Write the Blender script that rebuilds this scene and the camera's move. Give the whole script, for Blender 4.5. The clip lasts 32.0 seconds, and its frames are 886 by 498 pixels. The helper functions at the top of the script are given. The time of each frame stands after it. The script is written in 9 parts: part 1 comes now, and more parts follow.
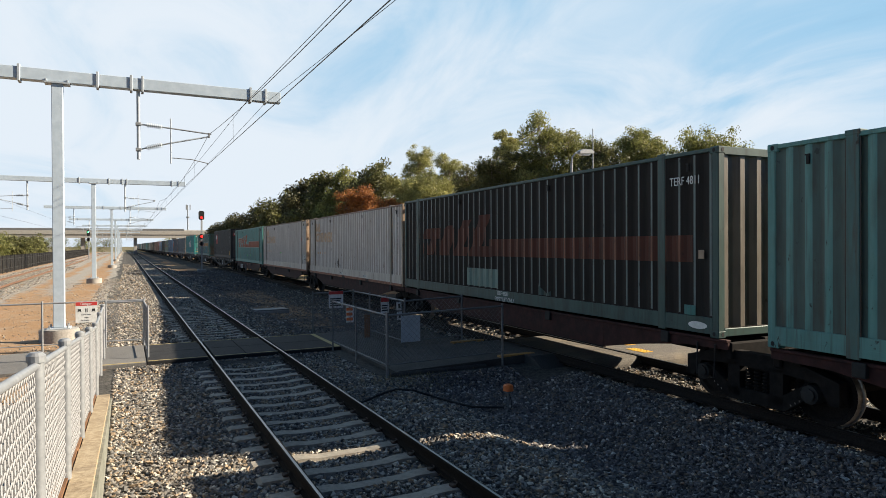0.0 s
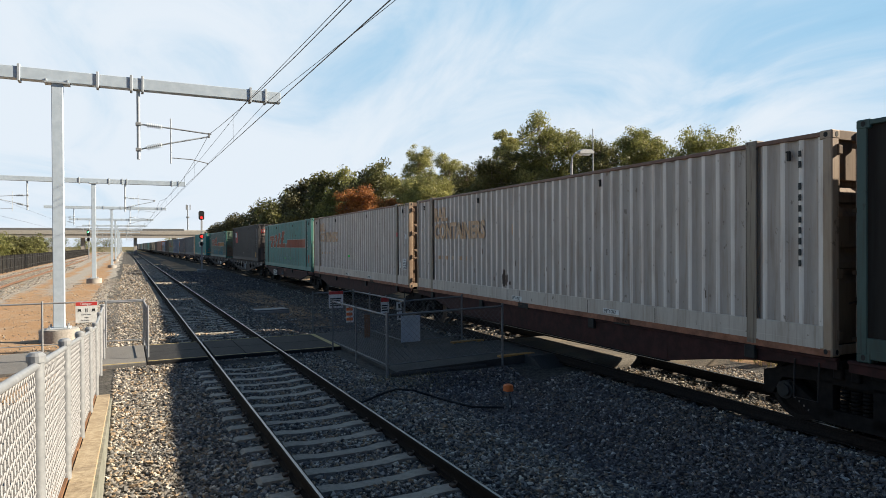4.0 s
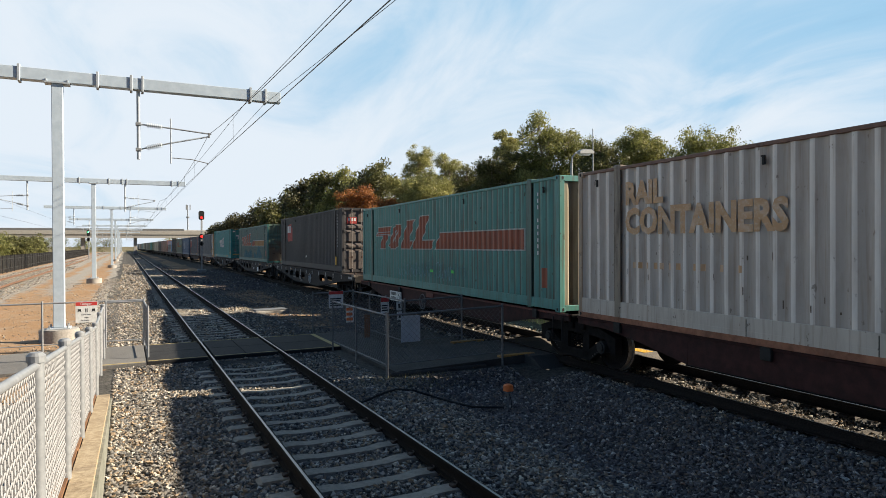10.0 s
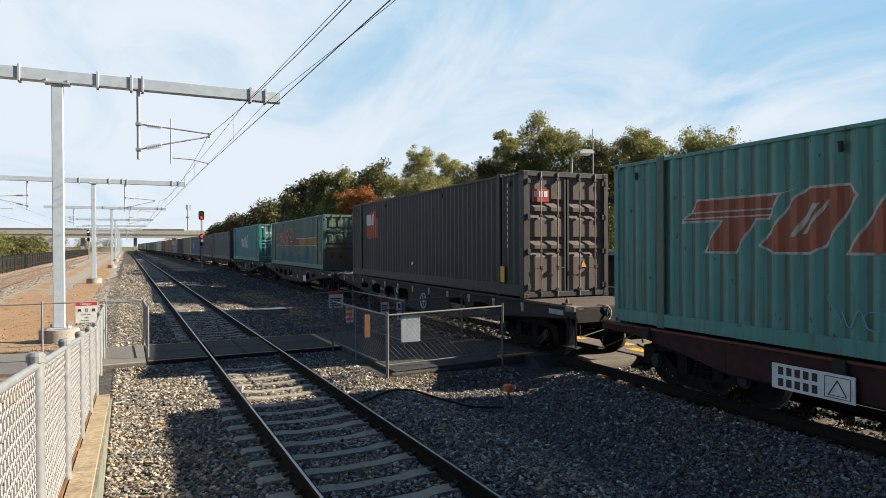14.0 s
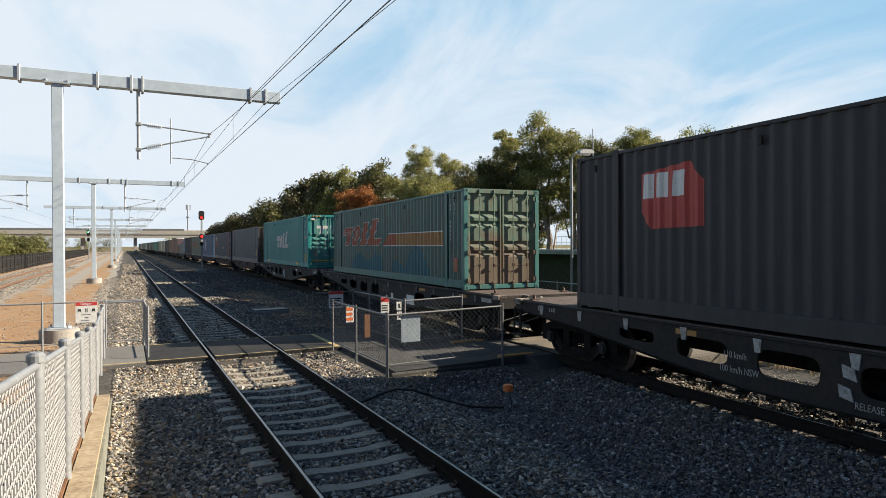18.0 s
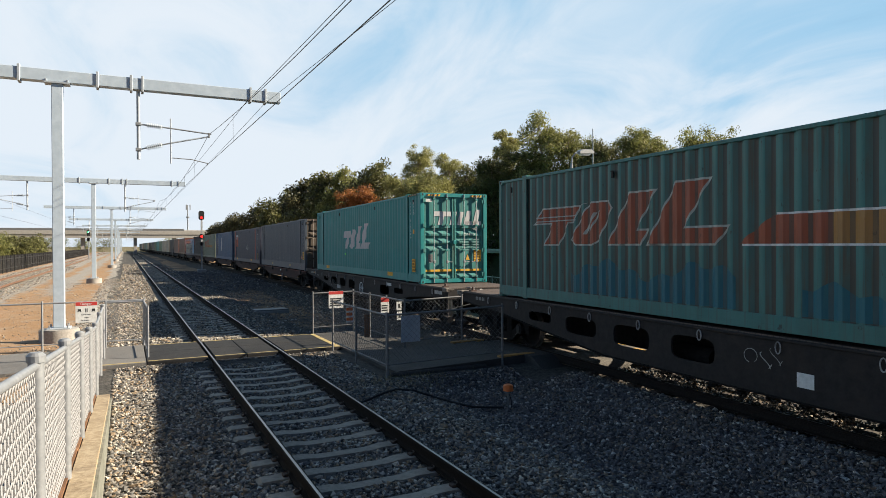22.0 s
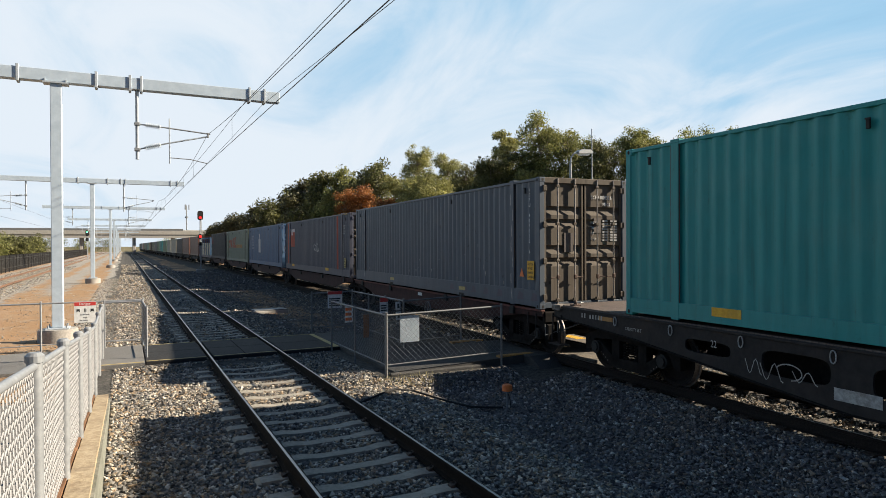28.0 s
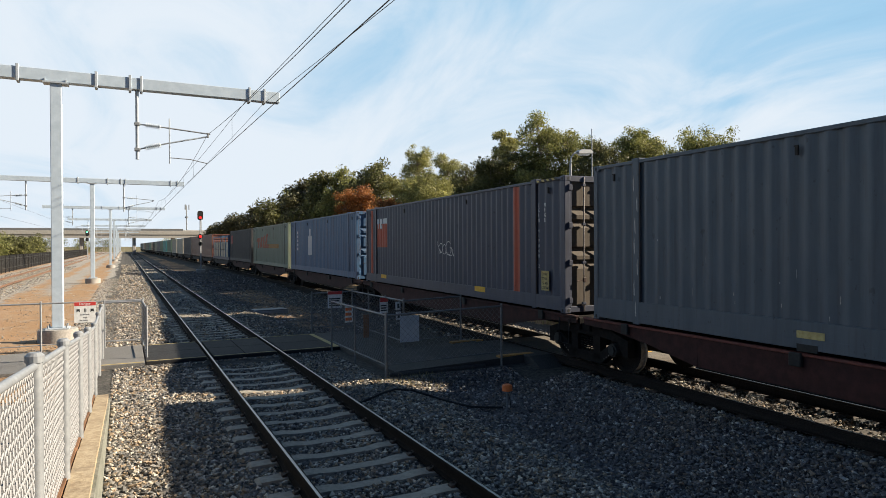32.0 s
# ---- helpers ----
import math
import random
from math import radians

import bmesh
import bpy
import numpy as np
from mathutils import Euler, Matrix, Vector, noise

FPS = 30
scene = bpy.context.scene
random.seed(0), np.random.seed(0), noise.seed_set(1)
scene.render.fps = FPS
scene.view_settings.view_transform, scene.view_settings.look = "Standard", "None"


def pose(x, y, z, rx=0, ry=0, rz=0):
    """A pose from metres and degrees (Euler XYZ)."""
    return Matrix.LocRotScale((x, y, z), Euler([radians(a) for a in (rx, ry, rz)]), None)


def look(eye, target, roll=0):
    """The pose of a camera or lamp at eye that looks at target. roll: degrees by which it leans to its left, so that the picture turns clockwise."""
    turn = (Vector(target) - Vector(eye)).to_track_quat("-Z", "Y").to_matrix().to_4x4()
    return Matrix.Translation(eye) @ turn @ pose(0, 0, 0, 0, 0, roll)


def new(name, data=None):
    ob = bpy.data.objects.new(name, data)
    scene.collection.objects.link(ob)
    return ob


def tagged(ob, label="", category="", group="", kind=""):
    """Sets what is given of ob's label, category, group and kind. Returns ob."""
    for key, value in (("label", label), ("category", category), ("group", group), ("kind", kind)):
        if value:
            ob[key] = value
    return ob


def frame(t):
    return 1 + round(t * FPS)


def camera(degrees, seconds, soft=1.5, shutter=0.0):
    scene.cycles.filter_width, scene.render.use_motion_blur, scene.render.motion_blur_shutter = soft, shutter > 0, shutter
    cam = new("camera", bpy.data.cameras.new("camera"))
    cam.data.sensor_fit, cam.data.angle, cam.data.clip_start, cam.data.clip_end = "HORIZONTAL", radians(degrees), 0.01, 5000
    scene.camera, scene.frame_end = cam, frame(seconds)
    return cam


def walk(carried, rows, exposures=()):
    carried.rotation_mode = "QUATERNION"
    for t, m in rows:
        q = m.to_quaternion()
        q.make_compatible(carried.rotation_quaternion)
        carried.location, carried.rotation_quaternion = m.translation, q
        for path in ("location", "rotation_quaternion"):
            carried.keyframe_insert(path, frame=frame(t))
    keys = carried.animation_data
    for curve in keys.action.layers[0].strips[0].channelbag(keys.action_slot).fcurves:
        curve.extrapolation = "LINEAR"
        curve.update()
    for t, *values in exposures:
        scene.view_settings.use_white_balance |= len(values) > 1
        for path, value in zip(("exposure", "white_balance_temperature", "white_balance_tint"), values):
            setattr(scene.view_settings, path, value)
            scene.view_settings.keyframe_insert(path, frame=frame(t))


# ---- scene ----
# x runs across the tracks, y along them, z up; rail tops of the near track lie at z = 0
EYE = Vector((0.0, 0.0, 2.64))


def aim(yaw, dip):
    a, b = radians(yaw), radians(dip)
    return EYE + 10 * Vector((math.sin(a) * math.cos(b), math.cos(a) * math.cos(b), -math.sin(b)))


cam = camera(69.69, 32.0, soft=0.75)
walk(cam, [(0.0, look(EYE, aim(26.49, 0.37), -0.27)), (16.0, look(EYE, aim(26.49, 0.37), -0.27)),
           (25.0, look(EYE, aim(26.50, 0.37), -0.27)), (25.8, look(EYE, aim(26.58, 0.37), -0.27)),
           (32.0, look(EYE, aim(26.58, 0.37), -0.27))], exposures=[(0.0, 1.3), (32.0, 1.3)])

# ---- light ----
SUN = Vector((0.845, -0.25, 0.47)).normalized()
sun = new("sun", bpy.data.lights.new("sun", "SUN"))
sun.data.energy, sun.data.angle, sun.data.color = 5.0, radians(0.55), (1.0, 0.88, 0.70)
sun.matrix_world = look((60, -20, 40), Vector((60, -20, 40)) - SUN)

world = bpy.data.worlds.new("sky")
scene.world = world
world.use_nodes = True
wn, wl = world.node_tree.nodes, world.node_tree.links
wn.clear()
w_out, w_bg = wn.new("ShaderNodeOutputWorld"), wn.new("ShaderNodeBackground")
w_sky = wn.new("ShaderNodeTexSky")
w_sky.sky_type, w_sky.sun_disc = "NISHITA", False
w_sky.sun_elevation, w_sky.sun_rotation = math.asin(SUN.z), math.atan2(SUN.x, SUN.y)
w_sky.air_density, w_sky.dust_density, w_sky.ozone_density = 1.0, 0.25, 2.0
w_co = wn.new("ShaderNodeTexCoord")
# thin cirrus: streaks of noise on a flat layer overhead
w_sep = wn.new("ShaderNodeSeparateXYZ")
wl.new(w_co.outputs["Generated"], w_sep.inputs[0])
w_add = wn.new("ShaderNodeMath")
w_add.operation = "ADD"
wl.new(w_sep.outputs["Z"], w_add.inputs[0])
w_add.inputs[1].default_value = 0.22
w_div = []
for axis in ("X", "Y"):
    d = wn.new("ShaderNodeMath")
    d.operation = "DIVIDE"
    wl.new(w_sep.outputs[axis], d.inputs[0])
    wl.new(w_add.outputs[0], d.inputs[1])
    w_div.append(d)
w_com = wn.new("ShaderNodeCombineXYZ")
wl.new(w_div[0].outputs[0], w_com.inputs[0])
wl.new(w_div[1].outputs[0], w_com.inputs[1])
w_map = wn.new("ShaderNodeMapping")
wl.new(w_com.outputs[0], w_map.inputs[0])
w_map.inputs["Rotation"].default_value = (0, 0, radians(-38))
w_map.inputs["Scale"].default_value = (1.0, 0.62, 1)
w_map.inputs["Location"].default_value = (0.35, 0.1, 0)
w_n1, w_n2 = wn.new("ShaderNodeTexNoise"), wn.new("ShaderNodeTexNoise")
for n, sc, de, ro, di in ((w_n1, 0.55, 4, 0.45, 0.3), (w_n2, 1.9, 9, 0.58, 0.9)):
    wl.new(w_map.outputs[0], n.inputs["Vector"])
    n.inputs["Scale"].default_value, n.inputs["Detail"].default_value = sc, de
    n.inputs["Roughness"].default_value, n.inputs["Distortion"].default_value = ro, di
w_mix = wn.new("ShaderNodeMath")
w_mix.operation = "MULTIPLY_ADD"
wl.new(w_n1.outputs[0], w_mix.inputs[0])
w_mix.inputs[1].default_value = 1.0
wl.new(w_n2.outputs[0], w_mix.inputs[2])
# the cover thins out from north-west to east
w_east = wn.new("ShaderNodeMath")
w_east.operation = "MULTIPLY_ADD"
wl.new(w_sep.outputs["X"], w_east.inputs[0])
w_east.inputs[1].default_value = -0.03
wl.new(w_mix.outputs[0], w_east.inputs[2])
w_north = wn.new("ShaderNodeMath")
w_north.operation = "MULTIPLY_ADD"
wl.new(w_sep.outputs["Y"], w_north.inputs[0])
w_north.inputs[1].default_value = 0.80
wl.new(w_east.outputs[0], w_north.inputs[2])
w_up = wn.new("ShaderNodeMath")
w_up.operation = "MULTIPLY_ADD"
wl.new(w_sep.outputs["Z"], w_up.inputs[0])
w_up.inputs[1].default_value = -0.30
wl.new(w_north.outputs[0], w_up.inputs[2])
w_half = wn.new("ShaderNodeMath")
w_half.operation = "MULTIPLY"
wl.new(w_up.outputs[0], w_half.inputs[0])
w_half.inputs[1].default_value = 0.5
w_deep = wn.new("ShaderNodeMixRGB")
w_deep.blend_type, w_deep.inputs[0].default_value = "MULTIPLY", 1.0
wl.new(w_sky.outputs[0], w_deep.inputs[1])
w_deep.inputs[2].default_value = (0.37, 0.435, 0.535, 1)
# a veil of azure haze first, white cloud in its thicker parts
w_under = w_deep
for lo, hi, top, color in ((0.42, 0.62, 0.9, (2.9, 4.9, 6.6)), (0.60, 0.88, 0.94, (6.0, 6.5, 7.05))):
    w_ramp = wn.new("ShaderNodeValToRGB")
    wl.new(w_half.outputs[0], w_ramp.inputs[0])
    w_ramp.color_ramp.interpolation = "EASE"
    w_ramp.color_ramp.elements[0].position, w_ramp.color_ramp.elements[1].position = lo, hi
    w_ramp.color_ramp.elements[0].color, w_ramp.color_ramp.elements[1].color = (0, 0, 0, 1), (top, top, top, 1)
    w_cl = wn.new("ShaderNodeMixRGB")
    wl.new(w_ramp.outputs[0], w_cl.inputs[0])
    wl.new(w_under.outputs[0], w_cl.inputs[1])
    w_cl.inputs[2].default_value = (*color, 1)
    w_under = w_cl
wl.new(w_cl.outputs[0], w_bg.inputs[0])
w_bg.inputs[1].default_value = 0.0552
wl.new(w_bg.outputs[0], w_out.inputs[0])


# ---- materials ----
def material(name, dark, light, rough=0.8, metal=0.0, grain=30.0, stain=1.5, stain_color=None, stain_amount=0.4, bump=0.15,
             bump_scale=None, stretch=(1, 1, 1), vary=0.0, spec=0.4, island=0.0, lo=0.35, hi=0.65):
    """Two colours mixed by fine grain, stains of a third in large patches, and fine relief."""
    m = bpy.data.materials.new(name)
    m.use_nodes = True
    nt = m.node_tree
    ns, ln = nt.nodes, nt.links
    b = ns["Principled BSDF"]
    co = ns.new("ShaderNodeTexCoord")
    mp = ns.new("ShaderNodeMapping")
    ln.new(co.outputs["Object"], mp.inputs[0])
    mp.inputs["Scale"].default_value = stretch
    n1 = ns.new("ShaderNodeTexNoise")
    n1.inputs["Scale"].default_value, n1.inputs["Detail"].default_value, n1.inputs["Roughness"].default_value = grain, 5, 0.65
    ln.new(mp.outputs[0], n1.inputs["Vector"])
    r1 = ns.new("ShaderNodeValToRGB")
    r1.color_ramp.elements[0].position, r1.color_ramp.elements[1].position = lo, hi
    r1.color_ramp.elements[0].color, r1.color_ramp.elements[1].color = (*dark, 1), (*light, 1)
    ln.new(n1.outputs[0], r1.inputs[0])
    out = r1.outputs[0]
    if stain_color:
        n2 = ns.new("ShaderNodeTexNoise")
        n2.inputs["Scale"].default_value, n2.inputs["Detail"].default_value, n2.inputs["Roughness"].default_value = stain, 6, 0.6
        ln.new(mp.outputs[0], n2.inputs["Vector"])
        r2 = ns.new("ShaderNodeValToRGB")
        r2.color_ramp.elements[0].position, r2.color_ramp.elements[1].position = 0.48, 0.72
        r2.color_ramp.elements[0].color, r2.color_ramp.elements[1].color = (0, 0, 0, 1), (stain_amount,) * 3 + (1,)
        ln.new(n2.outputs[0], r2.inputs[0])
        mx = ns.new("ShaderNodeMixRGB")
        ln.new(r2.outputs[0], mx.inputs[0])
        ln.new(out, mx.inputs[1])
        mx.inputs[2].default_value = (*stain_color, 1)
        out = mx.outputs[0]
    for amount, node, socket in ((vary, "ShaderNodeObjectInfo", "Random"), (island, "ShaderNodeNewGeometry", "Random Per Island")):
        if amount:
            oi = ns.new(node)
            mr = ns.new("ShaderNodeMapRange")
            ln.new(oi.outputs[socket], mr.inputs[0])
            mr.inputs[3].default_value, mr.inputs[4].default_value = 1 - amount, 1 + amount
            hs = ns.new("ShaderNodeHueSaturation")
            ln.new(out, hs.inputs["Color"])
            ln.new(mr.outputs[0], hs.inputs["Value"])
            out = hs.outputs[0]
    ln.new(out, b.inputs["Base Color"])
    b.inputs["Roughness"].default_value, b.inputs["Metallic"].default_value = rough, metal
    b.inputs["Specular IOR Level"].default_value = spec
    if bump:
        n3 = ns.new("ShaderNodeTexNoise")
        n3.inputs["Scale"].default_value, n3.inputs["Detail"].default_value = bump_scale or grain * 1.7, 4
        ln.new(mp.outputs[0], n3.inputs["Vector"])
        bp = ns.new("ShaderNodeBump")
        bp.inputs["Strength"].default_value, bp.inputs["Distance"].default_value = bump, 0.02
        ln.new(n3.outputs[0], bp.inputs["Height"])
        ln.new(bp.outputs[0], b.inputs["Normal"])
    return m


def paint(name, color, rust=(0.10, 0.045, 0.025), wear=0.35, fade=0.25, rough=0.48, metal=0.0, chips=0.5, runs=0.5, spec=0.4):
    """Old paint on steel: faded patches, dirt that runs down in narrow streaks, chipped spots, dents."""
    r, g, b = color
    grey = (r + g + b) / 3
    pale = tuple(c * (1 - fade) + (grey * 0.6 + 0.18) * fade for c in color)
    m = material(name, tuple(c * 0.80 for c in color), pale, rough, metal, grain=2.2, stain=3.2, stain_color=rust,
                 stain_amount=wear, bump=0.0, stretch=(1, 1.6, 0.35), lo=0.3, hi=0.75, spec=spec)
    ns, ln = m.node_tree.nodes, m.node_tree.links
    bs = ns["Principled BSDF"]
    co = ns.new("ShaderNodeTexCoord")
    out = bs.inputs["Base Color"].links[0].from_socket

    def field(scale, stretch, detail, lo, hi, top):
        mp, n, rp = ns.new("ShaderNodeMapping"), ns.new("ShaderNodeTexNoise"), ns.new("ShaderNodeMapRange")
        ln.new(co.outputs["Object"], mp.inputs[0])
        mp.inputs["Scale"].default_value = stretch
        ln.new(mp.outputs[0], n.inputs["Vector"])
        n.inputs["Scale"].default_value, n.inputs["Detail"].default_value, n.inputs["Roughness"].default_value = scale, detail, 0.62
        ln.new(n.outputs[0], rp.inputs[0])
        rp.inputs[1].default_value, rp.inputs[2].default_value, rp.inputs[4].default_value = lo, hi, top
        return rp.outputs[0], n.outputs[0]
    thin, _ = field(1.0, (16, 16, 0.7), 3, 0.52, 0.70, runs)
    spots, _ = field(1.0, (9, 9, 5), 7, 0.645, 0.675, chips)
    dust, _ = field(1.0, (0.6, 0.6, 1.6), 5, 0.45, 0.75, 0.16)
    dark = tuple(c * 0.45 for c in rust)
    haze = tuple(0.55 * c + 0.45 * grey * k for c, k in zip(color, (1.5, 1.15, 0.85)))
    for fac, c in ((thin, rust), (dust, haze), (spots, dark)):
        mx = ns.new("ShaderNodeMixRGB")
        ln.new(fac, mx.inputs[0])
        ln.new(out, mx.inputs[1])
        mx.inputs[2].default_value = (*c, 1)
        out = mx.outputs[0]
    ln.new(out, bs.inputs["Base Color"])
    _, dents = field(1.0, (2.2, 2.2, 1.1), 2, 0.0, 1.0, 1.0)
    bp = ns.new("ShaderNodeBump")
    bp.inputs["Strength"].default_value, bp.inputs["Distance"].default_value = 0.35, 0.03
    ln.new(dents, bp.inputs["Height"])
    ln.new(bp.outputs[0], bs.inputs["Normal"])
    return m


def plain_glow(name, color, power):
    m = bpy.data.materials.new(name)
    m.use_nodes = True
    b = m.node_tree.nodes["Principled BSDF"]
    b.inputs["Base Color"].default_value = (*color, 1)
    b.inputs["Emission Color"].default_value = (*color, 1)
    b.inputs["Emission Strength"].default_value = power
    return m


def stone_material(name, tones):
    """Broken stone: every piece has its own tone out of five, with grain and dust on it."""
    m = material(name, (0.75, 0.74, 0.72), (1.0, 1.0, 1.0), 0.85, grain=28, stain=0.9, stain_color=(0.95, 0.80, 0.62), stain_amount=0.45, bump=0.25, bump_scale=70)
    ns, ln = m.node_tree.nodes, m.node_tree.links
    b = ns["Principled BSDF"]
    src = b.inputs["Base Color"].links[0].from_socket
    geo, ramp, mx = ns.new("ShaderNodeNewGeometry"), ns.new("ShaderNodeValToRGB"), ns.new("ShaderNodeMixRGB")
    ln.new(geo.outputs["Random Per Island"], ramp.inputs[0])
    ramp.color_ramp.interpolation = "CONSTANT"
    while len(ramp.color_ramp.elements) < len(tones):
        ramp.color_ramp.elements.new(0.5)
    at = 0.0
    for e, (share, color) in zip(ramp.color_ramp.elements, tones):
        e.position, e.color = at, (*color, 1)
        at += share
    mx.blend_type, mx.inputs[0].default_value = "MULTIPLY", 1.0
    ln.new(ramp.outputs[0], mx.inputs[1])
    ln.new(src, mx.inputs[2])
    ln.new(mx.outputs[0], b.inputs["Base Color"])
    return m


M = {}
M["ballast"] = material("ballast", (0.06, 0.057, 0.053), (0.15, 0.14, 0.125), 0.9, grain=9, stain=0.5, stain_color=(0.13, 0.10, 0.07), stain_amount=0.5, bump=0.9, bump_scale=14)
M["stone"] = stone_material("stone", ((0.22, (0.145, 0.140, 0.134)), (0.26, (0.235, 0.222, 0.205)), (0.19, (0.33, 0.25, 0.17)), (0.20, (0.53, 0.49, 0.42)), (0.13, (0.07, 0.066, 0.062))))
# the same stone with the shade beside the train put into darker tones
M["stone_shaded"] = stone_material("stone_shaded", ((0.34, (0.128, 0.121, 0.127)), (0.28, (0.188, 0.178, 0.180)), (0.14, (0.235, 0.188, 0.15)), (0.09, (0.44, 0.42, 0.40)), (0.15, (0.068, 0.064, 0.067))))
M["asphalt"] = material("asphalt", (0.03, 0.03, 0.031), (0.06, 0.058, 0.056), 0.9, grain=60, stain=1.2, stain_color=(0.12, 0.11, 0.10), stain_amount=0.5, bump=0.35, bump_scale=120)
M["asphalt_pale"] = material("asphalt_pale", (0.12, 0.117, 0.11), (0.20, 0.19, 0.18), 0.9, grain=50, stain=1.2, stain_color=(0.13, 0.12, 0.11), stain_amount=0.5, bump=0.35, bump_scale=110)
M["rubber"] = material("rubber", (0.014, 0.014, 0.015), (0.028, 0.028, 0.029), 0.85, grain=40, stain=2, stain_color=(0.05, 0.045, 0.04), stain_amount=0.4, bump=0.2, spec=0.25)
M["concrete"] = material("concrete", (0.27, 0.255, 0.235), (0.40, 0.38, 0.35), 0.85, grain=18, stain=1.6, stain_color=(0.25, 0.22, 0.19), stain_amount=0.5, bump=0.25)
M["sleeper"] = material("sleeper", (0.22, 0.198, 0.165), (0.33, 0.298, 0.248), 0.85, grain=12, stain=2.4, stain_color=(0.19, 0.15, 0.12), stain_amount=0.6, bump=0.25, vary=0.12)
M["timber_brown"] = material("timber_brown", (0.14, 0.066, 0.03), (0.27, 0.135, 0.065), 0.85, grain=12, stain=3, stain_color=(0.06, 0.035, 0.02), stain_amount=0.7, bump=0.5, stretch=(1, 0.12, 1))
M["concrete_green"] = material("concrete_green", (0.13, 0.135, 0.11), (0.24, 0.235, 0.20), 0.9, grain=14, stain=1.5, stain_color=(0.09, 0.095, 0.07), stain_amount=0.6, bump=0.3)
M["coping"] = material("coping", (0.29, 0.215, 0.13), (0.45, 0.36, 0.24), 0.85, grain=14, stain=2.5, stain_color=(0.12, 0.08, 0.05), stain_amount=0.6, bump=0.3)
M["rail_side"] = material("rail_side", (0.035, 0.025, 0.02), (0.07, 0.046, 0.035), 0.8, grain=40, stain=3, stain_color=(0.04, 0.03, 0.028), stain_amount=0.5, bump=0.2)
M["rail_top"] = material("rail_top", (0.17, 0.165, 0.165), (0.27, 0.265, 0.265), 0.33, 1.0, grain=60, stretch=(1, 0.05, 1), bump=0.03)
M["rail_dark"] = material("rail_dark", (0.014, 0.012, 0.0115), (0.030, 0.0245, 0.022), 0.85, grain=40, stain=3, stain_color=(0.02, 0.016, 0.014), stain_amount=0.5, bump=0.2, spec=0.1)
M["galv"] = material("galv", (0.24, 0.25, 0.262), (0.33, 0.342, 0.355), 0.5, 0.35, grain=14, stain=2, stain_color=(0.24, 0.25, 0.26), stain_amount=0.6, bump=0.04)
M["galv_dark"] = material("galv_dark", (0.13, 0.135, 0.14), (0.21, 0.215, 0.22), 0.6, 0.3, grain=25, stain=3, stain_color=(0.14, 0.10, 0.08), stain_amount=0.4, bump=0.05)
M["mesh_wire"] = material("mesh_wire", (0.235, 0.235, 0.24), (0.335, 0.335, 0.34), 0.6, 0.1, grain=30, bump=0.03)
M["mast_steel"] = material("mast_steel", (0.42, 0.50, 0.58), (0.50, 0.58, 0.66), 0.5, 0.1, grain=5, stain=0.8, stain_color=(0.36, 0.42, 0.48), stain_amount=0.5, bump=0.02)
M["wire"] = material("wire", (0.05, 0.05, 0.05), (0.09, 0.09, 0.09), 0.5, 0.5, grain=20, bump=0)
M["black"] = material("black", (0.010, 0.010, 0.010), (0.022, 0.021, 0.021), 0.75, grain=10, stain=2, stain_color=(0.03, 0.024, 0.02), stain_amount=0.5, bump=0.1)
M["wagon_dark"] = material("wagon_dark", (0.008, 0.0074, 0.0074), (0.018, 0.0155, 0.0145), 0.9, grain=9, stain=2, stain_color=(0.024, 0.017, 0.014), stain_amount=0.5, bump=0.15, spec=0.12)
M["scuffed"] = material("scuffed", (0.07, 0.055, 0.045), (0.30, 0.26, 0.22), 0.75, grain=11, stain=5, stain_color=(0.035, 0.026, 0.022), stain_amount=0.8, bump=0.2)
M["rope"] = material("rope", (0.32, 0.31, 0.30), (0.48, 0.47, 0.45), 0.9, grain=40, bump=0.2)
M["timber_old"] = material("timber_old", (0.035, 0.028, 0.023), (0.075, 0.06, 0.048), 0.9, grain=9, stain=2, stain_color=(0.12, 0.10, 0.08), stain_amount=0.5, bump=0.5, stretch=(0.15, 1, 1))
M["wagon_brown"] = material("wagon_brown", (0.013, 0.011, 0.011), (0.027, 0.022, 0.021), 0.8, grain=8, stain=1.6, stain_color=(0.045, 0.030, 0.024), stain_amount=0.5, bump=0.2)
M["deck"] = material("deck", (0.085, 0.062, 0.052), (0.15, 0.112, 0.094), 0.75, 0.1, grain=10, stain=1.2, stain_color=(0.055, 0.048, 0.045), stain_amount=0.8, bump=0)


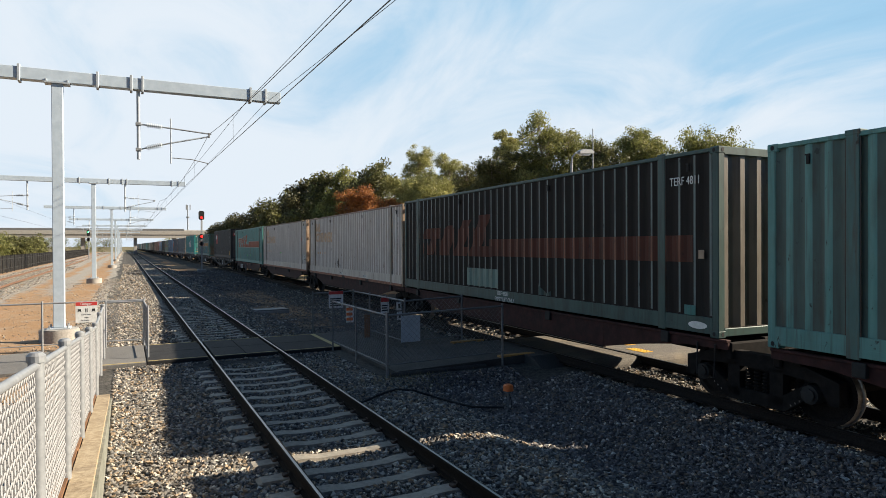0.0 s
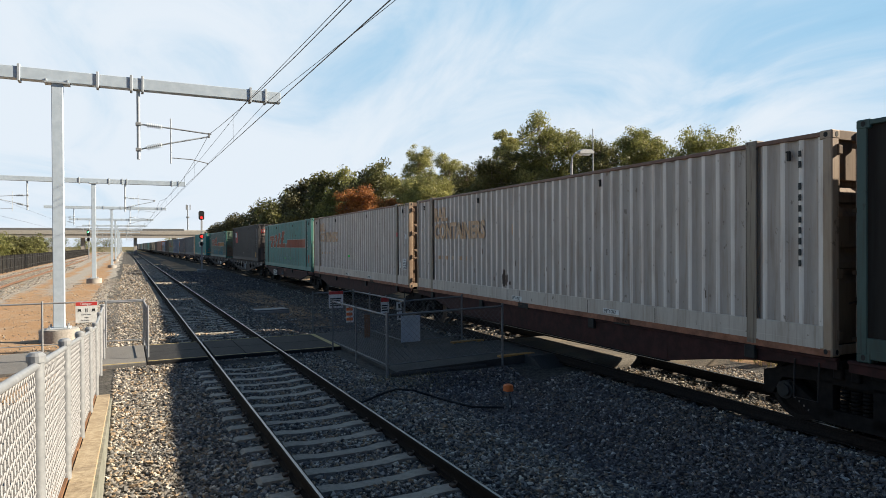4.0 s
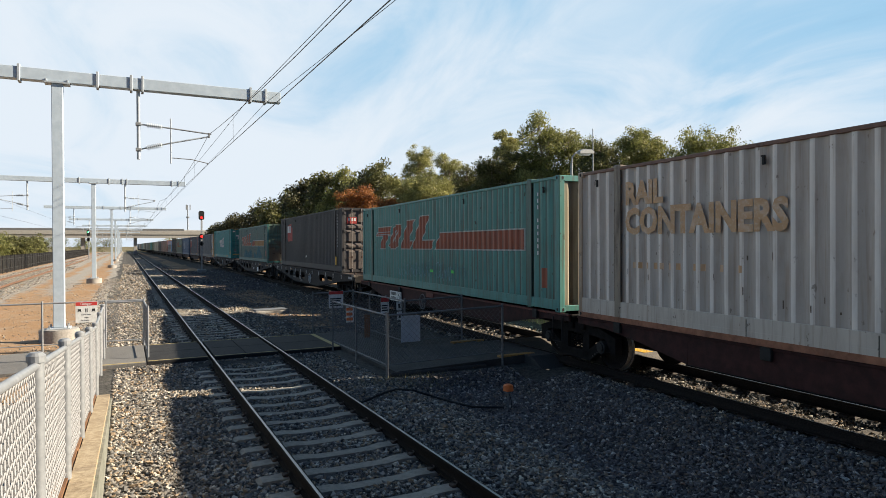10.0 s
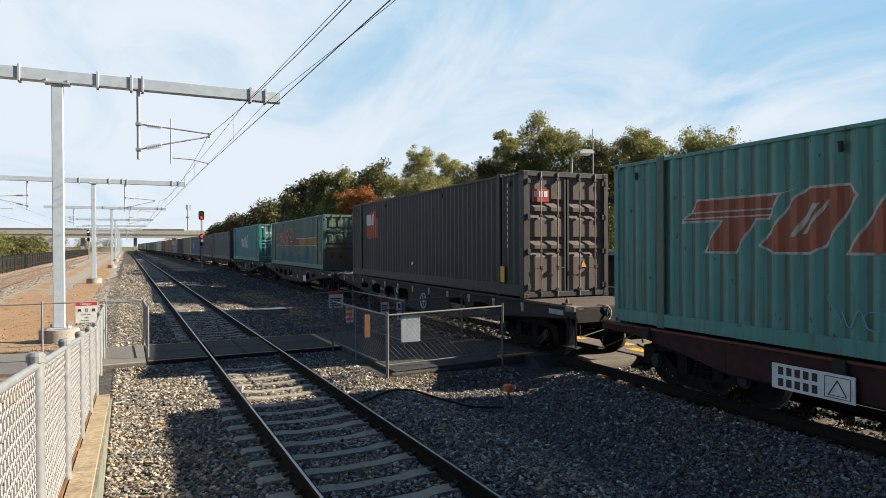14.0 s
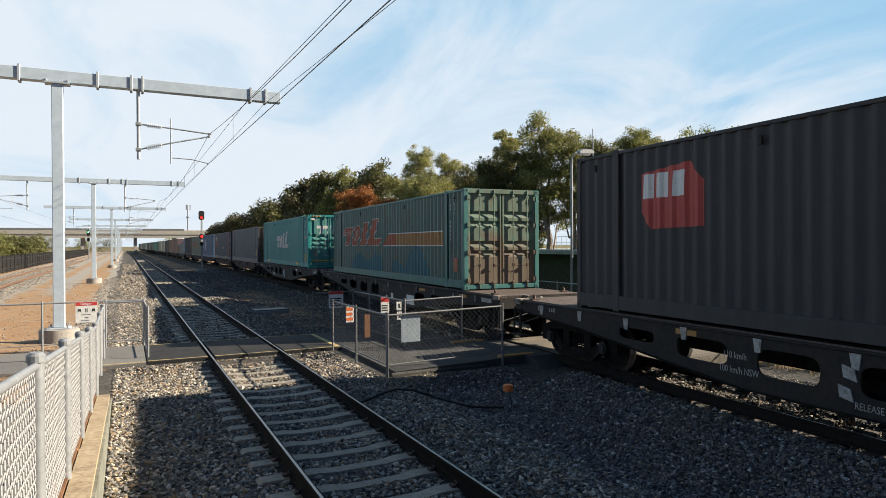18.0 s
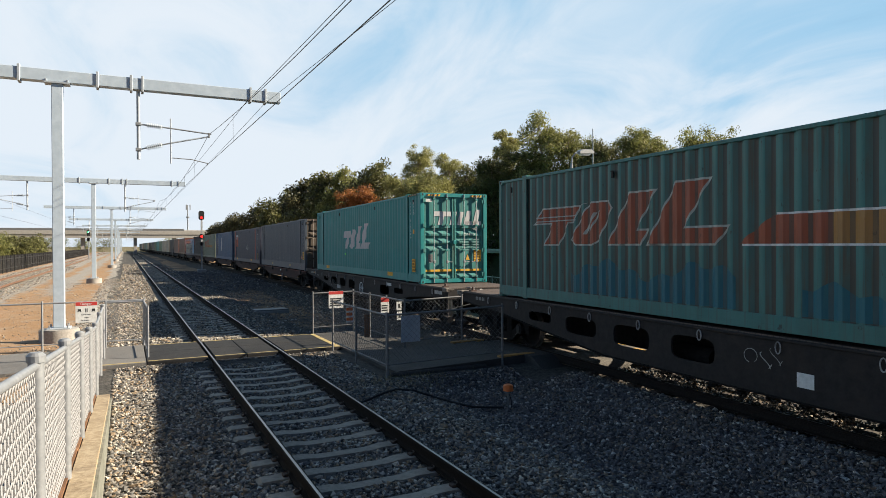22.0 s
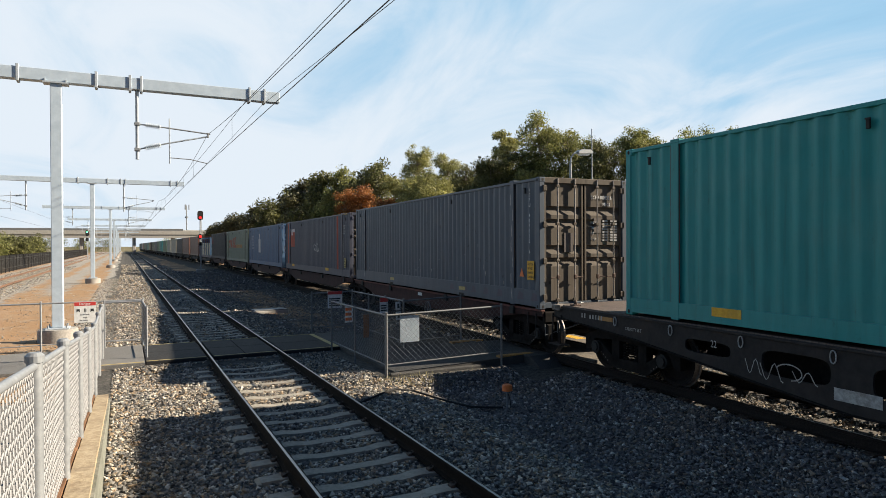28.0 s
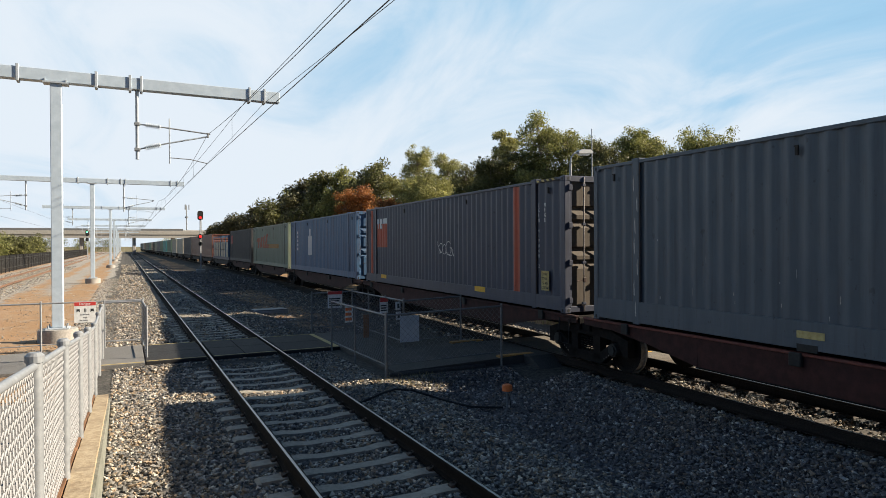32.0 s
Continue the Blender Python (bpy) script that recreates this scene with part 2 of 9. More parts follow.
def checker_plate(m):
    """Raised diamonds of rolled plate, a few centimetres apart."""
    ns, ln = m.node_tree.nodes, m.node_tree.links
    co, mp, ch, bp = ns.new("ShaderNodeTexCoord"), ns.new("ShaderNodeMapping"), ns.new("ShaderNodeTexChecker"), ns.new("ShaderNodeBump")
    ln.new(co.outputs["Object"], mp.inputs[0])
    mp.inputs["Rotation"].default_value = (0, 0, radians(45))
    mp.inputs["Scale"].default_value = (1.0, 0.75, 0.001)
    ln.new(mp.outputs[0], ch.inputs["Vector"])
    ch.inputs["Scale"].default_value = 19
    bp.inputs["Strength"].default_value, bp.inputs["Distance"].default_value = 0.7, 0.006
    ln.new(ch.outputs["Fac"], bp.inputs["Height"])
    b = ns["Principled BSDF"]
    ln.new(bp.outputs[0], b.inputs["Normal"])
    mx = ns.new("ShaderNodeMixRGB")
    mx.blend_type = "MULTIPLY"
    ln.new(ch.outputs["Fac"], mx.inputs[0])
    ln.new(b.inputs["Base Color"].links[0].from_socket, mx.inputs[1])
    mx.inputs[2].default_value = (0.62, 0.62, 0.64, 1)
    ln.new(mx.outputs[0], b.inputs["Base Color"])


checker_plate(M["deck"])
M["rust_edge"] = material("rust_edge", (0.22, 0.085, 0.045), (0.36, 0.155, 0.09), 0.7, grain=6, stain=2, stain_color=(0.10, 0.05, 0.035), stain_amount=0.7, bump=0.1)
M["sill_red"] = material("sill_red", (0.028, 0.0095, 0.009), (0.055, 0.018, 0.016), 0.8, grain=6, stain=2, stain_color=(0.014, 0.010, 0.009), stain_amount=0.7, bump=0.1, spec=0.3)
M["flange_red"] = material("flange_red", (0.10, 0.025, 0.02), (0.17, 0.05, 0.035), 0.7, grain=6, stain=2, stain_color=(0.05, 0.025, 0.02), stain_amount=0.7, bump=0.1)
M["steel_worn"] = material("steel_worn", (0.22, 0.20, 0.19), (0.36, 0.33, 0.31), 0.45, 0.7, grain=20, stain=4, stain_color=(0.12, 0.07, 0.05), stain_amount=0.5, bump=0.08)
M["white"] = material("white", (0.62, 0.62, 0.60), (0.76, 0.76, 0.74), 0.6, grain=12, stain=4, stain_color=(0.45, 0.42, 0.38), stain_amount=0.4, bump=0.03)
M["text_white"] = material("text_white", (0.55, 0.55, 0.54), (0.70, 0.70, 0.69), 0.6, grain=25, bump=0, lo=0.3, hi=0.5)
M["text_black"] = material("text_black", (0.02, 0.02, 0.02), (0.035, 0.035, 0.035), 0.6, grain=25, bump=0)
M["red"] = material("red", (0.42, 0.03, 0.03), (0.55, 0.06, 0.05), 0.5, grain=8, bump=0)
M["yellow"] = material("yellow", (0.60, 0.31, 0.02), (0.76, 0.43, 0.04), 0.6, grain=10, stain=3, stain_color=(0.30, 0.22, 0.10), stain_amount=0.4, bump=0.05)
M["yellow_faded"] = material("yellow_faded", (0.36, 0.27, 0.10), (0.50, 0.40, 0.18), 0.8, grain=14, stain=3, stain_color=(0.15, 0.13, 0.10), stain_amount=0.6, bump=0.1)
M["orange"] = material("orange", (0.62, 0.13, 0.03), (0.75, 0.20, 0.05), 0.5, grain=8, bump=0.02)
M["green_tag"] = material("green_tag", (0.05, 0.60, 0.08), (0.08, 0.75, 0.12), 0.5, grain=8, bump=0)
M["bark"] = material("bark", (0.17, 0.13, 0.10), (0.34, 0.28, 0.22), 0.9, grain=9, stain=2, stain_color=(0.12, 0.09, 0.07), stain_amount=0.6, bump=0.5, stretch=(1, 1, 0.2))
M["soffit"] = material("soffit", (0.40, 0.39, 0.37), (0.52, 0.51, 0.49), 0.8, grain=2, stain=0.4, stain_color=(0.34, 0.32, 0.29), stain_amount=0.5, bump=0.05)


def leaf_material(name, dark, light, glow=0.25):
    m = material(name, dark, light, 0.6, grain=0.9, stain=0.5, stain_color=tuple(c * 1.3 for c in light), stain_amount=0.4, bump=0, island=0.45)
    ns, ln = m.node_tree.nodes, m.node_tree.links
    b = ns["Principled BSDF"]
    src = b.inputs["Base Color"].links[0].from_socket
    tr, mx = ns.new("ShaderNodeBsdfTranslucent"), ns.new("ShaderNodeMixShader")
    ln.new(src, tr.inputs[0])
    mx.inputs[0].default_value = glow
    ln.new(b.outputs[0], mx.inputs[1])
    ln.new(tr.outputs[0], mx.inputs[2])
    ln.new(mx.outputs[0], ns["Material Output"].inputs[0])
    return m


LEAF = {
    "olive": leaf_material("leaf_olive", (0.108, 0.124, 0.038), (0.26, 0.25, 0.080), 0.42),
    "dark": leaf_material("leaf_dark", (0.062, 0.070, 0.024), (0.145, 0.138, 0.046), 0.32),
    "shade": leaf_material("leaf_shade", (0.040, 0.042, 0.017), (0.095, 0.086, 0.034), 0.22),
    "pale": leaf_material("leaf_pale", (0.165, 0.172, 0.056), (0.34, 0.32, 0.115), 0.42),
    "rust": leaf_material("leaf_rust", (0.20, 0.075, 0.020), (0.38, 0.155, 0.045), 0.36),
    "lime": leaf_material("leaf_lime", (0.17, 0.175, 0.034), (0.34, 0.32, 0.066), 0.44),
}


# ---- mesh kit ----
class Kit:
    """Gathers boxes, tubes, prisms and sheets and makes one mesh of them."""

    def __init__(self):
        self.v, self.f = [], []

    def add(self, verts, faces):
        n = len(self.v)
        self.v.extend(verts)
        self.f.extend([tuple(i + n for i in q) for q in faces])
        return self

    def box(self, x0, x1, y0, y1, z0, z1, c=0.0):
        if c <= 0:
            vs = [(x, y, z) for z in (z0, z1) for y in (y0, y1) for x in (x0, x1)]
            return self.add(vs, [(0, 2, 3, 1), (4, 5, 7, 6), (0, 1, 5, 4), (2, 6, 7, 3), (0, 4, 6, 2), (1, 3, 7, 5)])
        c = min(c, (x1 - x0) * 0.45, (y1 - y0) * 0.45, (z1 - z0) * 0.45)
        # chamfered on all its edges
        vs, ids = [], {}
        for ix, x in enumerate((x0, x1)):
            for iy, y in enumerate((y0, y1)):
                for iz, z in enumerate((z0, z1)):
                    sx, sy, sz = (1, -1)[ix] * c, (1, -1)[iy] * c, (1, -1)[iz] * c
                    for k, p in enumerate(((x, y + sy, z + sz), (x + sx, y, z + sz), (x + sx, y + sy, z))):
                        ids[ix, iy, iz, k] = len(vs)
                        vs.append(p)
        fs = []
        for s in (0, 1):
            q = [(s, 0, 0), (s, 1, 0), (s, 1, 1), (s, 0, 1)]
            fs.append([ids[(*p, 0)] for p in (q if s else q[::-1])])
            q = [(0, s, 0), (0, s, 1), (1, s, 1), (1, s, 0)]
            fs.append([ids[(*p, 1)] for p in (q if s else q[::-1])])
            q = [(0, 0, s), (1, 0, s), (1, 1, s), (0, 1, s)]
            fs.append([ids[(*p, 2)] for p in (q if s else q[::-1])])
        for a in (0, 1):
            for b in (0, 1):
                fs.append([ids[a, b, 0, 0], ids[a, b, 1, 0], ids[a, b, 1, 1], ids[a, b, 0, 1]])
                fs.append([ids[a, 0, b, 0], ids[a, 1, b, 0], ids[a, 1, b, 2], ids[a, 0, b, 2]])
                fs.append([ids[0, a, b, 1], ids[1, a, b, 1], ids[1, a, b, 2], ids[0, a, b, 2]])
                for d in (0, 1):
                    fs.append([ids[a, b, d, 0], ids[a, b, d, 1], ids[a, b, d, 2]])
        return self.add(vs, fs)

    def tube(self, a, b, r, n=8, r2=None, caps=True):
        a, b = Vector(a), Vector(b)
        r2 = r if r2 is None else r2
        d = (b - a).normalized()
        u = d.orthogonal().normalized()
        w = d.cross(u)
        vs = []
        for p, q in ((a, r), (b, r2)):
            for i in range(n):
                t = 2 * math.pi * i / n
                vs.append(tuple(p + q * (math.cos(t) * u + math.sin(t) * w)))
        fs = [(i, (i + 1) % n, n + (i + 1) % n, n + i) for i in range(n)]
        if caps:
            fs += [tuple(range(n))[::-1], tuple(range(n, 2 * n))]
        return self.add(vs, fs)

    def path(self, pts, r, n=6):
        """One tube swept along a chain of points."""
        pts = [Vector(q) for q in pts]
        closed = (pts[0] - pts[-1]).length < 1e-6
        if closed:
            pts = pts[:-1]
        m, rings, up = len(pts), [], None
        for i, q in enumerate(pts):
            a = pts[i - 1] if i or closed else q
            b = pts[(i + 1) % m] if i + 1 < m or closed else q
            d = (b - a).normalized()
            up = d.orthogonal().normalized() if up is None else (up - d * up.dot(d)).normalized()
            w = d.cross(up)
            rings += [tuple(q + r * (math.cos(2 * math.pi * j / n) * up + math.sin(2 * math.pi * j / n) * w)) for j in range(n)]
        fs = [(i * n + j, i * n + (j + 1) % n, (i + 1) % m * n + (j + 1) % n, (i + 1) % m * n + j) for i in range(m if closed else m - 1) for j in range(n)]
        if not closed:
            fs += [tuple(range(n))[::-1], tuple(range((m - 1) * n, m * n))]
        return self.add(rings, fs)

    def prism(self, poly, axis, a, b):
        """A polygon in the plane across the axis, drawn out from a to b."""
        def put(p, t):
            return {"x": (t, p[0], p[1]), "y": (p[0], t, p[1]), "z": (p[0], p[1], t)}[axis]
        n = len(poly)
        vs = [put(p, a) for p in poly] + [put(p, b) for p in poly]
        fs = [(i, (i + 1) % n, n + (i + 1) % n, n + i) for i in range(n)]
        return self.add(vs, fs + [tuple(range(n))[::-1], tuple(range(n, 2 * n))])

    def mesh(self, name, mat, smooth=False, weld=False):
        me = bpy.data.meshes.new(name)
        me.from_pydata(self.v, [], self.f)
        me.materials.append(mat)
        bm = bmesh.new()
        bm.from_mesh(me)
        if weld:
            bmesh.ops.remove_doubles(bm, verts=bm.verts, dist=2e-4)
        bmesh.ops.recalc_face_normals(bm, faces=bm.faces)
        bm.to_mesh(me)
        bm.free()
        if smooth:
            me.polygons.foreach_set("use_smooth", [True] * len(me.polygons))
            me.set_sharp_from_angle(angle=radians(40))
        return me


def part(name, kit, mat, parent, label="", smooth=False, at=None):
    me = kit if isinstance(kit, bpy.types.Mesh) else kit.mesh(name, mat, smooth)
    ob = new(name, me)
    ob.parent = parent
    if at is not None:
        ob.matrix_basis = at
    return tagged(ob, label) if label else ob


def thing(name, label, category, at=None, group="", kind=""):
    ob = new(name)
    ob.empty_display_size = 0.2
    if at is not None:
        ob.matrix_basis = at
    return tagged(ob, label, category, group, kind)


def solo(name, kit, mat, label, category, at=None, group="", kind="", smooth=False):
    ob = new(name, kit if isinstance(kit, bpy.types.Mesh) else kit.mesh(name, mat, smooth))
    if at is not None:
        ob.matrix_basis = at
    return tagged(ob, label, category, group, kind)


def lettering(name, text, size, mat, parent, at, label="", spacing=1.0, squeeze=1.0, bold=0.0):
    """Words as a thin mesh; the text lies in its own x-y plane, from its lower left corner."""
    cu = bpy.data.curves.new(name, "FONT")
    cu.body, cu.size, cu.extrude, cu.space_character, cu.resolution_u = text, size, 0.001, spacing, 2
    cu.offset = bold
    tmp = bpy.data.objects.new(name, cu)
    me = bpy.data.meshes.new_from_object(tmp)
    bpy.data.objects.remove(tmp)
    bpy.data.curves.remove(cu)
    if squeeze != 1.0:
        me.transform(Matrix.Diagonal((squeeze, 1, 1, 1)))
    me.materials.clear()
    me.materials.append(mat)
    return part(name, me, mat, parent, label, at=at)


def column_text(name, text, size, mat, parent, at, squeeze=0.8):
    """Letters one below the other."""
    return tagged(lettering(name, "\n".join(text), size, mat, parent, at, squeeze=squeeze), kind="stuff")


FACE_WEST = Matrix(((0, 0, -1, 0), (-1, 0, 0, 0), (0, 1, 0, 0), (0, 0, 0, 1)))   # a sheet read from the camera's side of the train
FACE_SOUTH = Matrix(((1, 0, 0, 0), (0, 0, -1, 0), (0, 1, 0, 0), (0, 0, 0, 1)))   # a sheet read from the south


def smooth_curve(knots, x):
    """Cubic through the knots, with slopes from their neighbours, straight beyond the ends."""
    xs, ys = [k[0] for k in knots], [k[1] for k in knots]
    sl = [(ys[min(i + 1, len(xs) - 1)] - ys[max(i - 1, 0)]) / (xs[min(i + 1, len(xs) - 1)] - xs[max(i - 1, 0)]) for i in range(len(xs))]
    if x <= xs[0]:
        return ys[0] + sl[0] * (x - xs[0])
    if x >= xs[-1]:
        return ys[-1] + sl[-1] * (x - xs[-1])
    i = max(j for j in range(len(xs) - 1) if xs[j] <= x)
    h = xs[i + 1] - xs[i]
    t = (x - xs[i]) / h
    return (ys[i] * (1 + 2 * t) * (1 - t) ** 2 + sl[i] * h * t * (1 - t) ** 2 + ys[i + 1] * t * t * (3 - 2 * t) + sl[i + 1] * h * t * t * (t - 1))


# the freight track's centre line
LINE = [(-160, 7.9), (-70, 7.95), (-35, 8.2), (-10, 8.83), (5, 9.40), (15, 9.78), (25, 10.17), (40, 10.54), (60, 10.83), (100, 10.96), (200, 10.29), (330, 9.2)]
NEAR_X, HALF = 2.655, 0.835        # near track: centre, half the distance between rail heads
RAIL_F, HALF_F = 0.12, 0.752       # freight track: height of the rail top, half the distance between rail heads


def line_x(y):
    return smooth_curve(LINE, y)


# ---- ground, ballast and tracks ----
def step(a, b, x):
    t = np.clip((x - a) / (b - a), 0, 1)
    return t * t * (3 - 2 * t)


def rough(x, y, s=1.0):
    return (np.sin(1.7 * x * s + 0.9 * np.sin(0.8 * y * s)) * np.cos(1.3 * y * s + np.sin(1.1 * x * s)) + 0.5 * np.sin(3.9 * x * s + 2.1 * y * s)) / 1.5


LINE_Y = np.arange(-160, 331, 2.0)
LINE_XS = np.array([line_x(v) for v in LINE_Y])


def ground_z(x, y):
    """Height of the ground: dirt in the west, two ballast beds, a shallow ditch between them."""
    x, y = np.asarray(x, float), np.asarray(y, float)
    c = np.interp(y, LINE_Y, LINE_XS)
    z = -0.10 - 0.10 * step(-0.6, 0.2, x) - 0.14 * step(3.9, 5.4, x)
    z = z - 0.015 * step(0.2, 1.1, x) * (1 - step(4.1, 5.0, x))
    heap = 0.16 * np.exp(-((x - 4.6) / 0.55) ** 2) * step(-2, 3, y) * (1 - step(12.5, 15.5, y))
    heap = heap + 0.10 * np.exp(-((x - 4.7) / 0.6) ** 2) * step(19, 21, y) * (1 - step(34, 60, y))
    z = z + heap + 0.055 * step(3.58, 3.72, x) * (1 - step(4.0, 4.5, x)) * (1 - step(15.0, 15.8, y))
    bed = step(c - 2.7, c - 1.45, x) * (1 - step(c + 1.6, c + 2.9, x))
    z = z + bed * 0.205
    z = z + 0.10 * step(13, 15, x)
    z = z + 0.02 * rough(x, y, 1.1) * step(-0.5, 0.5, x) + 0.035 * rough(x, y, 0.45) * (1 - step(-2.0, -0.8, x))
    z = z + 0.35 * step(60, 300, np.abs(x)) * rough(x, y, 0.02)
    # level under the footpath
    path = step(15.3, 16.0, y) * (1 - step(19.0, 19.8, y)) * step(-9, -8, x) * (1 - step(6.8, 7.6, x))
    yard = step(11.3, 12.2, y) * (1 - step(19.0, 19.8, y)) * step(4.2, 4.8, x) * (1 - step(c - 1.4, c - 1.0, x))
    return z * (1 - np.maximum(path, yard)) + np.maximum(path, yard) * -0.10


def axis(*runs):
    out = []
    for a, b, s in runs:
        out.extend(np.arange(a, b, s))
    return np.array(out + [runs[-1][1]])


def make_ground():
    xs = axis((-2500, -300, 440), (-300, -40, 26), (-40, -10, 1.5), (-10, -1, 0.45), (-1, 14, 0.14), (14, 30, 0.8), (30, 60, 5), (60, 300, 30), (300, 2500, 440))
    ys = axis((-1500, -100, 280), (-100, -4, 6), (-4, 4, 0.5), (4, 26, 0.16), (26, 60, 0.45), (60, 120, 2), (120, 400, 10), (400, 4000, 450))
    gx, gy = np.meshgrid(xs, ys)
    gz = ground_z(gx, gy)
    nx, ny = len(xs), len(ys)
    vs = np.stack([gx, gy, gz], -1).reshape(-1, 3)
    i = (np.arange(ny - 1)[:, None] * nx + np.arange(nx - 1)[None, :]).ravel()
    fs = np.stack([i, i + 1, i + nx + 1, i + nx], -1)
    me = bpy.data.meshes.new("ground")
    me.from_pydata(vs.tolist(), [], fs.tolist())
    me.materials.append(ground_material())
    mx, my = vs[:, 0], vs[:, 1]
    c = np.interp(my, LINE_Y, LINE_XS)
    wob = 0.35 * rough(mx, my, 1.3) + 0.25 * rough(mx, my, 3.1)

    def band(d, edge, soft):
        return 1 - step(edge - soft, edge + soft, d)
    near = band(np.abs(mx - 2.4), 3.1 + wob, 0.5)
    mid = band(np.abs(mx - 6.5), 3.5 + wob, 0.5) * np.clip(1.0 - 0.75 * step(19, 24, my) + 0.25 * rough(mx, my, 0.5) * step(19, 24, my), 0, 1)
    freight = band(np.abs(mx - c), 2.7 + wob, 0.5)
    east = np.where(my < 60, band(np.abs(mx - 11), 2.8 + wob, 0.6), 0)
    stony = np.maximum.reduce([near, mid, freight, east])
    pale = np.maximum(band(np.abs(mx + 8.0), 2.3 + wob, 0.7), 0.75 * band(np.abs(mx + 3.9), 0.7 + 1.3 * wob, 0.9) * step(34, 50, my))
    pale = np.maximum(pale, 0.9 * band(np.abs(mx + 0.5), 0.9 + wob, 0.6) * step(20, 24, my))
    grass = np.maximum.reduce([step(14.5, 16.5, mx + wob), step(13, 16, -mx + wob), step(330, 400, my)])
    for key, values in (("stony", stony), ("pale", pale), ("grass", grass)):
        layer = me.attributes.new(key, "FLOAT", "POINT")
        layer.data.foreach_set("value", values.astype(np.float32))
    me.polygons.foreach_set("use_smooth", np.ones(len(fs), bool))
    tagged(new("ground", me), "dry orange soil and grey ballast ground of a rail corridor", "ground", kind="structure")


def ground_material():
    """Soil, dark ballast, pale ballast and dry grass, with ragged borders between them."""
    m = bpy.data.materials.new("ground")
    m.use_nodes = True
    ns, ln = m.node_tree.nodes, m.node_tree.links
    b = ns["Principled BSDF"]
    co = ns.new("ShaderNodeTexCoord")

    def noise_of(scale, detail=6, rough_=0.65):
        n = ns.new("ShaderNodeTexNoise")
        n.inputs["Scale"].default_value, n.inputs["Detail"].default_value, n.inputs["Roughness"].default_value = scale, detail, rough_
        ln.new(co.outputs["Object"], n.inputs["Vector"])
        return n.outputs[0]

    def two(src, c0, c1, lo=0.35, hi=0.65):
        r = ns.new("ShaderNodeValToRGB")
        r.color_ramp.elements[0].position, r.color_ramp.elements[1].position = lo, hi
        r.color_ramp.elements[0].color, r.color_ramp.elements[1].color = (*c0, 1), (*c1, 1)
        ln.new(src, r.inputs[0])
        return r.outputs[0]
    fine, stone, patch = noise_of(26), noise_of(11, 3, 0.8), noise_of(0.7)
    soil_a, soil_b = two(fine, (0.20, 0.115, 0.058), (0.40, 0.25, 0.135)), two(stone, (0.22, 0.165, 0.112), (0.39, 0.315, 0.235))
    out = ns.new("ShaderNodeMixRGB")
    ln.new(two(patch, (0, 0, 0), (0.75, 0.75, 0.75), 0.45, 0.7), out.inputs[0])
    ln.new(soil_a, out.inputs[1])
    ln.new(soil_b, out.inputs[2])
    edge = noise_of(4.5, 5, 0.7)
    for key, c0, c1, src in (("pale", (0.17, 0.155, 0.135), (0.38, 0.355, 0.32), stone), ("stony", (0.030, 0.029, 0.028), (0.10, 0.093, 0.083), stone), ("grass", (0.09, 0.08, 0.04), (0.20, 0.165, 0.09), fine)):
        at = ns.new("ShaderNodeAttribute")
        at.attribute_name = key
        add = ns.new("ShaderNodeMath")
        add.operation = "ADD"
        ln.new(at.outputs["Fac"], add.inputs[0])
        ln.new(edge, add.inputs[1])
        mx = ns.new("ShaderNodeMixRGB")
        ln.new(two(add.outputs[0], (0, 0, 0), (1, 1, 1), 0.72, 0.98), mx.inputs[0])
        ln.new(out.outputs[0], mx.inputs[1])
        ln.new(two(src, c0, c1), mx.inputs[2])
        out = mx
    ln.new(out.outputs[0], b.inputs["Base Color"])
    b.inputs["Roughness"].default_value, b.inputs["Specular IOR Level"].default_value = 0.95, 0.2
    bp = ns.new("ShaderNodeBump")
    bp.inputs["Strength"].default_value, bp.inputs["Distance"].default_value = 0.9, 0.04
    ln.new(stone, bp.inputs["Height"])
    ln.new(bp.outputs[0], b.inputs["Normal"])
    return m


make_ground()


M["rail_rust"] = material("rail_rust", (0.10, 0.052, 0.03), (0.19, 0.105, 0.062), 0.85, grain=40, stain=3, stain_color=(0.07, 0.04, 0.028), stain_amount=0.5, bump=0.2)
M["rail_brown"] = material("rail_brown", (0.009, 0.0075, 0.0066), (0.021, 0.016, 0.013), 0.85, grain=40, stain=3, stain_color=(0.012, 0.010, 0.009), stain_amount=0.5, bump=0.2, spec=0.08)


def rail_profile(k=1.0):
    """Half-metre of steel rail in section: foot, web and head, top at 0."""
    return [(-0.07, -0.172), (0.07, -0.172), (0.07, -0.16), (0.022, -0.148), (0.011, -0.13), (0.011, -0.05), (0.034, -0.038), (0.034, -0.008),
            (0.026, 0.0), (-0.026, 0.0), (-0.034, -0.008), (-0.034, -0.038), (-0.011, -0.05), (-0.011, -0.13), (-0.022, -0.148), (-0.07, -0.16)]


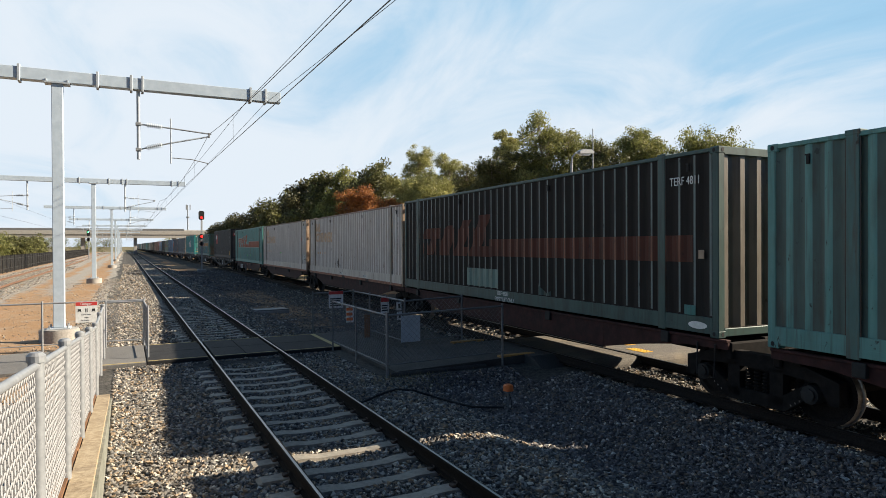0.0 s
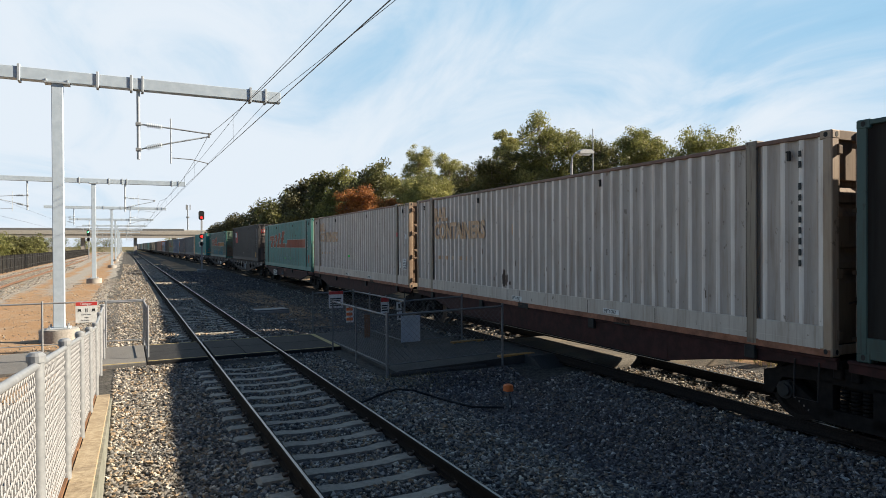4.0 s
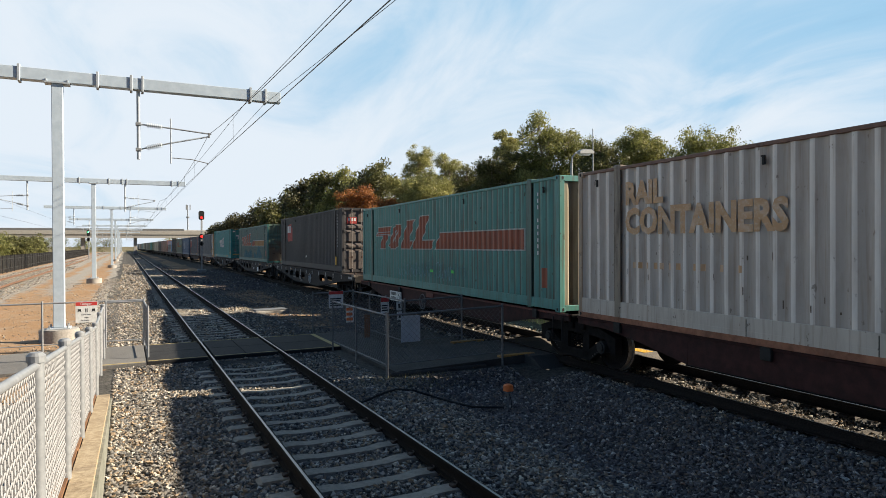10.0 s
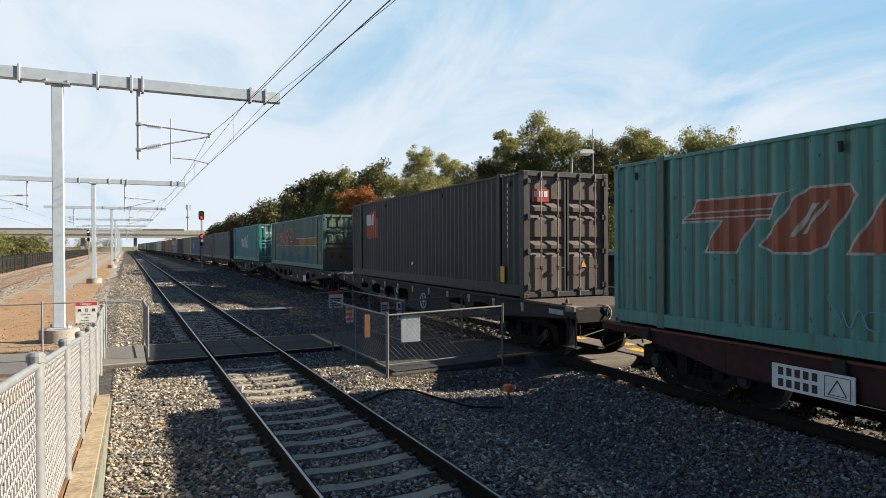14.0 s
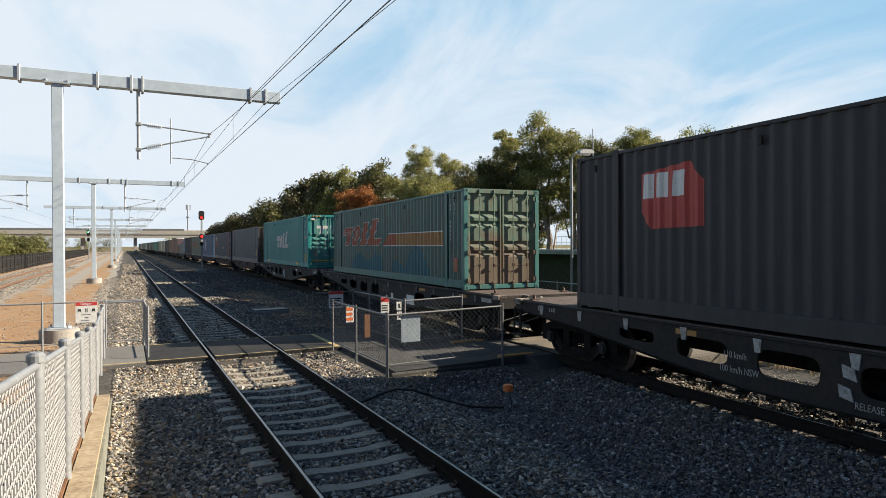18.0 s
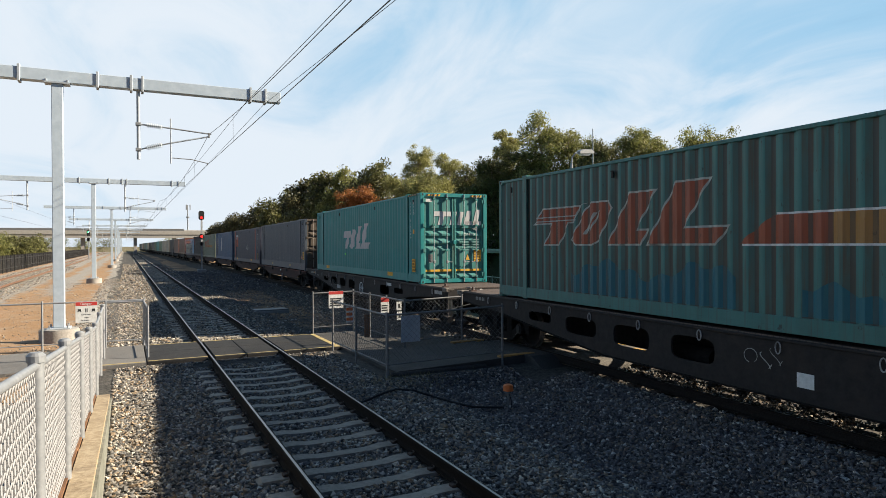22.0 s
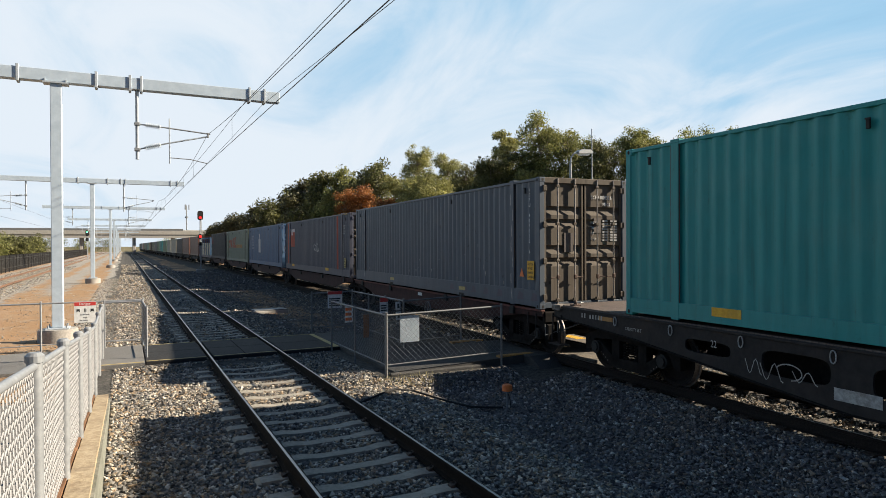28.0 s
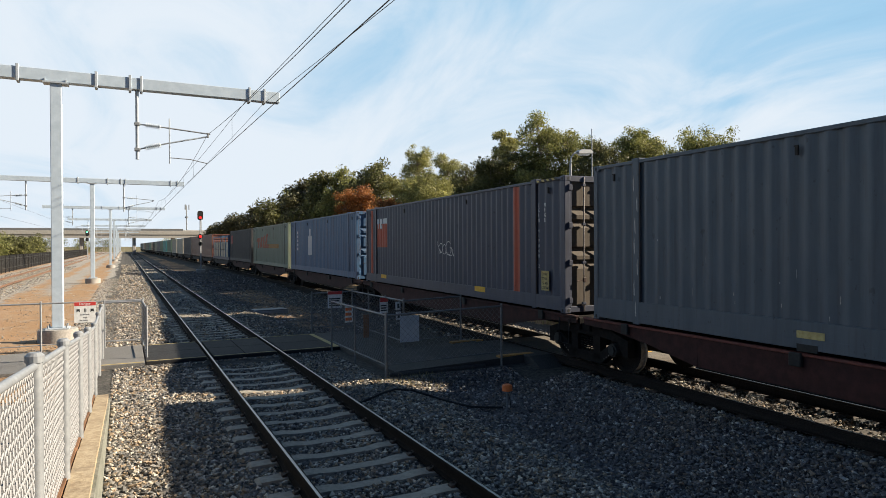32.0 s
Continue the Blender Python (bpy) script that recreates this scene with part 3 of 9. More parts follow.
def rail(parent, xs, ys, z, label, mat="rail_side"):
    """A rail along a chain of points, with its bright running band on top."""
    prof = rail_profile()
    n = len(prof)
    body, band = Kit(), Kit()
    vs = [(x + px, y, z + pz) for x, y in zip(xs, ys) for px, pz in prof]
    fs = []
    for k in range(len(xs) - 1):
        fs += [(k * n + i, k * n + (i + 1) % n, (k + 1) * n + (i + 1) % n, (k + 1) * n + i) for i in range(n)]
    fs += [tuple(range(n)), tuple(range((len(xs) - 1) * n, len(xs) * n))]
    ob = part("rail", body.add(vs, fs), M[mat], parent, label)
    vs = [(x + px, y, z + pz) for x, y in zip(xs, ys) for px, pz in ((-0.017, 0.0004), (-0.012, 0.0022), (0.012, 0.0022), (0.017, 0.0004))]
    fs = [(k * 4 + i, k * 4 + i + 1, k * 4 + 5 + i, k * 4 + 4 + i) for k in range(len(xs) - 1) for i in range(3)]
    part("running_band", band.add(vs, fs), M["rail_top"], ob, "bright worn running surface")


def sleeper_mesh(half, length, top_drop):
    """A concrete sleeper with sloping ends, dished middle and the clips that hold both rails."""
    k = Kit()
    sec = lambda x, w, h: [(x, -w, -0.2), (x, w, -0.2), (x, w * 0.86, h), (x, -w * 0.86, h)]
    cuts = [sec(-length / 2, 0.12, -0.03), sec(-length / 2 + 0.05, 0.125, 0.0), sec(-half + 0.3, 0.125, 0.0), sec(-half + 0.5, 0.11, -0.025),
            sec(half - 0.5, 0.11, -0.025), sec(half - 0.3, 0.125, 0.0), sec(length / 2 - 0.05, 0.125, 0.0), sec(length / 2, 0.12, -0.03)]
    vs = [p for c in cuts for p in c]
    fs = [(j * 4 + i, j * 4 + (i + 1) % 4, j * 4 + 4 + (i + 1) % 4, j * 4 + 4 + i) for j in range(len(cuts) - 1) for i in range(4)]
    k.add(vs, fs + [(0, 1, 2, 3), (28, 29, 30, 31)])
    return k.mesh("sleeper", M["sleeper"])


def timber_mesh():
    """A dark old timber sleeper with split ends."""
    return Kit().box(-1.2, 1.2, -0.115, 0.115, -0.2, 0.0, 0.015).mesh("sleeper", M["timber_old"])


def clip_mesh(half, plate=0.0):
    k = Kit()
    if plate:
        for s in (-1, 1):
            k.box(s * half - 0.17, s * half + 0.17, -0.09, 0.09, -0.01, plate, 0.006)
    for s in (-1, 1):
        for o in (-0.105, 0.105):
            k.box(s * half + o - 0.03, s * half + o + 0.03, -0.05, 0.05, -0.01, 0.03, 0.01)
            k.path([(s * half + o, -0.055, 0.03), (s * half + o * 0.6, -0.03, 0.045), (s * half + o * 0.6, 0.03, 0.045), (s * half + o, 0.055, 0.03)], 0.009, 4)
    return k.mesh("rail_clip", M["rail_side"])


def lay_track(name, label, x_of, z, half, y0, y1, near, spacing, far):
    tr = thing(name, label, "railway track", kind="structure")
    ys = np.arange(y0, y1, 4.0)
    for s in (-1, 1):
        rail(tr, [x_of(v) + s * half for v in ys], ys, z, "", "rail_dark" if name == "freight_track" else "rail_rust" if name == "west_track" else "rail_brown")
    me, clips = timber_mesh() if name == "freight_track" else sleeper_mesh(half, 2.55, 0.17), clip_mesh(half, 0.043 if name == "freight_track" else 0.0)
    y, rng = near[0], random.Random(4)
    while y < near[1]:
        if not (name == "near_track" and 15.75 < y < 19.2) and not (name == "freight_track" and 10.8 < y < 14.7):
            ob = part("sleeper", me, None, tr, at=pose(x_of(y), y, z - (0.215 if name == "freight_track" else 0.168) + rng.uniform(-0.006, 0.004), 0, 0, rng.uniform(-0.5, 0.5)))
            part("rail_clip", clips, None, ob)
        y += spacing
    k = Kit()
    while y < far:
        x = x_of(y)
        k.box(x - 1.27, x + 1.27, y - 0.12, y + 0.12, z - 0.3, z - 0.168)
        y += spacing
    tagged(part("far_sleepers", k, M["timber_old" if name == "freight_track" else "sleeper"], tr), kind="stuff")
    return tr


lay_track("near_track", "concrete-sleepered track with bright rail tops in grey ballast", lambda y: NEAR_X, 0.0, HALF, -30, 330, (-2, 62), 0.612, 150)
lay_track("freight_track", "curving freight track with brown rails on raised ballast", line_x, RAIL_F, HALF_F, -150, 330, (1, 34), 0.64, 60)
lay_track("west_track", "rusty-sided track on pale ballast beside a black fence", lambda y: -8.2, 0.09, HALF, -40, 330, (28, 60), 0.66, 140)


def stones(name, pts, size, rng, label, flat=0.75, mat="stone"):
    """Broken stones: sharp lumps, each turned its own way, joined into one sheet."""
    n = len(pts)
    base = np.array([(1, 0, 0), (-1, 0, 0), (0, 1, 0), (0, -1, 0), (0, 0, 1), (0, 0, -1)], float) * 0.62
    v = base[None] * (0.7 + 0.6 * rng.random((n, 6, 1))) + rng.uniform(-0.24, 0.24, (n, 6, 3))
    v *= 0.7 + 0.65 * rng.random((n, 1, 3))
    q = rng.normal(size=(n, 4))
    q /= np.linalg.norm(q, axis=1)[:, None]
    w, x, y, z = q.T
    r = np.stack([1 - 2 * (y * y + z * z), 2 * (x * y - z * w), 2 * (x * z + y * w), 2 * (x * y + z * w), 1 - 2 * (x * x + z * z), 2 * (y * z - x * w),
                  2 * (x * z - y * w), 2 * (y * z + x * w), 1 - 2 * (x * x + y * y)], -1).reshape(n, 3, 3)
    v = np.einsum("nij,nkj->nki", r, v) * size[:, None, None]
    v[:, :, 2] *= flat
    v += pts[:, None, :]
    f = np.array([(0, 2, 4), (2, 1, 4), (1, 3, 4), (3, 0, 4), (2, 0, 5), (1, 2, 5), (3, 1, 5), (0, 3, 5)])
    fs = (np.arange(n)[:, None, None] * 6 + f[None]).reshape(-1, 3)
    me = bpy.data.meshes.new(name)
    me.vertices.add(n * 6)
    me.vertices.foreach_set("co", v.reshape(-1).astype(np.float32))
    me.loops.add(len(fs) * 3)
    me.loops.foreach_set("vertex_index", fs.reshape(-1).astype(np.int32))
    me.polygons.add(len(fs))
    me.polygons.foreach_set("loop_start", (np.arange(len(fs)) * 3).astype(np.int32))
    me.polygons.foreach_set("loop_total", np.full(len(fs), 3, np.int32))
    me.polygons.foreach_set("use_smooth", np.zeros(len(fs), bool))
    me.materials.append(M[mat])
    me.update(calc_edges=True)
    me.validate()
    return tagged(new(name, me), label, "ballast", kind="stuff")


def scatter(rng, n, x0, x1, y0, y1, lo, hi, power=1.0):
    x = rng.uniform(x0, x1, n)
    y = y0 + (y1 - y0) * rng.random(n) ** power
    c = np.interp(y, LINE_Y, LINE_XS)
    keep = ~((y > 15.95) & (y < 19.05) & (x < 6.6)) & ~((y > 12.1) & (y < 19.0) & (x > 4.7) & (x < c - 1.3)) & ~((y > 10.9) & (y < 14.6) & (x > c - 2.0))
    keep &= (x > -0.22) | (y > 12.8)
    for xc, half, sp, z0, ys in ((np.full(n, NEAR_X), HALF, 0.612, -2, 0.0), (c, HALF_F, 0.64, 1, RAIL_F)):
        d = np.abs((y - z0 + sp / 2) % sp - sp / 2)
        if half == HALF:
            keep &= ~((np.abs(x - xc) < 1.29) & (d < 0.125) & ((x < xc + 0.96) | (y > 15.5)))
        keep &= ~((np.abs(np.abs(x - xc) - half) < 0.10))
    x, y = x[keep], y[keep]
    s = rng.uniform(lo, hi, len(x)) * rng.choice([0.7, 1.0, 1.0, 1.25], len(x))
    bed = np.abs(x - np.interp(y, LINE_Y, LINE_XS)) < 1.35
    z = ground_z(x, y) + rng.uniform(-0.3, 0.6, len(x)) * s + bed * rng.uniform(0.0, 0.05, len(x))
    return np.stack([x, y, z], -1), s


rng = np.random.default_rng(7)
stones("ballast_stones", *scatter(rng, 98000, -0.25, 5.6, 3.5, 16, 0.027, 0.05), rng, "angular grey and tan crushed ballast stones along the near track")
stones("ballast_stones", *scatter(rng, 62000, 5.2, 8.6, 3.0, 16, 0.026, 0.05), rng, "dark grey crushed stones between and under the tracks", mat="stone_shaded")
stones("ballast_stones", *scatter(rng, 27000, -0.3, 5.0, 19, 45, 0.036, 0.066, 1.3), rng, "grey crushed ballast stones beyond the foot crossing")
stones("ballast_stones", *scatter(rng, 11000, 4.9, 9.5, 19, 45, 0.03, 0.056, 1.3), rng, "sparse dark stones on brown dirt beyond the foot crossing", mat="stone_shaded")
stones("ballast_stones", *scatter(rng, 15000, -0.4, 5.2, 45, 110, 0.055, 0.10, 1.5), rng, "grey ballast far along the near track")
stones("ballast_stones", *scatter(rng, 36000, 8.2, 13.0, 3.0, 16, 0.022, 0.043), rng, "pale crushed ballast between the freight rails")
stones("ballast_stones", *scatter(rng, 8000, 7.6, 13.0, 16.0, 40, 0.04, 0.07, 1.2), rng, "brownish ballast beside the freight track")
stones("ballast_stones", *scatter(rng, 9000, 4.8, 9.6, 44, 80, 0.06, 0.11, 1.3), rng, "dark crushed stones between the tracks farther on", mat="stone_shaded")
p, s = scatter(rng, 5200, -9, -0.6, 19.3, 55, 0.018, 0.045, 1.4)
stones("loose_stones", p, s, rng, "pale loose stones scattered on orange dirt")
p, s = scatter(rng, 10000, -10.4, -5.8, 34, 100, 0.04, 0.075, 1.4)
stones("loose_stones", p[np.abs(np.abs(p[:, 0] + 8.2) - HALF) > 0.2], s[np.abs(np.abs(p[:, 0] + 8.2) - HALF) > 0.2], rng, "pale ballast stones round the west track")
p, s = scatter(rng, 8000, -1.6, 0.2, 19.3, 60, 0.022, 0.05, 1.3)
stones("loose_stones", p, s, rng, "pale stones spilling from the track onto dirt")


# ---- foot crossing ----
M["strip_orange"] = material("strip_orange", (0.30, 0.15, 0.035), (0.46, 0.25, 0.07), 0.8, grain=14, stain=3, stain_color=(0.12, 0.09, 0.06), stain_amount=0.6, bump=0.1)
M["concrete_tan"] = material("concrete_tan", (0.085, 0.076, 0.065), (0.155, 0.136, 0.112), 0.9, grain=34, stain=1.6, stain_color=(0.24, 0.19, 0.13), stain_amount=0.6, bump=0.6, bump_scale=60)


def crossing():
    c13 = line_x(13)
    w = thing("foot_crossing", "black rubber foot crossing panels with worn yellow edge lines", "crossing", kind="structure")
    for x0, x1 in ((0.42, 1.745), (1.90, 2.655), (2.658, 3.41), (3.565, 5.04)):
        for y0 in (16.12, 17.5):
            part("panel", Kit().box(x0, x1 - 0.006, y0, y0 + 1.37, -0.2, -0.012, 0.012), M["rubber"], w)
        for y in (16.17, 18.78):
            part("edge_line", Kit().box(x0 + 0.01, x1 - 0.01, y, y + 0.045, -0.03, -0.008), M["yellow_faded"], w, "worn cream edge line")
    part("warning_strip", Kit().box(4.90, 5.03, 16.2, 18.8, -0.02, -0.005), M["yellow_faded"], w, "worn pale yellow warning strip")
    p = solo("pavement", Kit().prism([(-9, -0.3), (0.4, -0.3), (0.4, -0.02), (-9, -0.05)], "y", 16.05, 18.95), M["asphalt_pale"], "pale grey asphalt footpath", "footpath", kind="structure")
    part("edge_line", Kit().box(-0.55, 0.38, 16.12, 16.17, -0.03, -0.012), M["yellow_faded"], p, "worn cream edge line")
    m = thing("maze_floor", "dark asphalt floor of a fenced pedestrian maze", "footpath", kind="structure")
    part("slab", Kit().prism([(5.045, -0.3), (8.25, -0.3), (8.25, 0.09), (7.4, 0.05), (5.045, -0.015)], "y", 12.35, 14.95), M["asphalt"], m)
    part("slab", Kit().box(5.045, 6.3, 14.953, 18.95, -0.3, -0.018), M["asphalt"], m)
    part("kerb", Kit().box(4.9, 7.2, 12.26, 12.345, -0.3, -0.02, 0.03), M["asphalt"], m, "crumbling asphalt edge")
    f = thing("freight_crossing", "pale concrete foot crossing over the freight track", "crossing", kind="structure")
    part("slab", Kit().prism([(11.6, -0.3), (14.55, -0.3), (14.55, 0.095), (12.1, 0.095), (11.6, -0.16)], "x", 8.253, c13 - HALF_F - 0.06), M["asphalt"], f)
    for x0, x1, z in ((c13 - HALF_F + 0.075, c13 + HALF_F - 0.075, 0.105), (c13 + HALF_F + 0.06, 13.2, 0.10)):
        edge = [(10.95 - 0.16 * math.cos(a), z - 0.2 + 0.2 * math.sin(a)) for a in np.linspace(0, math.pi / 2, 6)]
        part("panel", Kit().prism(edge + [(14.55, z), (14.55, -0.3), (10.79, -0.3)], "x", x0, x1), M["concrete_tan"], f)
    for y0 in (12.36, 14.72):
        part("edge_strip", Kit().box(7.62, 8.55, y0, y0 + 0.16, 0.05, 0.106), M["strip_orange"], f, "worn orange edge strip")
    for x0, y0, y1 in ((c13 + HALF_F + 0.35, 11.2, 11.8), (c13 + HALF_F + 0.75, 12.2, 12.8), (c13 + HALF_F + 0.35, 13.6, 14.3)):
        ts = part("warning_strip", Kit().box(x0, x0 + 0.3, y0, y1, 0.05, 0.107), M["yellow"], f, "yellow studded warning strip")
        k = Kit()
        for i in range(int((y1 - y0) / 0.1)):
            for j in range(3):
                k.tube((x0 + 0.05 + j * 0.1, y0 + 0.05 + i * 0.1, 0.107), (x0 + 0.05 + j * 0.1, y0 + 0.05 + i * 0.1, 0.113), 0.025, 6, 0.018)
        tagged(part("stud", k, M["yellow"], ts), kind="stuff")


crossing()


# ---- the freight train ----
SPEED = [(0, 3.942), (8, 3.939), (16, 4.122), (24, 4.063), (32, 4.106)]


def travelled(t):
    """Metres the train has gone since 16 s."""
    total, n = 0.0, 64
    for i in range(n):
        m = 16 + (t - 16) * (i + 0.5) / n
        total += np.interp(m, [k[0] for k in SPEED], [k[1] for k in SPEED]) * (t - 16) / n
    return float(total)


TRAIN = []      # (thing, y of its middle at 16 s, half its wheelbase)


def train_pose(y16, half, t):
    y = y16 - travelled(t)
    a, b = Vector((line_x(y - half), y - half, RAIL_F)), Vector((line_x(y + half), y + half, RAIL_F))
    return Matrix.Translation((a + b) / 2) @ Matrix.Rotation(-math.atan2(b.x - a.x, b.y - a.y), 4, "Z")


W = 1.25        # half a container's width


def corrugated(x, y0, y1, z0, z1, depth, pitch, out):
    """A folded steel sheet at x between y0 and y1; out is +1 or -1, the side it faces."""
    n = max(2, round((y1 - y0) / pitch))
    pitch = (y1 - y0) / n
    pts = []
    for i in range(n):
        y = y0 + i * pitch
        for f, d in ((0.0, 0), (0.26, 0), (0.50, 1), (0.76, 1)):
            pts.append((x - out * d * depth, y + f * pitch))
    pts.append((x, y1))
    vs = [(px, py, z) for z in (z0, z1) for px, py in pts]
    m = len(pts)
    return vs, [(i, i + 1, m + i + 1, m + i) for i in range(m - 1)]


def container(label, y0, y1, base, mats, end="doors", sill=0.30, pitch=0.28, marks=None, detail=2, high=2.95):
    """A 48-foot steel box: folded walls, roof, rails, posts, castings, doors or a folded front."""
    L = y1 - y0
    h = L / 2
    ob = thing("shipping_container", label, "container", group="containers on the train")
    z0, z1 = base, base + high
    main, frame_m, end_m = mats["main"], mats.get("frame", mats["main"]), mats.get("end", mats["main"])
    sill_m = mats.get("sill", main)
    for out in (-1, 1):
        k = Kit()
        k.add(*corrugated(out * (W - 0.012), -h + 0.12, h - 0.12, z0 + sill, z1 - 0.07, 0.042, pitch if detail > 0 else 0.6, out))
        wall = part("side_wall", k, main, ob, smooth=True)
        # light and shade of the folds put into the colours of single faces
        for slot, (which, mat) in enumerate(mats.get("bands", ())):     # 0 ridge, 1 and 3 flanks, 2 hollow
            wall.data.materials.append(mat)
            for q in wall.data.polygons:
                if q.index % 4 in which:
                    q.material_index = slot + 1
        part("bottom_rail", Kit().box(out * (W - 0.02) - 0.02, out * (W - 0.02) + 0.02, -h + 0.12, h - 0.12, z0 + 0.05, z0 + sill + 0.01, 0.006), sill_m, ob)
        part("sill_flange", Kit().box(out * (W - 0.004) - 0.006, out * (W - 0.004) + 0.006, -h + 0.18, h - 0.18, z0 + 0.05, z0 + 0.05 + sill * 0.36, 0.004), sill_m, ob)
        part("top_rail", Kit().box(out * (W - 0.03) - 0.03, out * (W - 0.03) + 0.03, -h + 0.1, h - 0.1, z1 - 0.075, z1 - 0.012, 0.008), mats.get("top", frame_m), ob)
        if detail > 0:
            for y in (-h + 1.22, h - 1.22):
                part("lifting_post", Kit().box(out * (W - 0.018) - 0.024, out * (W - 0.018) + 0.024, y - 0.085, y + 0.085, z0 + 0.02, z1 + 0.004, 0.006), mats.get("post", main), ob)
                for e in (-1, 1):
                    part("post_seam", Kit().box(out * (W - 0.010) - 0.004, out * (W - 0.010) + 0.004, y + e * 0.094 - 0.008, y + e * 0.094 + 0.008, z0 + 0.06, z1 - 0.08), P["seam"], ob)
                part("casting", Kit().box(out * (W - 0.07) - 0.08, out * (W - 0.07) + 0.08, y - 0.1, y + 0.1, z1 - 0.05, z1 + 0.02, 0.01), mats.get("post", main), ob)
        for y in (-h, h):
            s = 1 if y > 0 else -1
            part("corner_post", Kit().box(min(out * W, out * (W - 0.14)), max(out * W, out * (W - 0.14)), min(y, y - s * 0.13), max(y, y - s * 0.13), z0 + 0.1, z1 - 0.1, 0.012), frame_m, ob)
            if detail > 0:
                for z in (z0, z1 - 0.118):
                    ck = Kit().box(min(out * (W + 0.004), out * (W - 0.16)), max(out * (W + 0.004), out * (W - 0.16)), min(y + s * 0.004, y - s * 0.175), max(y + s * 0.004, y - s * 0.175), z, z + 0.118, 0.014)
                    cst = part("corner_casting", ck, frame_m, ob)
                    if s < 0:
                        part("casting_hole", Kit().prism([(out * (W - 0.09) + 0.028 * math.cos(v), z + 0.062 + 0.036 * math.sin(v)) for v in np.linspace(0.4, 6.68, 9)[:-1]], "y", y + s * 0.0065, y + s * 0.0045), M["black"], cst)
                    if out < 0:
                        part("casting_hole", Kit().prism([(y - s * 0.085 + 0.03 * math.cos(v), z + 0.062 + 0.036 * math.sin(v)) for v in np.linspace(0.4, 6.68, 9)[:-1]], "x", out * W + out * 0.0045, out * W + out * 0.0065), M["black"], cst)
    part("roof", Kit().box(-W + 0.05, W - 0.05, -h + 0.02, h - 0.02, z1 - 0.05, z1 - 0.02), frame_m, ob)
    part("floor", Kit().box(-W + 0.03, W - 0.03, -h + 0.02, h - 0.02, z0 + 0.06, z0 + 0.16), M["wagon_dark"], ob)
    # far end: a plain folded front
    k = Kit().box(-W + 0.14, W - 0.14, h - 0.06, h - 0.03, z0 + 0.15, z1 - 0.1)
    part("front_wall", k, end_m, ob)
    for z in (z0 + 0.02, z1 - 0.13):
        for y in (-h, h - 0.1):
            part("end_sill", Kit().box(-W + 0.14, W - 0.14, y + 0.005, y + 0.095, z, z + 0.13, 0.01), frame_m if z < z1 - 1 else mats.get("header", frame_m), ob)
    if end == "front":
        vs, fs = corrugated(0, -W + 0.14, W - 0.14, z0 + 0.15, z1 - 0.12, 0.075, 0.37, 1)
        part("front_wall", Kit().add([(y, -h + 0.03 - x, z) for x, y, z in vs], fs), end_m, ob)
    else:
        for s in (-1, 1):
            doors(ob, s, -h, z0, z1, end_m, mats, detail)
    if detail > 0:
        for y in (h - 0.62, h - 4.4, -h + 4.7, -h + 0.62):
            part("vent", Kit().box(-W - 0.012, -W + 0.02, y - 0.025, y + 0.025, z1 - 0.34, z1 - 0.21, 0.006).box(-W - 0.018, -W, y - 0.032, y + 0.032, z1 - 0.225, z1 - 0.205), mats.get("vent", M["black"]), ob, "small dark breather hood")
    if mats.get("hazard"):
        k, kb = Kit(), Kit()
        for i in range(8):
            y = -h + 0.26 + i * 0.10
            (k if i % 2 else kb).prism([(y, z1 - 0.07), (y + 0.10, z1 - 0.07), (y + 0.15, z1 - 0.016), (y + 0.05, z1 - 0.016)], "x", -W - 0.004, -W - 0.001)
        tagged(part("hazard_stripe", k, M["yellow_faded"], ob), kind="stuff")
        tagged(part("hazard_stripe", kb, M["text_black"], ob), kind="stuff")
    if marks and detail > 0:
        marks(ob, h, z0, z1)
    TRAIN.append((ob, (y0 + y1) / 2, h * 0.72))
    return ob


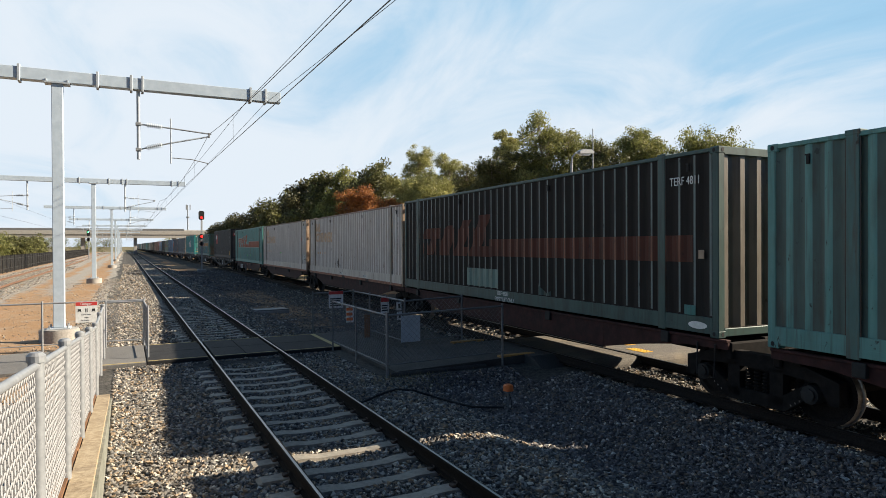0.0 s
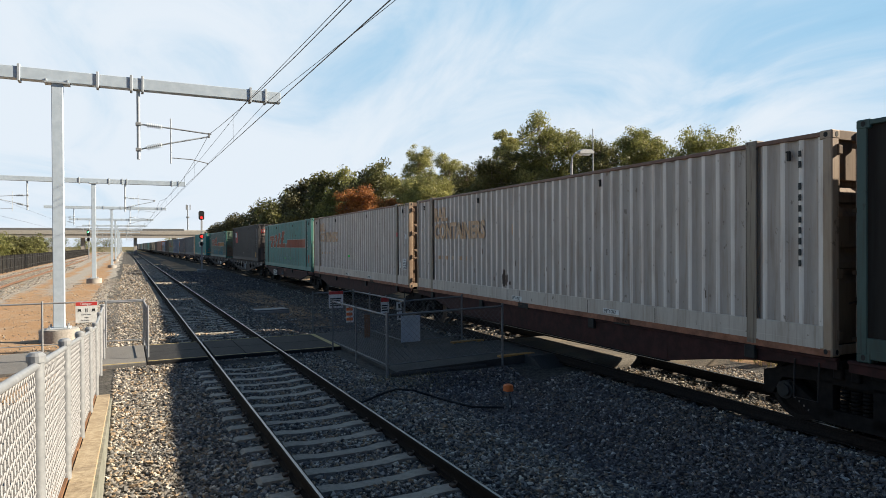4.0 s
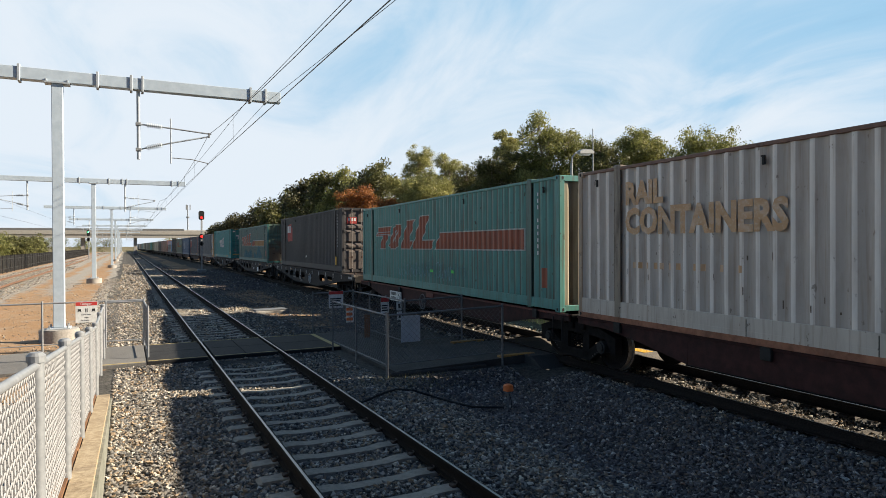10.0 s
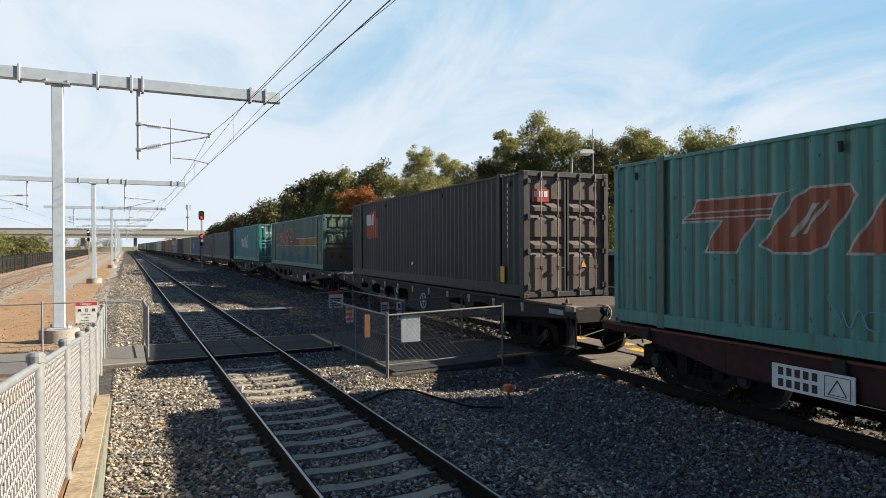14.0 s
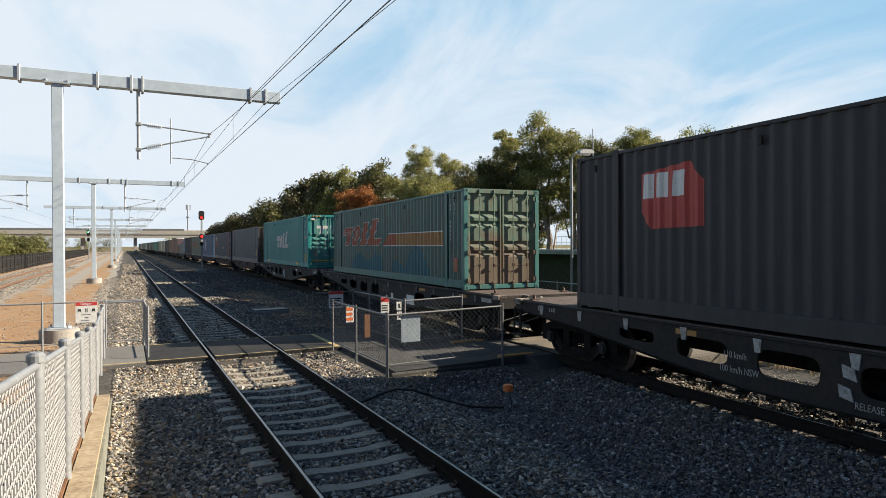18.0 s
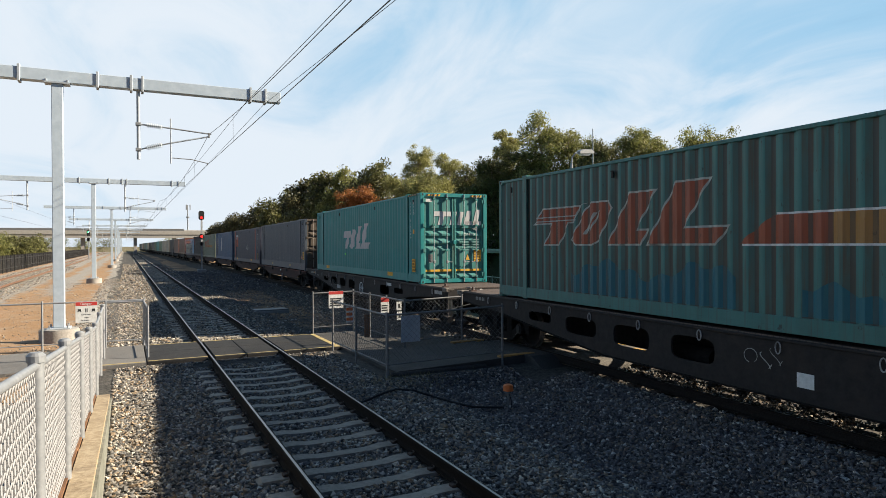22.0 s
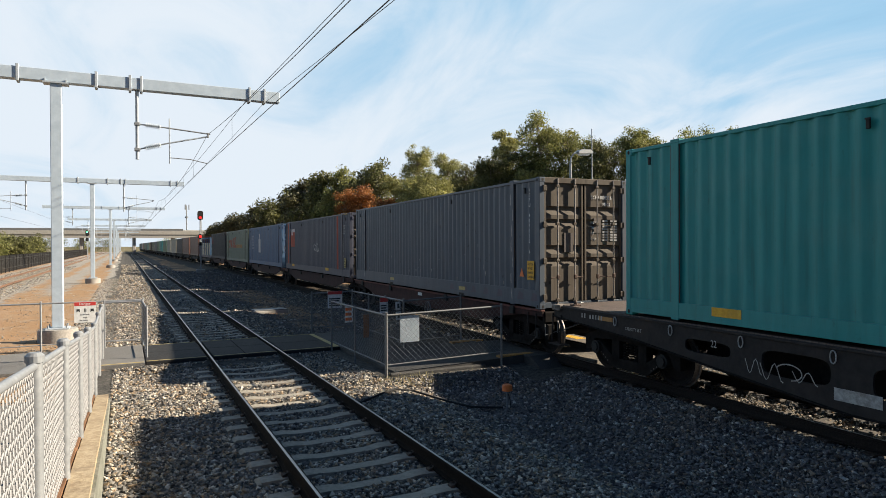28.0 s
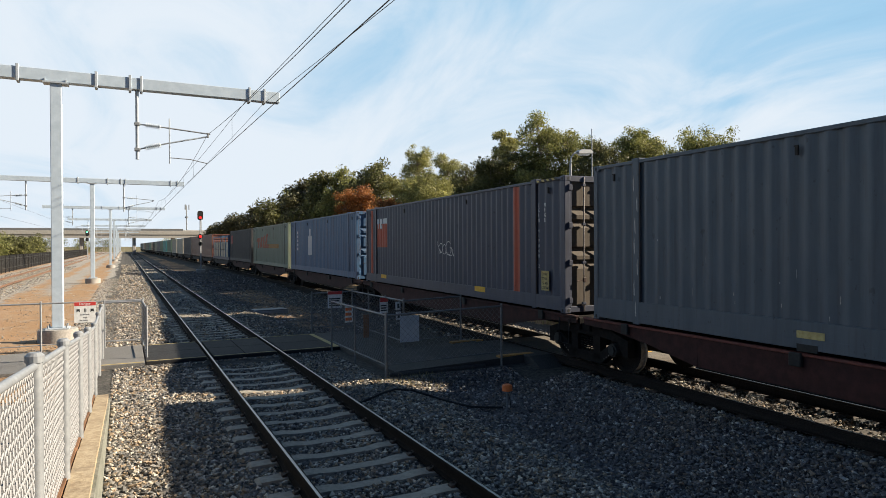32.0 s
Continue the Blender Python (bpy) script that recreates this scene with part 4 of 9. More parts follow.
def doors(ob, s, y, z0, z1, mat, mats, detail):
    """One leaf of the end doors, with pressed bands, hinges, two locking bars and their handles."""
    a, b = (0.02, W - 0.15) if s > 0 else (-W + 0.15, -0.02)
    zb, zt = z0 + 0.155, z1 - 0.135
    H = zt - zb
    # from below: flat panels stand proud between two deep horizontal recesses each
    prof = [(0.0, 0.0), (0.05, 0.0), (0.30, 0.0), (0.345, 0.055), (0.365, 0.055), (0.375, 0.0), (0.405, 0.0), (0.45, 0.055), (0.47, 0.055), (0.48, 0.0),
            (0.63, 0.0), (0.675, 0.055), (0.692, 0.055), (0.702, 0.0), (0.735, 0.0), (0.78, 0.055), (0.80, 0.055), (0.81, 0.0), (1.0, 0.0)]
    prof = mats.get("pressing", prof)
    vs, fs = [], []
    for x in (a, a + 0.07, b - 0.07, b):
        for f, d in prof:
            edge = x in (a, b)
            vs.append((x, y + 0.05 + (0.0 if edge else d) - (0 if edge else 0.0), zb + f * H))
    n = len(prof)
    for j in range(3):
        fs += [(j * n + i, j * n + i + 1, (j + 1) * n + i + 1, (j + 1) * n + i) for i in range(n - 1)]
    d = part("door", Kit().add(vs, fs), mat, ob)
    part("door_edge", Kit().box(a, a + 0.05, y + 0.03, y + 0.055, zb, zt, 0.005).box(b - 0.05, b, y + 0.03, y + 0.055, zb, zt, 0.005), mats.get("door_frame", mats.get("frame", mat)), d)
    if detail < 1:
        return
    for f in ((0.30, 0.74) if detail > 1 else (0.5,)):
        x = a + f * (b - a) + 0.02
        bar = part("locking_bar", Kit().tube((x, y - 0.005, z0 + 0.03), (x, y - 0.005, z1 - 0.02), 0.017, 8), mats.get("bar", M["steel_worn"]), d)
        if detail > 1:
            for z in (zb + 0.05, zb + 0.35 * H, zb + 0.66 * H, zt - 0.06):
                part("bar_guide", Kit().box(x - 0.045, x + 0.045, y - 0.028, y + 0.035, z - 0.03, z + 0.03, 0.008), mats.get("door_frame", mats.get("frame", mat)), d)
            z = zb + 0.21 * H
            k = Kit().tube((x, y - 0.03, z), (x - 0.2 * s * (1 if f > 0.5 else -1), y - 0.035, z - 0.02), 0.012, 6).box(x - 0.04, x + 0.04, y - 0.05, y + 0.0, z - 0.05, z + 0.05, 0.01)
            part("handle", k, mats.get("handle", M["lock_brown"]), bar)
    if detail > 1:
        xe = b if s > 0 else a
        for z in np.linspace(zb + 0.12, zt - 0.12, 4):
            part("hinge", Kit().box(xe - 0.05, xe + 0.05, y - 0.012, y + 0.04, z - 0.06, z + 0.06, 0.008).tube((xe + 0.045 * s, y - 0.012, z - 0.07), (xe + 0.045 * s, y - 0.012, z + 0.07), 0.014, 6), mats.get("door_frame", mats.get("frame", mat)), d)


# darker paint on hollow faces: grime together with fold shade put into the colour
def shade_hollows(me, mat, depth):
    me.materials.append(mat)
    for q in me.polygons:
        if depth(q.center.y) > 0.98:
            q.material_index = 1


def on_folds(ob, name, y0, y1, z0, z1, pitch, L, mat, label="", shape=None, hollow=None):
    """Paint on a folded wall: a thin skin that follows the folds between y0 and y1 (seen from the west, y falls to the right)."""
    n = max(2, round((L - 0.24) / pitch))
    p = (L - 0.24) / n
    start = -L / 2 + 0.12
    x0 = -(W - 0.012)
    cuts = {y0, y1}
    for i in range(n + 1):
        for f in (0.0, 0.26, 0.50, 0.76):
            v = start + (i + f) * p
            if y0 < v < y1:
                cuts.add(v)
    k = Kit()

    def depth(v):
        f = ((v - start) / p) % 1.0
        return 0.0 if f < 0.26 else (f - 0.26) / 0.24 if f < 0.50 else 1.0 if f < 0.76 else (1 - f) / 0.24
    ys = sorted(cuts)
    for a, b in zip(ys, ys[1:]):
        e = 1e-4
        xa, xb = x0 + depth(a + e) * 0.042 - 0.004, x0 + depth(b - e) * 0.042 - 0.004
        la, lb, ha, hb = z0, z0, z1, z1
        if shape:
            (la, ha), (lb, hb) = shape(a), shape(b)
        if ha - la < 1e-3 and hb - lb < 1e-3:
            continue
        k.add([(xa, a, la), (xb, b, lb), (xb, b, hb), (xa, a, ha)], [(0, 1, 2, 3)])
    if not k.v:
        return None
    me = k.mesh(name, mat, weld=True)
    if hollow:
        shade_hollows(me, hollow, depth)
    return part(name, me, mat, ob, label)


# ---- wagons ----
WHEELSETS = []      # wheelsets of the wagons that pass near


def bogie(parent, y, wheels=True):
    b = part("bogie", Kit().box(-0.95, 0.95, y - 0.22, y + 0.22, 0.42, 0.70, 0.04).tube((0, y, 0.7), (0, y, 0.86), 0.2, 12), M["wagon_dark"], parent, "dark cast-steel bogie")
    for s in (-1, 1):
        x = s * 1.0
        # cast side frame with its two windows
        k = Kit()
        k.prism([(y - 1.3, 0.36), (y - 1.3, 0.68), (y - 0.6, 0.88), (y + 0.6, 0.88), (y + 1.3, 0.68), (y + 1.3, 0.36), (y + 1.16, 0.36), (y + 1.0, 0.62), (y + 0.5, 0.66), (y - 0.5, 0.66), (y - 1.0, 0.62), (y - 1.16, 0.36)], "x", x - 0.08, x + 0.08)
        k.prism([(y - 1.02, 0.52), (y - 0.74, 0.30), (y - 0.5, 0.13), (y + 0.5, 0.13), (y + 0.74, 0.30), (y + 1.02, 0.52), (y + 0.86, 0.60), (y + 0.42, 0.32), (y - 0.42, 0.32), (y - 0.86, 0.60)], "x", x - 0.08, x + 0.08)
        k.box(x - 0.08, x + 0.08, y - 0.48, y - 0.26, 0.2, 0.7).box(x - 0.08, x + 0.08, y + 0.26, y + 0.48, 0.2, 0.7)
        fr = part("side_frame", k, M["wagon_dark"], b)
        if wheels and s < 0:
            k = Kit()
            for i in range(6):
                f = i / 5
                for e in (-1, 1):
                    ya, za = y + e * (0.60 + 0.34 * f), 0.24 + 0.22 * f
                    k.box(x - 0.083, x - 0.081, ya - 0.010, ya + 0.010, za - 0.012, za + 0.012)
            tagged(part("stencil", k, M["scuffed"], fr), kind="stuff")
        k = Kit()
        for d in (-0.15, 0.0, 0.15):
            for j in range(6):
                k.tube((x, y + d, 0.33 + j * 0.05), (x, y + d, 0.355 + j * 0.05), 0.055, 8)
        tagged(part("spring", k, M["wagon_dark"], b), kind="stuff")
        for d in (-0.92, 0.92):
            part("axle_box", Kit().tube((x - 0.08 * s, y + d, 0.46), (x + 0.14 * s, y + d, 0.46), 0.13, 10).tube((x + 0.14 * s, y + d, 0.46), (x + 0.17 * s, y + d, 0.46), 0.09, 8), M["black"], b)
    for d in (-0.92, 0.92):
        ws = part("wheelset", wheelset_mesh(), None, b, "rusty wheelset with bright tread rims", at=pose(0, y + d, 0.46))
        if wheels:
            WHEELSETS.append((ws, y + d))
    return b


_ws = []


def wheelset_mesh():
    if not _ws:
        k = Kit().tube((-0.95, 0, 0), (0.95, 0, 0), 0.075, 10)
        for s in (-1, 1):
            x = s * 0.752
            rings = [(x - 0.065 * s, 0.485), (x - 0.035 * s, 0.485), (x - 0.03 * s, 0.462), (x + 0.065 * s, 0.455), (x + 0.065 * s, 0.39), (x + 0.015 * s, 0.36), (x + 0.03 * s, 0.15), (x + 0.09 * s, 0.11)]
            n = 28
            vs = [(rx, rr * math.cos(2 * math.pi * i / n), rr * math.sin(2 * math.pi * i / n)) for rx, rr in rings for i in range(n)]
            fs = [(j * n + i, j * n + (i + 1) % n, (j + 1) * n + (i + 1) % n, (j + 1) * n + i) for j in range(len(rings) - 1) for i in range(n)]
            fs += [tuple(range(n)), tuple(range((len(rings) - 1) * n, len(rings) * n))]
            k.add(vs, fs)
        me = k.mesh("wheelset", M["rail_dark"], smooth=True)
        me.materials.append(M["steel_worn"])
        for p in me.polygons:
            r = math.hypot(p.center.y, p.center.z)
            if r > 0.452:
                p.material_index = 1
        _ws.append(me)
    return _ws[0]


def coupler(w, y, s, z):
    part("coupler", Kit().box(-0.09, 0.09, min(y, y + s * 0.42), max(y, y + s * 0.42), z - 0.12, z + 0.1, 0.03).box(-0.2, 0.2, min(y + s * 0.34, y + s * 0.56), max(y + s * 0.34, y + s * 0.56), z - 0.17, z + 0.15, 0.05), M["wagon_dark"], w)
    hose = [(0.35, y + s * 0.05, z), (0.36, y + s * 0.2, z - 0.08), (0.3, y + s * 0.3, z - 0.3), (0.2, y + s * 0.42, z - 0.36), (0.1, y + s * 0.52, z - 0.3)]
    part("brake_hose", Kit().path(hose, 0.022, 6), M["black"], w)
    part("uncoupling_rod", Kit().path([(-1.15, y + s * 0.06, z + 0.02), (-1.15, y + s * 0.08, z - 0.22), (-0.3, y + s * 0.14, z - 0.02)], 0.012, 6), M["galv_dark"], w)


def skeletal_wagon(y0, y1, deck, sill_mat, near=True, label="dark red skeletal container wagon with deep side sills", bogies=None, ends=(-1, 1)):
    """A low wagon of an articulated set: deep bellied side sills and cross bearers; bogies are metres along it."""
    h = (y1 - y0) / 2
    w = thing("container_wagon", label, "wagon", group="wagons of the train")
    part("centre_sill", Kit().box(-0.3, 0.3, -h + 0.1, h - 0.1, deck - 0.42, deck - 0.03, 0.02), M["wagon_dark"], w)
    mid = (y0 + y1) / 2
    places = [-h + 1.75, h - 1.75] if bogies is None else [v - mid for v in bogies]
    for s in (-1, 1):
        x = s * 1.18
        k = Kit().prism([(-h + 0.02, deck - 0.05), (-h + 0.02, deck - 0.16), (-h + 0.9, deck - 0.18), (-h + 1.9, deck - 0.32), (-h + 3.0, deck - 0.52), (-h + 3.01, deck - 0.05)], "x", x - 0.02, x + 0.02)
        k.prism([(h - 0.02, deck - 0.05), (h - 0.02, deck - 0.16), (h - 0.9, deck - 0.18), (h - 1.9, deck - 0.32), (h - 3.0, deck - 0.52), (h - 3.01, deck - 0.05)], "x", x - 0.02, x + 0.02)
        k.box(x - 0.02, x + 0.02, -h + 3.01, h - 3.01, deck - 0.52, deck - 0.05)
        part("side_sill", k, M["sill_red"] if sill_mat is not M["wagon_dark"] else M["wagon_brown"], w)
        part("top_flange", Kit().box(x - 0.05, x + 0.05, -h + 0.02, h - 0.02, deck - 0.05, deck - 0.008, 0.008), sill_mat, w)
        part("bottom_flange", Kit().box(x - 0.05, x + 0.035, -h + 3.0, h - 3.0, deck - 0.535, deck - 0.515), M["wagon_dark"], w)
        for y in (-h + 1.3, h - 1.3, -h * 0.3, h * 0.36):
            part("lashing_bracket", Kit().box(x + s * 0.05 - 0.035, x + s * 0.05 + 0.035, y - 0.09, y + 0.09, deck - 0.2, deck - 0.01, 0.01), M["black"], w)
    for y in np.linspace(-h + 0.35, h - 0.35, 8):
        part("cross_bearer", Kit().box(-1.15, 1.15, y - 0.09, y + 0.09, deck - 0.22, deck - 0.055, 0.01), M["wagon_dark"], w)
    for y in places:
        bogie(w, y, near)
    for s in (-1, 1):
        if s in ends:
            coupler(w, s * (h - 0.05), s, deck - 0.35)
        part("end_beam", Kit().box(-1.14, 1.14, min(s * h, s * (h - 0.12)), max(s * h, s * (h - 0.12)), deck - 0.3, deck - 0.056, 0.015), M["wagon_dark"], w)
    part("ladder_step", Kit().path([(-1.22, -h + 0.25, deck - 0.1), (-1.24, -h + 0.25, deck - 0.62), (-1.24, -h + 0.6, deck - 0.62), (-1.22, -h + 0.6, deck - 0.1)], 0.013, 6), M["wagon_brown"], w)
    TRAIN.append((w, mid, h - 1.75))
    return w


def side_brake_wheel(w, y, z, x=-1.30):
    pts = [(x, y + 0.24 * math.cos(a), z + 0.24 * math.sin(a)) for a in np.linspace(0, 2 * math.pi, 21)]
    hw = part("brake_wheel", Kit().path(pts, 0.014, 6).tube((x + 0.1, y, z), (x - 0.02, y, z), 0.032, 8), M["galv_dark"], w, "dull spoked hand-brake wheel")
    for i in range(6):
        a = i * math.pi / 3 + 0.3
        part("spoke", Kit().tube((x, y, z), (x, y + 0.235 * math.cos(a), z + 0.235 * math.sin(a)), 0.009, 5), M["galv_dark"], hw)


SILL_HOLES = ((3.76, 4.68, -0.46, -0.25), (5.22, 6.26, -0.58, -0.22), (6.78, 7.75, -0.62, -0.22), (8.27, 9.2, -0.62, -0.22))


def sill_bottom(d):
    """Depth of the fish-bellied side sill, d metres from the wagon's end."""
    return float(np.interp(d, (0, 2.6, 4.4, 6.5), (-0.26, -0.44, -0.64, -0.86)))


def sill_plate(x, h, deck, holes):
    """A side plate with a bellied lower edge and rounded openings right through it."""
    k = Kit()
    ys = {-h, h, -h + 2.6, -h + 4.4, -h + 6.5, h - 6.5, h - 4.4, h - 2.6}
    for a, b, lo, hi in holes:
        ys |= {a + (b - a) * f for f in (0, 0.015, 0.05, 0.11, 0.2, 0.5, 0.8, 0.89, 0.95, 0.985, 1)}
    ys = sorted(ys)

    def spans(y, side):
        bottom = sill_bottom(h - abs(y))
        for a, b, lo, hi in holes:
            if a - 1e-6 <= y <= b + 1e-6 and not (abs(y - a) < 1e-6 and side < 0) and not (abs(y - b) < 1e-6 and side > 0):
                e = abs(2 * (y - a) / (b - a) - 1)
                half = (hi - lo) / 2 * max(0.0, 1 - e ** 6) ** (1 / 3)
                return bottom, (lo + hi) / 2 - half, (lo + hi) / 2 + half
        return bottom, None, None
    for a, b in zip(ys, ys[1:]):
        (b0, l0, u0), (b1, l1, u1) = spans(a, 1), spans(b, -1)
        if l0 is None or l1 is None:
            k.prism([(a, deck + b0), (b, deck + b1), (b, deck - 0.04), (a, deck - 0.04)], "x", x - 0.02, x + 0.02)
        else:
            k.prism([(a, deck + b0), (b, deck + b1), (b, deck + l1), (a, deck + l0)], "x", x - 0.02, x + 0.02)
            k.prism([(a, deck + u0), (b, deck + u1), (b, deck - 0.04), (a, deck - 0.04)], "x", x - 0.02, x + 0.02)
    return k


M["lock_brown"] = material("lock_brown", (0.05, 0.03, 0.024), (0.11, 0.065, 0.05), 0.7, 0.3, grain=20, stain=6, stain_color=(0.03, 0.022, 0.02), stain_amount=0.6, bump=0.15)
M["tab"] = material("tab", (0.26, 0.255, 0.25), (0.45, 0.44, 0.43), 0.6, 0.2, grain=16, stain=7, stain_color=(0.10, 0.085, 0.075), stain_amount=0.8, bump=0.1)


def flat_wagon(y0, y1, deck, marks=None, near=True, label="brown flat container wagon with an open checker-plate deck", cargo=(), tabs=False, near_holes=None, wheel=-1.0, lash=0.0):
    """A 63-foot flat wagon: checker-plate deck, deep side sills with pockets, twist locks, on two bogies."""
    h = (y1 - y0) / 2
    w = thing("flat_wagon", label, "wagon", group="wagons of the train")
    part("deck", Kit().box(-1.22, 1.22, -h, h, deck - 0.05, deck - 0.012, 0.006), M["deck"], w)
    part("centre_sill", Kit().box(-0.3, 0.3, -h + 0.1, h - 0.1, deck - 0.55, deck - 0.052, 0.02), M["wagon_dark"], w)
    for s in (-1, 1):
        x = s * 1.225
        holes = [(d0, d1, a, c) for d0, d1, a, c in SILL_HOLES]
        spans = [(-h + d0, -h + d1, a, c) for d0, d1, a, c in (near_holes or holes[:2])] + [(h - d1, h - d0, a, c) for d0, d1, a, c in holes]
        part("side_sill", sill_plate(x, h, deck, spans), M["wagon_brown"], w)
        part("inner_plate", Kit().box(s * 0.56 - 0.01, s * 0.56 + 0.01, -h + 3.6, h - 3.6, deck - (0.55 if tabs else 0.74), deck - 0.053), M["wagon_dark"], w)
        part("flange", Kit().box(x - 0.05, x + 0.05, -h + 0.01, h - 0.01, deck - 0.075, deck - 0.035, 0.008), M["wagon_brown"], w)
        lip = [(-h, -0.26), (-h + 2.6, -0.44), (-h + 4.4, -0.64), (-h + 6.5, -0.86), (h - 6.5, -0.86), (h - 4.4, -0.64), (h - 2.6, -0.44), (h, -0.26)]
        k = Kit()
        for (ya, za), (yb, zb) in zip(lip, lip[1:]):
            k.prism([(ya, deck + za - 0.014), (yb, deck + zb - 0.014), (yb, deck + zb + 0.004), (ya, deck + za + 0.004)], "x", x - 0.075, x + 0.035)
        part("bottom_flange", k.mesh("bottom_flange", M["wagon_dark"], weld=True), None, w)
        for y in np.arange(lash - 1.42 * math.floor((lash + h - 0.9) / 1.42), h - 0.9, 1.42):
            if tabs:
                part("lashing_tab", Kit().prism([(y - 0.075, deck - 0.085), (y + 0.075, deck - 0.085), (y + 0.04, deck - 0.29), (y - 0.05, deck - 0.29)], "x", x + s * 0.021 - 0.012, x + s * 0.021 + 0.012), M["tab"], w)
            else:
                ring = [(x + s * 0.042, y + 0.042 * math.cos(a), deck - 0.17 + 0.085 * math.sin(a)) for a in np.linspace(0, 2 * math.pi, 13)]
                part("lashing_loop", Kit().path(ring, 0.010, 5), M["tab"], w)
        for y in (-h + 0.55, -h + 2.3, h - 2.3, h - 0.55):
            part("twist_lock", Kit().box(s * 1.08 - 0.09, s * 1.08 + 0.09, y - 0.08, y + 0.08, deck - 0.012, deck + 0.02, 0.006).tube((s * 1.08, y, deck + 0.02), (s * 1.08, y, deck + 0.07), 0.045, 8, 0.03).tube((s * 1.08, y, deck + 0.07), (s * 1.08, y, deck + 0.12), 0.04, 8, 0.012) if not any(a < y < b for a, b in cargo) else Kit().box(s * 1.08 - 0.09, s * 1.08 + 0.09, y - 0.08, y + 0.08, deck - 0.03, deck - 0.002), M["lock_brown"], w)
    for s in (-1, 1):
        bogie(w, s * (h - 2.2), near)
        coupler(w, s * (h - 0.05), s, deck - 0.42)
        part("end_beam", Kit().box(-1.22, 1.22, min(s * h, s * (h - 0.1)), max(s * h, s * (h - 0.1)), deck - 0.36, deck - 0.051, 0.015), M["wagon_brown"], w)
        k = Kit().box(-1.32, -1.02, min(s * h, s * (h - 0.3)) - 0.0, max(s * h, s * (h - 0.3)), deck - 0.13, deck - 0.006, 0.02)
        part("corner_plate", k, M["scuffed"], w, "bare scuffed steel corner plate")
        es = part("end_step", Kit().path([(-1.26, s * (h + 0.02), deck - 0.2), (-1.28, s * (h + 0.04), deck - 0.85)], 0.02, 6).path([(-1.26, s * (h - 0.27), deck - 0.22), (-1.28, s * (h - 0.27), deck - 0.85)], 0.02, 6)
                  .path([(-1.22, s * (h - 0.22), deck - 0.24), (-1.2, s * (h - 0.1), deck - 0.45), (-1.2, s * (h - 0.08), deck - 0.84)], 0.018, 6), M["wagon_brown"], w)
        part("tread", Kit().box(-1.34, -1.12, min(s * (h + 0.1), s * (h - 0.36)), max(s * (h + 0.1), s * (h - 0.36)), deck - 0.88, deck - 0.85, 0.006), M["wagon_brown"], es)
        loop = [(-0.5 + 0.10 * math.sin(a) + 0.03 * a, s * (h + 0.02 + 0.02 * math.sin(2 * a)), deck - 0.16 + 0.15 * math.cos(a)) for a in np.linspace(0, 6.0, 14)]
        part("rope_loop", Kit().path([(-0.62, s * (h - 0.1), deck + 0.0)] + loop, 0.014, 5), M["rope"], w, "loose loop of pale rope")
    for y in (-1.2, 0.6):
        part("brake_reservoir", Kit().tube((-0.75, y, deck - 0.62), (-0.75, y + 1.1, deck - 0.62), 0.17, 12), M["wagon_dark"], w)
    # hand-brake wheel on the side
    yb, zb = wheel, deck - 0.50
    if wheel is not None:
        pts = [(-1.33, yb + 0.24 * math.cos(a), zb + 0.24 * math.sin(a)) for a in np.linspace(0, 2 * math.pi, 21)]
        hw = part("brake_wheel", Kit().path(pts, 0.014, 6).tube((-1.22, yb, zb), (-1.35, yb, zb), 0.032, 8), M["white"], w, "white spoked hand-brake wheel")
        for i in range(6):
            a = i * math.pi / 3 + 0.2
            part("spoke", Kit().tube((-1.335, yb, zb), (-1.33, yb + 0.235 * math.cos(a), zb + 0.235 * math.sin(a)), 0.009, 5), M["white"], hw)
    if marks:
        marks(w, h, deck)
    TRAIN.append((w, (y0 + y1) / 2, h - 2.2))
    return w


